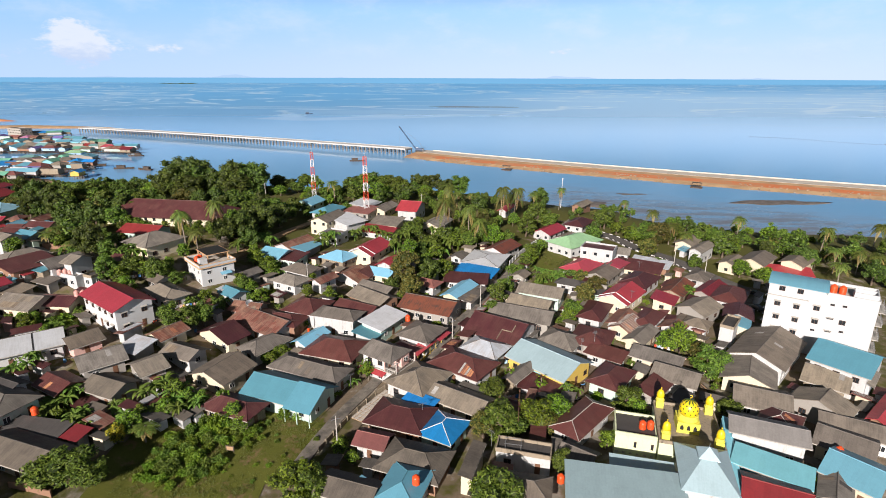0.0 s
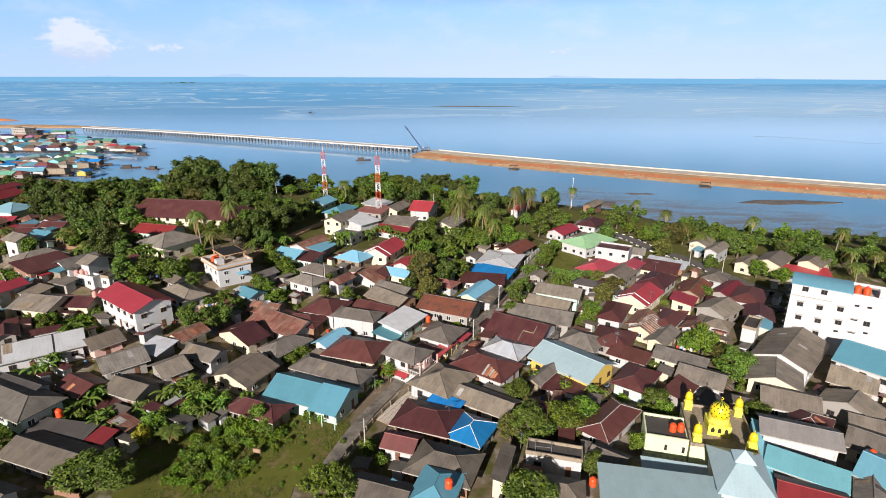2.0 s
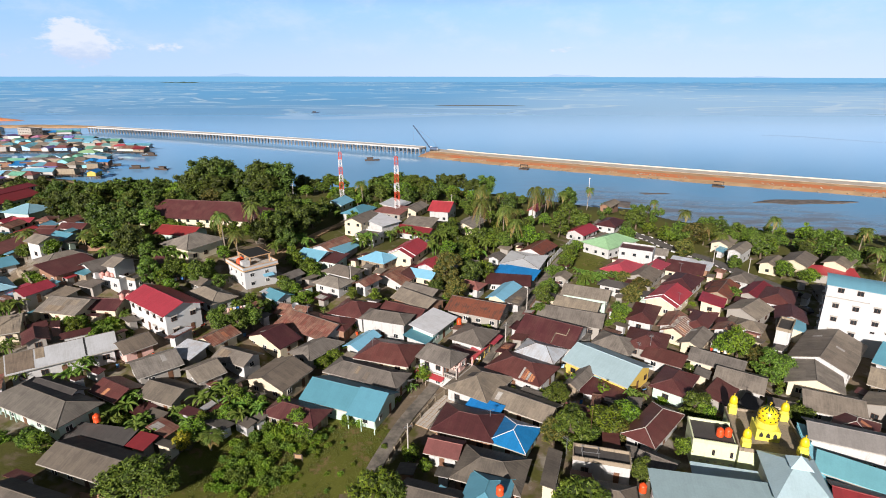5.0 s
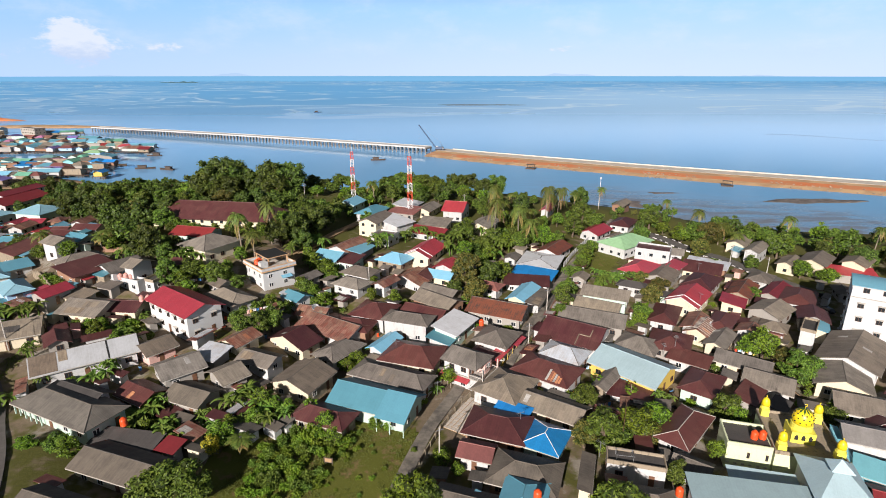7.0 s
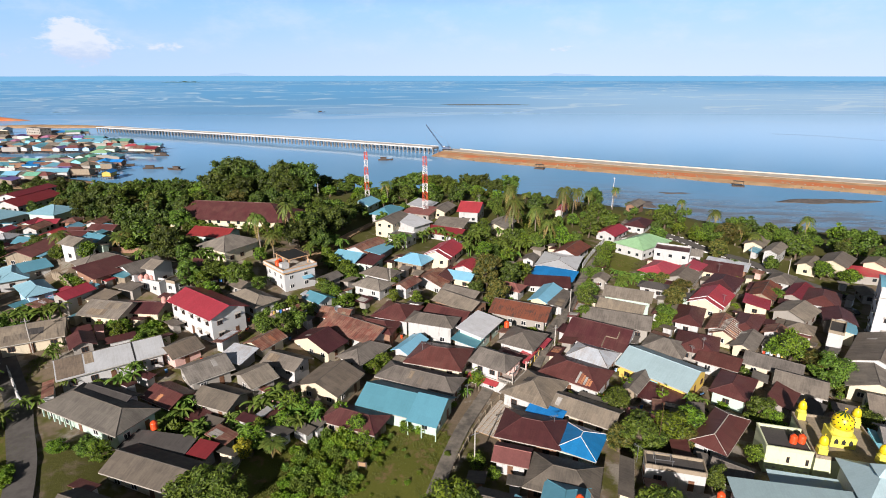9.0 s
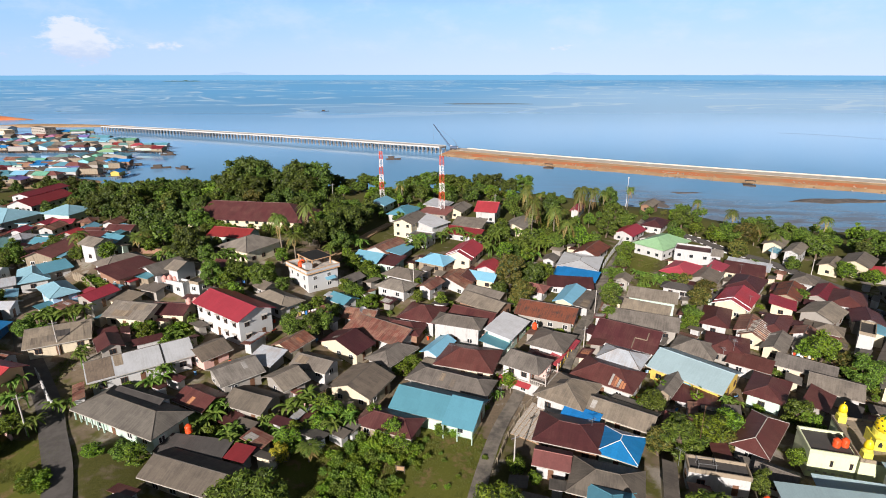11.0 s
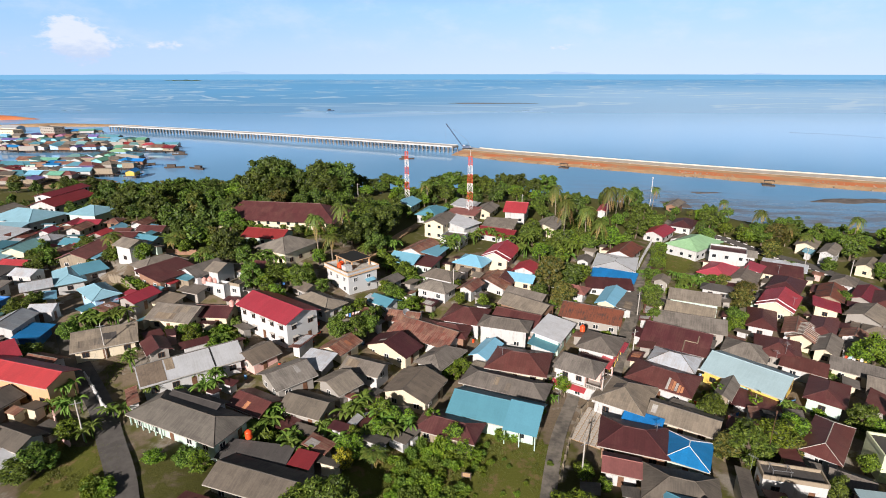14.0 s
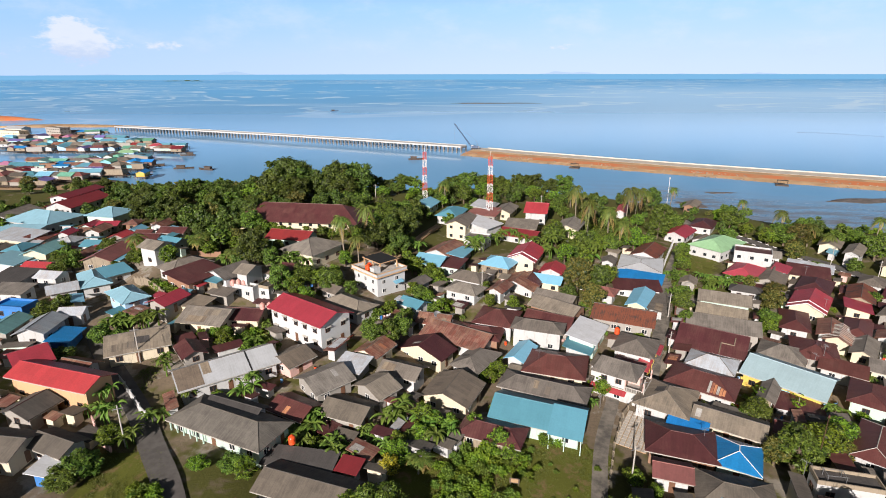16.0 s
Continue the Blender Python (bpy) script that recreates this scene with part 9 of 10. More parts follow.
def boat(x, y, rot, ln, mat, label):
    root = empty("boat", pose(x, y, 0.0, 0, 0, rot))
    tagged(root, label, "boat", "boats")
    bm = bmesh.new()
    rows = []
    for t, w, z in ((-0.5, 0.55, 0.15), (-0.3, 0.95, 0.0), (0.1, 1.0, 0.0), (0.36, 0.6, 0.2), (0.5, 0.06, 0.55)):
        b = ln * 0.13
        rows.append([bm.verts.new((t * ln, s * w * b, q)) for s, q in ((-1, 0.9 + z), (-0.7, -0.3), (0.7, -0.3), (1, 0.9 + z))])
    for p, q in zip(rows, rows[1:]):
        for i in range(4):
            j = (i + 1) % 4
            bm.faces.new((p[i], q[i], q[j], p[j]))
    bm.faces.new(rows[0]), bm.faces.new(rows[-1][::-1])
    bmesh.ops.recalc_face_normals(bm, faces=bm.faces)
    part("hull", bm, mat, root)
    part("cabin", bm_box(-0.35 * ln, 0.05 * ln, -0.08 * ln, 0.08 * ln, 0.9, 2.5), "timber_grey", root)
    part("cabin_roof", bm_box(-0.38 * ln, 0.08 * ln, -0.1 * ln, 0.1 * ln, 2.5, 2.65), "timber_grey", root)


def pontoon(x, y, rot):
    root = empty("pontoon", pose(x, y, 0, 0, 0, rot))
    tagged(root, "small dark floating work platform near the causeway", "pontoon", "pontoons")
    part("raft", bm_box(-3.5, 3.5, -2, 2, -0.3, 0.7), "timber_grey", root)
    for x0 in (-2.8, 2.6):
        part("post", bm_box(x0, x0 + 0.25, -0.2, 0.05, 0.7, 3.2), "timber_grey", root)
    part("shelter", bm_box(-3.0, 3.0, -1.4, 1.4, 3.2, 3.4), "timber_grey", root)


boat(-251.9, 1014.1, 15, 14, "crane_blue", "small dark work boat on the open sea")
boat(-83.1, 447.1, 5, 12, "timber_grey", "dark wooden boat moored below the pier")
boat(-250.5, 407.4, 10, 14, "timber_grey", "long dark wooden boat beside the stilt houses")
boat(-232.5, 402.4, 160, 13, "timber_grey", "dark wooden boat moored by the boardwalk")
boat(-268.6, 414.5, 20, 12, "boat_blue", "blue wooden boat moored by the boardwalk")
boat(-276.4, 472.7, 190, 12, "timber_grey", "dark wooden boat at the end of a jetty")
pontoon(33.9, 404.7, -30)
pontoon(146.0, 339.2, -28)


def stakes(x0, y0, x1, y1, n):
    bm = bmesh.new()
    rng = random.Random(8)
    for i in range(n):
        t = i / (n - 1)
        x, y = x0 + (x1 - x0) * t, y0 + (y1 - y0) * t + 8 * math.sin(t * 7)
        beam(bm, (x, y, -2), (x, y, rng.uniform(0.2, 0.6)), 0.22, 4)
    tagged(mesh_ob("fishing_stakes", bm, "timber_grey"), "line of thin fishing stakes in the shallow sea", "stakes", kind="stuff")


stakes(346.0, 642.0, 470.0, 556.0, 120)


def far_island(cx, cy, lx, h, seed):
    bm = bmesh.new()
    n = 60
    front, topv = [], []
    for i in range(n + 1):
        t = i / n
        z = h * (0.25 + 0.75 * abs(noise.noise((t * 4 + seed, seed * 3.1, 0))) * 1.6) * math.sin(math.pi * t) ** 0.5
        front.append([bm.verts.new((cx + lx * (t - 0.5), cy, -1)), bm.verts.new((cx + lx * (t - 0.5), cy + 30, max(0.2, z))), bm.verts.new((cx + lx * (t - 0.5), cy + 90, -1))])
    for a, b in zip(front, front[1:]):
        for i in range(2):
            bm.faces.new((a[i], b[i], b[i + 1], a[i + 1]))
    tagged(mesh_ob("island", bm, "leaf_dark"), "low dark wooded island far off at sea", "island", kind="structure")


far_island(-3150, 3750, 260, 16, 1)
far_island(-2050, 4400, 300, 9, 2)


def kerb(pts, side):
    root = empty("kerb", Matrix())
    tagged(root, "black and white striped road kerb", "kerb", kind="structure")
    me = {}
    for key, mat in ((0, "black_paint"), (1, "steel_white")):
        bm = bm_box(-0.75, 0.75, -0.11, 0.11, -0.2, 0.24)
        me[key] = bpy.data.meshes.new("kerb_stone")
        bm.to_mesh(me[key]), bm.free()
        me[key].materials.append(MATS[mat])
    k = 0
    for (a, b), (c, d) in zip(pts, pts[1:]):
        n = int(math.hypot(c - a, d - b) / 1.52)
        ang = math.atan2(d - b, c - a)
        for i in range(n):
            x = a + (c - a) * (i + 0.5) / n - math.sin(ang) * side
            y = b + (d - b) * (i + 0.5) / n + math.cos(ang) * side
            ob = new("kerb_stone", me[k % 2])
            ob.parent = root
            ob.matrix_basis = pose(x, y, ground_z(x, y) + 0.26, 0, 0, math.degrees(ang))
            k += 1


COAST_ROAD = [(79.6, 156.3), (75.9, 162.9), (72.8, 169.7), (70.4, 177.9), (67.5, 188.4), (62.7, 194.8), (58.4, 202.0), (54.8, 210.8), (47.9, 218.7)]
kerb(COAST_ROAD, 2.6)
kerb(COAST_ROAD[-4:], -2.6)

# ---- single houses and small things of the village ----


def railing(root, x0, y0, x1, y1, z, mat="concrete"):
    """A low balustrade of posts under a rail."""
    d = Vector((x1 - x0, y1 - y0, 0))
    n = max(2, int(d.length / 0.45))
    bm = bmesh.new()
    for i in range(n + 1):
        p = Vector((x0, y0, z)) + d * (i / n)
        box(bm, p.x - 0.05, p.x + 0.05, p.y - 0.05, p.y + 0.05, z, z + 0.75)
    box(bm, min(x0, x1) - 0.09, max(x0, x1) + 0.09, min(y0, y1) - 0.09, max(y0, y1) + 0.09, z + 0.75, z + 0.9)
    part("balustrade", bm, mat, root)


def balcony_house():
    root = empty("balcony_house", pose(-28.0, 109.3, 3.9, 0, 0, 55.5) @ Matrix.Scale(0.96, 4))
    tagged(root, "white two-storey house with open corner balcony and red awning", "house", "village houses")
    part("lower_wall", bm_box(-3.0, 3.0, -4.4, 4.4, -1.2, 2.9), "wall_white", root)
    part("floor_slab", bm_box(-3.3, 3.3, -6.0, 4.6, 2.9, 3.12), "concrete", root)
    part("upper_wall", bm_box(-2.9, 3.0, -1.9, 4.4, 3.12, 5.9), "wall_white", root)
    part("side_room", bm_box(0.2, 3.0, -4.2, -1.9, 3.12, 5.85), "wall_pink", root)
    for x, y in ((-3.1, -5.7), (-3.1, -2.0), (3.1, -5.7)):
        part("column", bm_box(x - 0.14, x + 0.14, y - 0.14, y + 0.14, -1.2 if y < -5 else 3.12, 5.95), "wall_pink", root)
    for seg in ((-3.2, -5.9, 3.2, -5.9), (-3.2, -5.9, -3.2, -2.0), (3.2, -5.9, 3.2, -4.3)):
        railing(root, *seg, 3.12)
    a, b, e, top = 3.9, 6.3, 5.95, 7.9
    roof = part("roof", quad_roof([[(-a, -b + 1.9, e), (-a, 5.0, e), (0, 4.2, top), (0, -1.9, top)], [(a, -b + 1.9, e), (a, 5.0, e), (0, 4.2, top), (0, -1.9, top)],
                                   [(-a, -b + 1.9, e), (a, -b + 1.9, e), (0, -1.9, top)], [(-a, 5.0, e), (a, 5.0, e), (0, 4.2, top)]]), "roof_grey", root)
    bm = bmesh.new()
    for p, q in (((0, -1.9, top), (0, 4.2, top)), ((0, -1.9, top), (-a, -b + 1.9, e)), ((0, -1.9, top), (a, -b + 1.9, e)), ((0, 4.2, top), (-a, 5.0, e)), ((0, 4.2, top), (a, 5.0, e))):
        beam(bm, p, q, 0.09, 6)
    part("ridge_cap", bm, "ridge_grey", roof)
    part("awning", quad_roof([[(-4.6, -2.5, 2.35), (-4.6, 4.9, 2.35), (-3.0, 4.9, 2.85), (-3.0, -2.5, 2.85)]], 0.06), "roof_red", root, "short red metal awning")
    for y in (-0.6, 2.4):
        add_window(root, pose(-2.92, y, 3.9, 0, 0, -90), True)
        add_window(root, pose(-3.02, y, 0.6, 0, 0, -90), False)
    for x in (-1.9, 0.0, 1.9):
        add_window(root, pose(x, -4.42, 0.7), False)
    add_window(root, pose(1.6, -4.22, 4.0), False)
    add_door(root, pose(-1.2, -1.92, 3.14))
    TAKEN.append((-28.0, 109.3, 5))


balcony_house()


def red_porch():
    """The long red lean-to beside the lane, over a yellow and purple wall."""
    root = empty("porch", pose(-19.1, 118.2, 4.6, 0, 0, 59.0) @ Matrix.Scale(0.96, 4))
    tagged(root, "long red metal lean-to over a yellow and purple wall", "porch")
    for x0, x1, d, z in ((-7.2, 1.6, 1.6, 2.75), (1.6, 7.0, 2.6, 2.95)):
        part("roof", quad_roof([[(x0, -d, z), (x1, -d, z), (x1, 1.2, z + 0.55), (x0, 1.2, z + 0.55)]], 0.07), "roof_pinkred", root)
    for i in range(6):
        part("post", bm_box(-6.8 + i * 2.7, -6.68 + i * 2.7, -1.5, -1.38, -0.6, 2.75), "wall_yellow", root)
    part("wall", bm_box(-6.9, -3.4, 0.6, 0.8, -0.6, 2.85), "wall_purple", root)
    part("wall", bm_box(-3.4, 6.8, 0.6, 0.8, -0.6, 2.85), "wall_yellow", root)
    part("low_wall", bm_box(-6.9, 6.8, -1.35, -1.2, -0.6, 0.75), "wall_yellow", root)


red_porch()


def painted_front():
    """Bright panels on the front of the long pale blue hall."""
    root = empty("painted_wall", pose(8.5, 111.0, 3.30, 0, 0, -42.2) @ pose(-1.5, -5.5, 0))
    tagged(root, "low front wall painted in yellow, orange and blue panels", "wall")
    part("base", bm_box(0, 9.4, -0.05, 0.15, -0.5, 0.75), "wall_cyanwall", root)
    for i, mat in enumerate(("wall_yellow", "wall_skywall", "wall_white", "wall_yellow", "wall_orange", "wall_skywall")):
        part("panel", bm_box(0.1 + i * 1.55, 1.55 + i * 1.55, -0.09, 0.11, 0.76, 2.3), mat, root)
    part("beam", bm_box(0, 9.4, -0.1, 0.12, 2.31, 2.5), "wall_cyanwall", root)


painted_front()


def rooftop_frame():
    root = empty("pipe_frame", pose(-4.0, 80.4, 7.2, 0, 0, -10.7))
    tagged(root, "rusty pipe frame standing on a flat dark roof", "pipe frame")
    for x in (-1.3, 1.3):
        for y in (-0.8, 0.8):
            bm = bmesh.new()
            beam(bm, (x, y, 0), (x, y, 1.1), 0.05, 5)
            part("leg", bm, "steel_grey", root)
        bm = bmesh.new()
        beam(bm, (x, -0.9, 1.1), (x, 0.9, 1.1), 0.05, 5)
        part("bar", bm, "steel_grey", root)
    for y in (-0.8, 0.8):
        bm = bmesh.new()
        beam(bm, (-1.5, y, 1.1), (1.5, y, 1.1), 0.05, 5)
        part("bar", bm, "steel_grey", root)


rooftop_frame()


def aerial(x, y, z, h=1.8, rot=30):
    root = empty("tv_antenna", pose(x, y, z, 0, 0, rot))
    tagged(root, "thin metal television antenna above a roof", "antenna", "roof antennas")
    bm = bmesh.new()
    beam(bm, (0, 0, -1.2), (0, 0, h), 0.045, 5)
    part("mast", bm, "steel_grey", root)
    bm = bmesh.new()
    beam(bm, (-0.8, 0, h - 0.1), (0.8, 0, h - 0.1), 0.035, 4)
    part("boom", bm, "steel_grey", root)
    for i in range(6):
        bm = bmesh.new()
        s = 0.55 - 0.05 * i
        beam(bm, (-0.7 + i * 0.28, -s, h - 0.07), (-0.7 + i * 0.28, s, h - 0.07), 0.022, 4)
        part("rod", bm, "steel_grey", root)


for k, (x, y, z) in enumerate(((-19.6, 90.2, 7.5), (20.2, 118.4, 7.8), (37.3, 143.1, 7.8), (48.4, 168.3, 8.2), (3.7, 150.7, 9.9), (-61.6, 129.7, 10.3), (16.5, 115.8, 7.3), (-7.5, 82.1, 7.2), (-43.7, 114.4, 8.8), (-34.5, 100.3, 7.6))):
    aerial(x, y, z, 1.7 + 0.25 * (k % 3), 25 + 40 * k)


def dish(x, y, z):
    root = empty("satellite_dish", pose(x, y, z, 0, 0, 20))
    tagged(root, "grey mesh satellite dish on a short mast", "satellite dish")
    bm = bmesh.new()
    beam(bm, (0, 0, -1.5), (0, 0, 0.6), 0.06, 6)
    part("mast", bm, "steel_grey", root)
    bm = bmesh.new()
    lathe(bm, [(0.05, 0.0), (0.45, 0.06), (0.8, 0.2), (0.95, 0.3), (0.95, 0.34), (0.8, 0.24), (0.45, 0.1), (0.05, 0.04)], 18)
    for v in bm.verts:
        v.co = Matrix.Rotation(radians(38), 3, "X") @ v.co + Vector((0, 0, 0.6))
    smooth(bm)
    part("reflector", bm, "steel_grey", root)
    bm = bmesh.new()
    beam(bm, (0, 0, 0.65), (0, -0.55, 1.35), 0.03, 4)
    part("feed_arm", bm, "steel_grey", root)


dish(-65.3, 132.4, 10.39)
for x, y, z in ((-115.7, 137.3, 16.9), (-114.4, 137.5, 16.9), (-113.0, 137.4, 16.7)):
    tank(x, y, z, 1.0, "tank_pink", "faded pink plastic water tank on a roof")
for x, y, z in ((-105.7, 127.8, 14.8), (-104.0, 127.6, 15.0)):
    tank(x, y, z, 1.0, "tank_pink", "faded pink plastic water tank on a roof")


def parked_car(x, y, rot, mat, label):
    root = empty("car", pose(x, y, ground_z(x, y) + 0.08, 0, 0, rot))
    tagged(root, label, "car", "parked cars")
    bm = bmesh.new()
    prof = [(-2.05, 0.35), (2.05, 0.35), (2.1, 0.7), (1.9, 0.88), (1.05, 0.98), (0.55, 1.45), (-1.25, 1.5), (-1.85, 1.0), (-2.1, 0.9)]
    sides = [[bm.verts.new((p, s * (0.82 if q < 1.1 else 0.68), q)) for p, q in prof] for s in (-1, 1)]
    bm.faces.new(sides[0]), bm.faces.new(sides[1][::-1])
    n = len(prof)
    for i in range(n):
        j = (i + 1) % n
        bm.faces.new((sides[0][j], sides[0][i], sides[1][i], sides[1][j]))
    bmesh.ops.recalc_face_normals(bm, faces=bm.faces)
    part("body", bm, mat, root)
    for x0, x1, z0, z1 in ((0.56, 1.02, 1.43, 1.0), (-1.28, -1.8, 1.47, 1.05)):
        bm = bmesh.new()
        k = 0.03 if x1 > 0 else -0.03
        v = [bm.verts.new(p) for p in ((x0 + k, -0.6, z0), (x0 + k, 0.6, z0), (x1 + k, 0.7, z1), (x1 + k, -0.7, z1))]
        bm.faces.new(v if x1 > 0 else v[::-1])
        part("windscreen", bm, "glass_dark", root)
    for s in (-1, 1):
        bm = bmesh.new()
        v = [bm.verts.new(p) for p in ((-1.2, s * 0.70, 1.4), (0.45, s * 0.70, 1.36), (0.85, s * 0.815, 1.02), (-1.6, s * 0.815, 1.02))]
        bm.faces.new(v)
        part("side_window", bm, "glass_dark", root)
        for wx in (-1.3, 1.3):
            bm = bmesh.new()
            beam(bm, (wx, s * 0.68, 0.32), (wx, s * 0.88, 0.32), 0.32, 14)
            wheel = part("wheel", bm, "black_paint", root)
            bm = bmesh.new()
            beam(bm, (wx, s * 0.88, 0.32), (wx, s * 0.895, 0.32), 0.18, 10)
            part("rim", bm, "steel_grey", wheel)


parked_car(79.3, 155.3, 110, "car_dark", "dark hatchback car parked beside the road")
parked_car(74.2, 144.8, 100, "car_dark", "dark car parked in front of the white block")
parked_car(-105.3, 141.8, 40, "boat_blue", "bluish car parked beside a house")


def field_sign():
    root = empty("signboard", pose(-52.9, 83.0, ground_z(-52.9, 83.0), 0, 0, -12))
    tagged(root, "small weathered wooden signboard on two legs in grass", "signboard")
    for x in (-0.65, 0.65):
        part("leg", bm_box(x - 0.05, x + 0.05, -0.04, 0.04, -0.3, 1.3), "timber_grey", root)
    part("board", bm_box(-0.8, 0.8, -0.08, -0.04, 0.5, 1.5), "timber_grey", root)
    part("panel", bm_box(-0.6, 0.6, -0.11, -0.08, 0.65, 1.35), "soil_tan", root, "faded brownish picture panel")


field_sign()


def flower_shrub(x, y):
    ob = plant("s", x, y, 1.5, 4.0)
    rng = random.Random(3)
    tagged(ob, "tall leafy garden shrub with small red flowers", "shrub", "plants")


flower_shrub(-57.5, 88.8)
plant("s", -60.4, 90.3, 1.2, 2.3)
plant("s", -56.0, 89.3, 1.1, 2.5)


def papaya(x, y, h, seed):
    rng = random.Random(seed)
    root = empty("papaya_tree", pose(x, y, ground_z(x, y), 0, 0, rng.uniform(0, 360)))
    tagged(root, "slim papaya tree with a tuft of yellowish leaves", "tree", "plants")
    bm = bmesh.new()
    beam(bm, (0, 0, -0.2), (0.15, 0, h), 0.12, 7, 0.08)
    part("trunk", bm, "palm_trunk", root)
    verts, faces = [], []
    for i in range(34):
        a, up = rng.uniform(0, 6.283), rng.uniform(-0.7, 0.6)
        d = Vector((math.cos(a), math.sin(a), up)).normalized()
        c = Vector((0.15, 0, h - 0.1 - 1.3 * (i / 34.0))) + d * rng.uniform(0.5, 1.1)
        s = d.cross(Vector((0, 0, 1))).normalized()
        for j in range(5):
            q = (j - 2) * 0.55
            tip = c + (d * math.cos(q) + s * math.sin(q)) * 0.42 - Vector((0, 0, 0.1))
            w = (s * math.cos(q) - d * math.sin(q)) * 0.1
            m = (c + tip) / 2
            k = len(verts)
            verts += [tuple(c), tuple(m + w), tuple(tip), tuple(m - w)]
            faces.append((k, k + 1, k + 2, k + 3))
    me = bpy.data.meshes.new("crown")
    me.from_pydata(verts, [], faces)
    mesh_data_ob("crown", me, "leaf_bright", root)


for k, (x, y, h) in enumerate(((-32.4, 107.5, 4.6), (-31.8, 106.5, 3.6), (-5.6, 99.7, 4.4), (-1.5, 105.1, 3.8), (-33.8, 108.1, 2.8), (4.9, 102.6, 3.6), (-58.4, 95.4, 4.0))):
    papaya(x, y, h, k)


def paved_yard(cx, cy, rot, nx, ny, s):
    root = empty("paved_yard", pose(cx, cy, ground_z(cx, cy) + 0.14, 0, 0, rot))
    tagged(root, "pale concrete slabs with grassy joints in a yard", "paving", kind="structure")
    part("bed", bm_box(-nx * s / 2, nx * s / 2, -ny * s / 2, ny * s / 2, -0.6, 0.0), "soil_tan", root)
    me = shared("paving_slab", lambda bm: (box(bm, -s / 2 + 0.07, s / 2 - 0.07, -s / 2 + 0.07, s / 2 - 0.07, -0.02, 0.05), "concrete_pale")[1])
    for i in range(nx):
        for j in range(ny):
            ob = new("slab", me)
            ob.parent = root
            ob.matrix_basis = pose((i - (nx - 1) / 2) * s, (j - (ny - 1) / 2) * s, 0)


paved_yard(-28.4, 96.8, 58, 12, 6, 0.95)

# ---- additions to single houses ----


def house_at(x, y):
    return min((o for o in bpy.data.objects if o.name.split(".")[0] == "house"), key=lambda o: (o.matrix_basis.translation.x - x) ** 2 + (o.matrix_basis.translation.y - y) ** 2)


def on_slope(root, name, a0, a1, s0, s1, b, e, rise, lift, mat, label=""):
    """A sheet laid on the front slope of a gable, between a0 and a1 along the eaves and s0 to s1 of the way up."""
    f = [(a0, -b + b * s0, e + rise * s0 + lift), (a1, -b + b * s0, e + rise * s0 + lift), (a1, -b + b * s1, e + rise * s1 + lift), (a0, -b + b * s1, e + rise * s1 + lift)]
    return part(name, quad_roof([f], 0.03), mat, root, label)


# the turquoise house has a front wing with a roof of its own, on posts
wing = house_at(-46.4, 98.2)
on_slope(wing, "wing_roof", 2.6, 8.7, -0.2, 1.0, 4.8, 3.28, 2.17, 0.42, "roof_cyan")
for x in (2.62, 8.6):
    bm = bmesh.new()
    vs = [bm.verts.new(p) for p in ((x, -5.7, 3.24), (x, -0.1, 5.77), (x, -0.1, 5.3), (x, -5.7, 2.85))]
    back = [bm.verts.new(v.co + Vector((0.06, 0, 0))) for v in vs]
    bm.faces.new(vs), bm.faces.new(back[::-1])
    for i in range(4):
        bm.faces.new((vs[i], back[i], back[(i + 1) % 4], vs[(i + 1) % 4]))
    bmesh.ops.recalc_face_normals(bm, faces=bm.faces)
    part("verge_board", bm, "wall_mint", wing)
for x in (2.9, 5.6, 8.4):
    part("porch_post", bm_box(x - 0.08, x + 0.08, -5.6, -5.44, -0.4, 3.12), "wall_mint", wing)
part("porch_floor", bm_box(2.7, 8.6, -5.7, -4.05, -0.5, 0.12), "path_concrete", wing)

# the long white house: old grey sheets at one end, a seam further on
long_house = house_at(-106.9, 106.9)
on_slope(long_house, "old_sheeting", -9.3, -4.8, 0.02, 0.98, 4.7, 3.28, 2.13, 0.04, "sheet_tan", "old greyish brown roof sheets")
on_slope(long_house, "old_sheeting", -4.5, -3.0, 0.45, 0.98, 4.7, 3.28, 2.13, 0.04, "sheet_tan", "old greyish brown roof sheets")
on_slope(long_house, "roof_seam", 3.7, 4.0, 0.0, 1.0, 4.7, 3.28, 2.13, 0.05, "black_paint", "dark gap between two roof sections")

# porch columns of the mint-green house
porch = house_at(-100.8, 91.8)
for i in range(6):
    part("porch_column", bm_box(-9.6 + i * 1.5, -9.4 + i * 1.5, -4.15, -3.95, -0.6, 3.1), "wall_mint", porch)
part("porch_step", bm_box(-9.8, -1.6, -4.3, -3.5, -0.8, 0.1), "path_concrete", porch)

# rusty sheets on the maroon roof by the lane
patched = house_at(-11.1, 108.6)
for i in range(6):
    on_slope(patched, "roof_sheet", 1.5 + i * 0.55, 1.95 + i * 0.55, 0.06 + 0.03 * (i % 2), 0.62 - 0.05 * i, 4.85, 3.18, 1.84 + 0.25, 0.06, "sheet_rust" if i % 3 else "sheet_ash")

# white verge boards and a stepped lower front on the red gables
for x, y, a, b, e, rise in ((35.8, 146.9, 7.1, 4.6, 3.48, 2.09), (-38.5, 167.7, 7.1, 4.6, 2.98, 2.09)):
    red = house_at(x, y)
    for s in (-1, 1):
        for x0 in (-a - 0.02, -a + 2.6):
            bm = bmesh.new()
            beam(bm, (x0, s * b, e + 0.04), (x0, 0, e + rise + 0.04), 0.11, 6)
            part("verge_trim", bm, "steel_white", red)

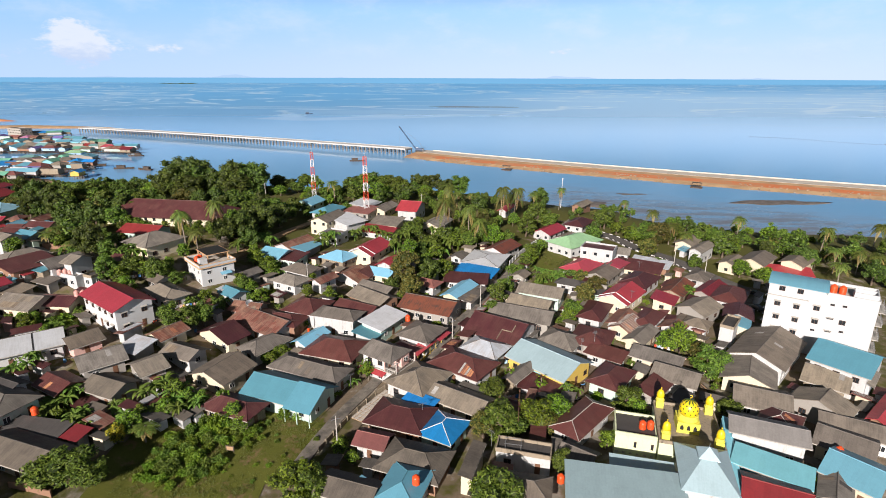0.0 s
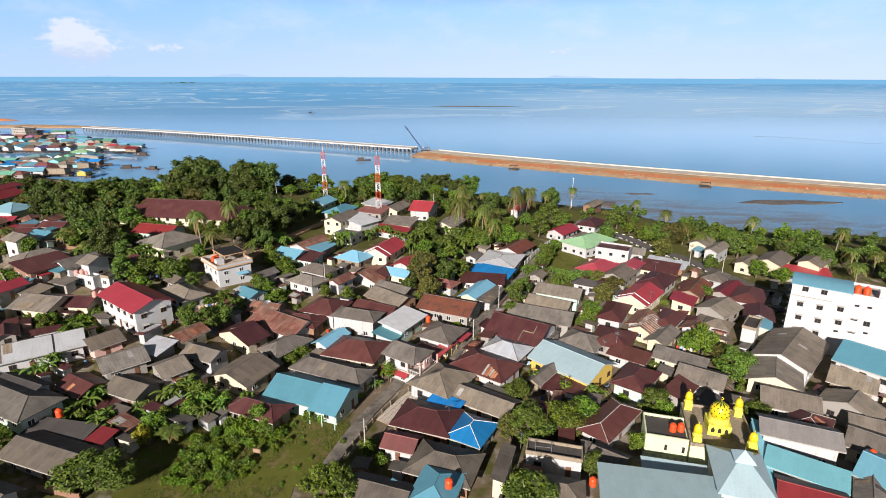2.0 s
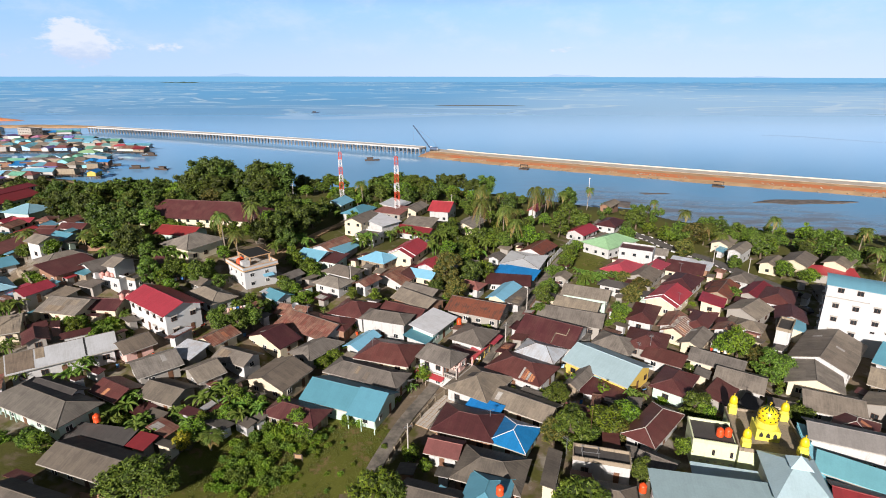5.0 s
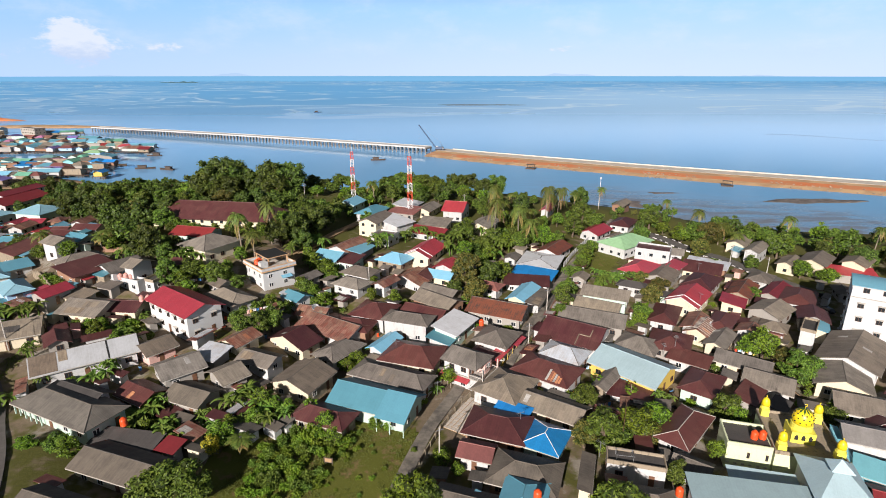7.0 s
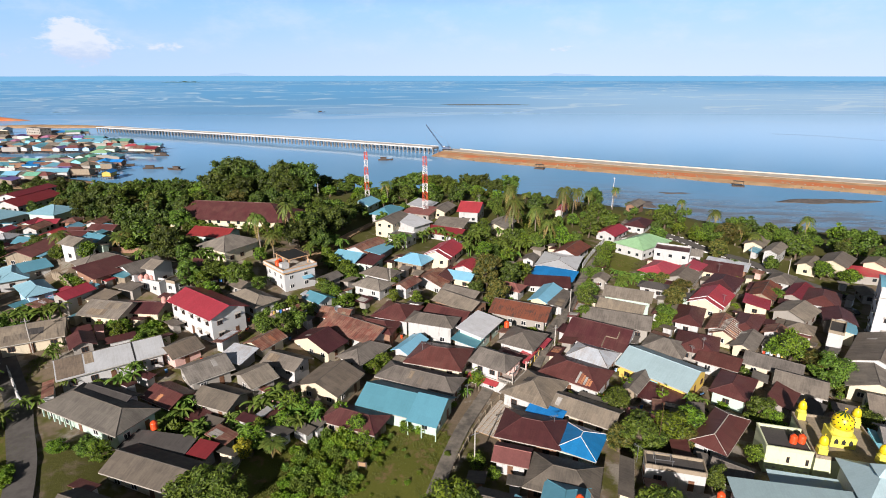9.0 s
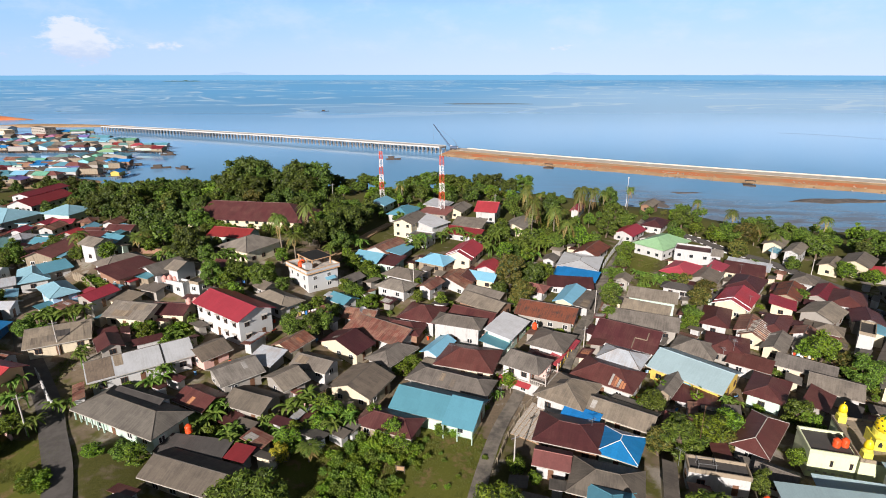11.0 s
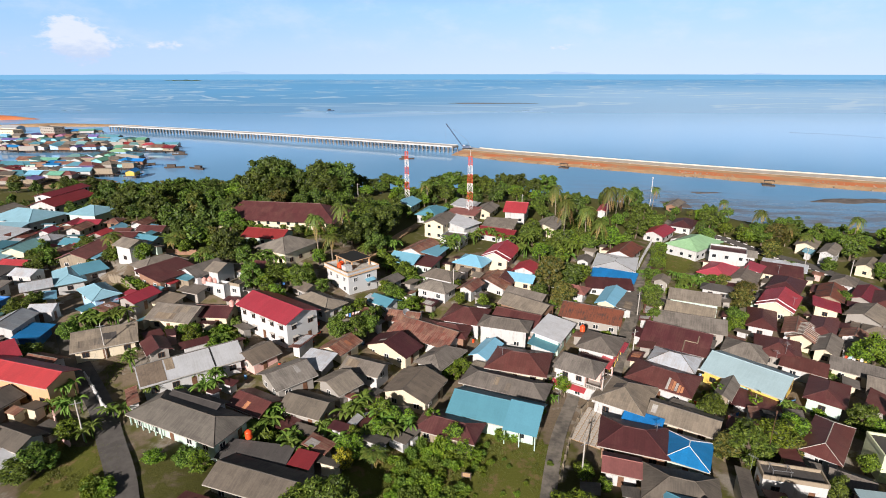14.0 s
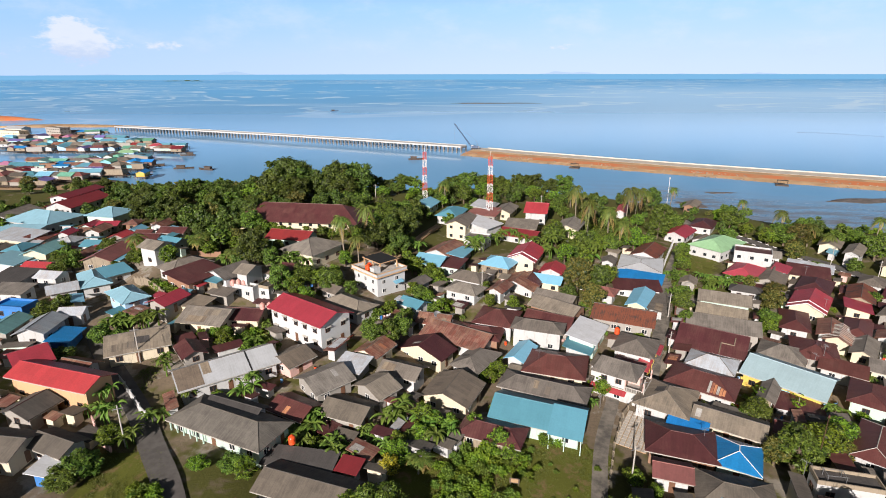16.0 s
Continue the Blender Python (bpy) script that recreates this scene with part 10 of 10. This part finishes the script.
# bare slats over a rusty roof
slats = house_at(31.3, 128.9)
for s in (-1, 1):
    for i in range(9):
        x = -4.0 + i
        bm = bmesh.new()
        beam(bm, (x, s * 3.3, 3.06), (x, 0.0, 4.62), 0.06)
        part("slat", bm, "fascia", slats)

# bent gutter pipe on the large maroon roof
pipe = house_at(-1.2, 125.2)
for p, q in (((2.0, -6.3, 3.35), (2.0, -3.4, 4.65)), ((2.0, -3.4, 4.65), (4.6, -3.4, 4.65)), ((4.6, -3.4, 4.65), (4.6, -1.4, 5.55))):
    bm = bmesh.new()
    beam(bm, p, q, 0.13, 6)
    part("roof_pipe", bm, "sheet_tan", pipe)


def outside_stair(x, y, z, rot, n=12):
    """Concrete steps up the side of the white two-storey building."""
    root = empty("outside_stair", pose(x, y, z, 0, 0, rot))
    tagged(root, "white concrete outside stair beside a white building", "stair")
    for i in range(n):
        part("step", bm_box(i * 0.28, i * 0.28 + 0.3, -0.6, 0.6, -0.5, 0.18 * (i + 1)), "wall_clean_white", root)
    for s in (-0.68, 0.68):
        bm = bmesh.new()
        vs = [bm.verts.new(p) for p in ((0, s - 0.06, 0), (n * 0.28, s - 0.06, n * 0.18), (n * 0.28, s - 0.06, n * 0.18 + 0.95), (0, s - 0.06, 0.95))]
        back = [bm.verts.new(v.co + Vector((0, 0.12, 0))) for v in vs]
        bm.faces.new(vs), bm.faces.new(back[::-1])
        for i in range(4):
            bm.faces.new((vs[i], back[i], back[(i + 1) % 4], vs[(i + 1) % 4]))
        bmesh.ops.recalc_face_normals(bm, faces=bm.faces)
        part("parapet", bm, "wall_clean_white", root)


outside_stair(42.6, 176.4, 4.44, 62, 16)

# ---- clutter in the yards ----


def laundry(x, y, rot, seed):
    rng = random.Random(seed)
    root = empty("laundry_line", pose(x, y, ground_z(x, y), 0, 0, rot))
    tagged(root, "washing hung on a line between two poles", "laundry line", "laundry lines")
    n = rng.randrange(4, 8)
    w = n * 0.75
    for s in (-w / 2 - 0.3, w / 2 + 0.3):
        bm = bmesh.new()
        beam(bm, (s, 0, -0.3), (s, 0, 1.9), 0.05, 5)
        part("pole", bm, "timber_grey", root)
    bm = bmesh.new()
    beam(bm, (-w / 2 - 0.3, 0, 1.85), (w / 2 + 0.3, 0, 1.85), 0.015, 4)
    part("line", bm, "black_paint", root)
    for i in range(n):
        bm = bmesh.new()
        cw, ch = rng.uniform(0.45, 0.68), rng.uniform(0.6, 1.1)
        rows = [[bm.verts.new((-w / 2 + i * 0.75 + cw * u / 3, 0.07 * math.sin(u * 2 + v + i), 1.86 - ch * v / 3)) for u in range(4)] for v in range(4)]
        for p, q in zip(rows, rows[1:]):
            for k in range(3):
                bm.faces.new((p[k], p[k + 1], q[k + 1], q[k]))
        part("garment", bm, rng.choice(("cloth_white", "wall_skywall", "wall_pink", "wall_blue", "wall_yellow", "cloth_white", "steel_red")), root)


def drum(x, y, mat, label):
    root = empty("water_drum", pose(x, y, ground_z(x, y) - 0.05))
    tagged(root, label, "drum", "drums")
    bm = bmesh.new()
    lathe(bm, [(0.29, 0), (0.3, 0.05), (0.29, 0.3), (0.31, 0.32), (0.29, 0.34), (0.29, 0.6), (0.31, 0.62), (0.29, 0.64), (0.3, 0.9), (0.27, 0.94)], 12)
    part("barrel", bm, mat, root)
    bm = bmesh.new()
    lathe(bm, [(0.26, 0.93), (0.25, 0.97), (0.05, 0.975)], 12)
    part("lid", bm, "black_paint", root)


def planks(x, y, rot, seed):
    rng = random.Random(seed)
    root = empty("plank_pile", pose(x, y, ground_z(x, y), 0, 0, rot))
    tagged(root, "small pile of weathered planks on the ground", "planks", "plank piles")
    for i in range(6):
        s = (i % 3 - 1) * 0.32 + rng.uniform(-0.06, 0.06)
        z = 0.02 + 0.06 * (i // 3)
        bm = bm_box(-rng.uniform(1.0, 1.6), rng.uniform(1.0, 1.6), s - 0.12, s + 0.12, z, z + 0.05)
        part("plank", bm, "timber_grey" if i % 2 else "soil_tan", root)


def motorbike(x, y, rot, mat):
    root = empty("motorbike", pose(x, y, ground_z(x, y) + 0.02, 0, 0, rot))
    tagged(root, "small motorbike parked at the side of a lane", "motorbike", "motorbikes")
    for s in (-0.6, 0.6):
        bm = bmesh.new()
        beam(bm, (s, -0.05, 0.28), (s, 0.05, 0.28), 0.28, 12)
        part("wheel", bm, "black_paint", root)
    bm = bm_box(-0.55, 0.4, -0.12, 0.12, 0.35, 0.68)
    bmesh.ops.bevel(bm, geom=list(bm.edges), offset=0.06, segments=1, affect="EDGES")
    part("body", bm, mat, root)
    part("seat", bm_box(-0.62, 0.1, -0.13, 0.13, 0.68, 0.78), "black_paint", root)
    bm = bmesh.new()
    beam(bm, (0.58, 0, 0.3), (0.42, 0, 1.0), 0.035, 5)
    beam(bm, (0.4, -0.32, 1.0), (0.4, 0.32, 1.0), 0.025, 5)
    part("handlebar", bm, "steel_grey", root)


def free_spot(rng, x0, x1, y0, y1, gap):
    for _ in range(200):
        x, y = rng.uniform(x0, x1), rng.uniform(y0, y1)
        if all(math.hypot(x - a, y - b) > r + gap for a, b, r in TAKEN + LANES) and all(math.hypot(x - a, y - b) > r * 0.7 + gap * 0.5 for a, b, r in GROWN):
            return x, y
    return None


def strew_yards():
    rng = random.Random(91)
    for i in range(54):
        x0, x1, y0, y1 = ((-20, 42, 87, 129), (-58, 57, 110, 158), (-105, -60, 105, 142))[i % 3]
        spot = free_spot(rng, x0, x1, y0, y1, 1.1)
        if not spot:
            continue
        x, y = spot
        TAKEN.append((x, y, 1.2))
        rot = rng.uniform(0, 180)
        k = rng.choice((1, 3, 4, 5, 6, 8))
        if k < 3:
            laundry(x, y, rng.uniform(-35, 35), i)
        elif k < 5:
            drum(x, y, "boat_blue" if k == 3 else "tank_orange", "blue plastic drum standing in a yard" if k == 3 else "orange plastic drum standing in a yard")
        elif k < 7:
            planks(x, y, rot, i)
        else:
            motorbike(x, y, rot, rng.choice(("steel_red", "black_paint", "boat_blue")))


LANES = [(p.x, p.y, 2.0) for p in LANE_POINTS]
strew_yards()
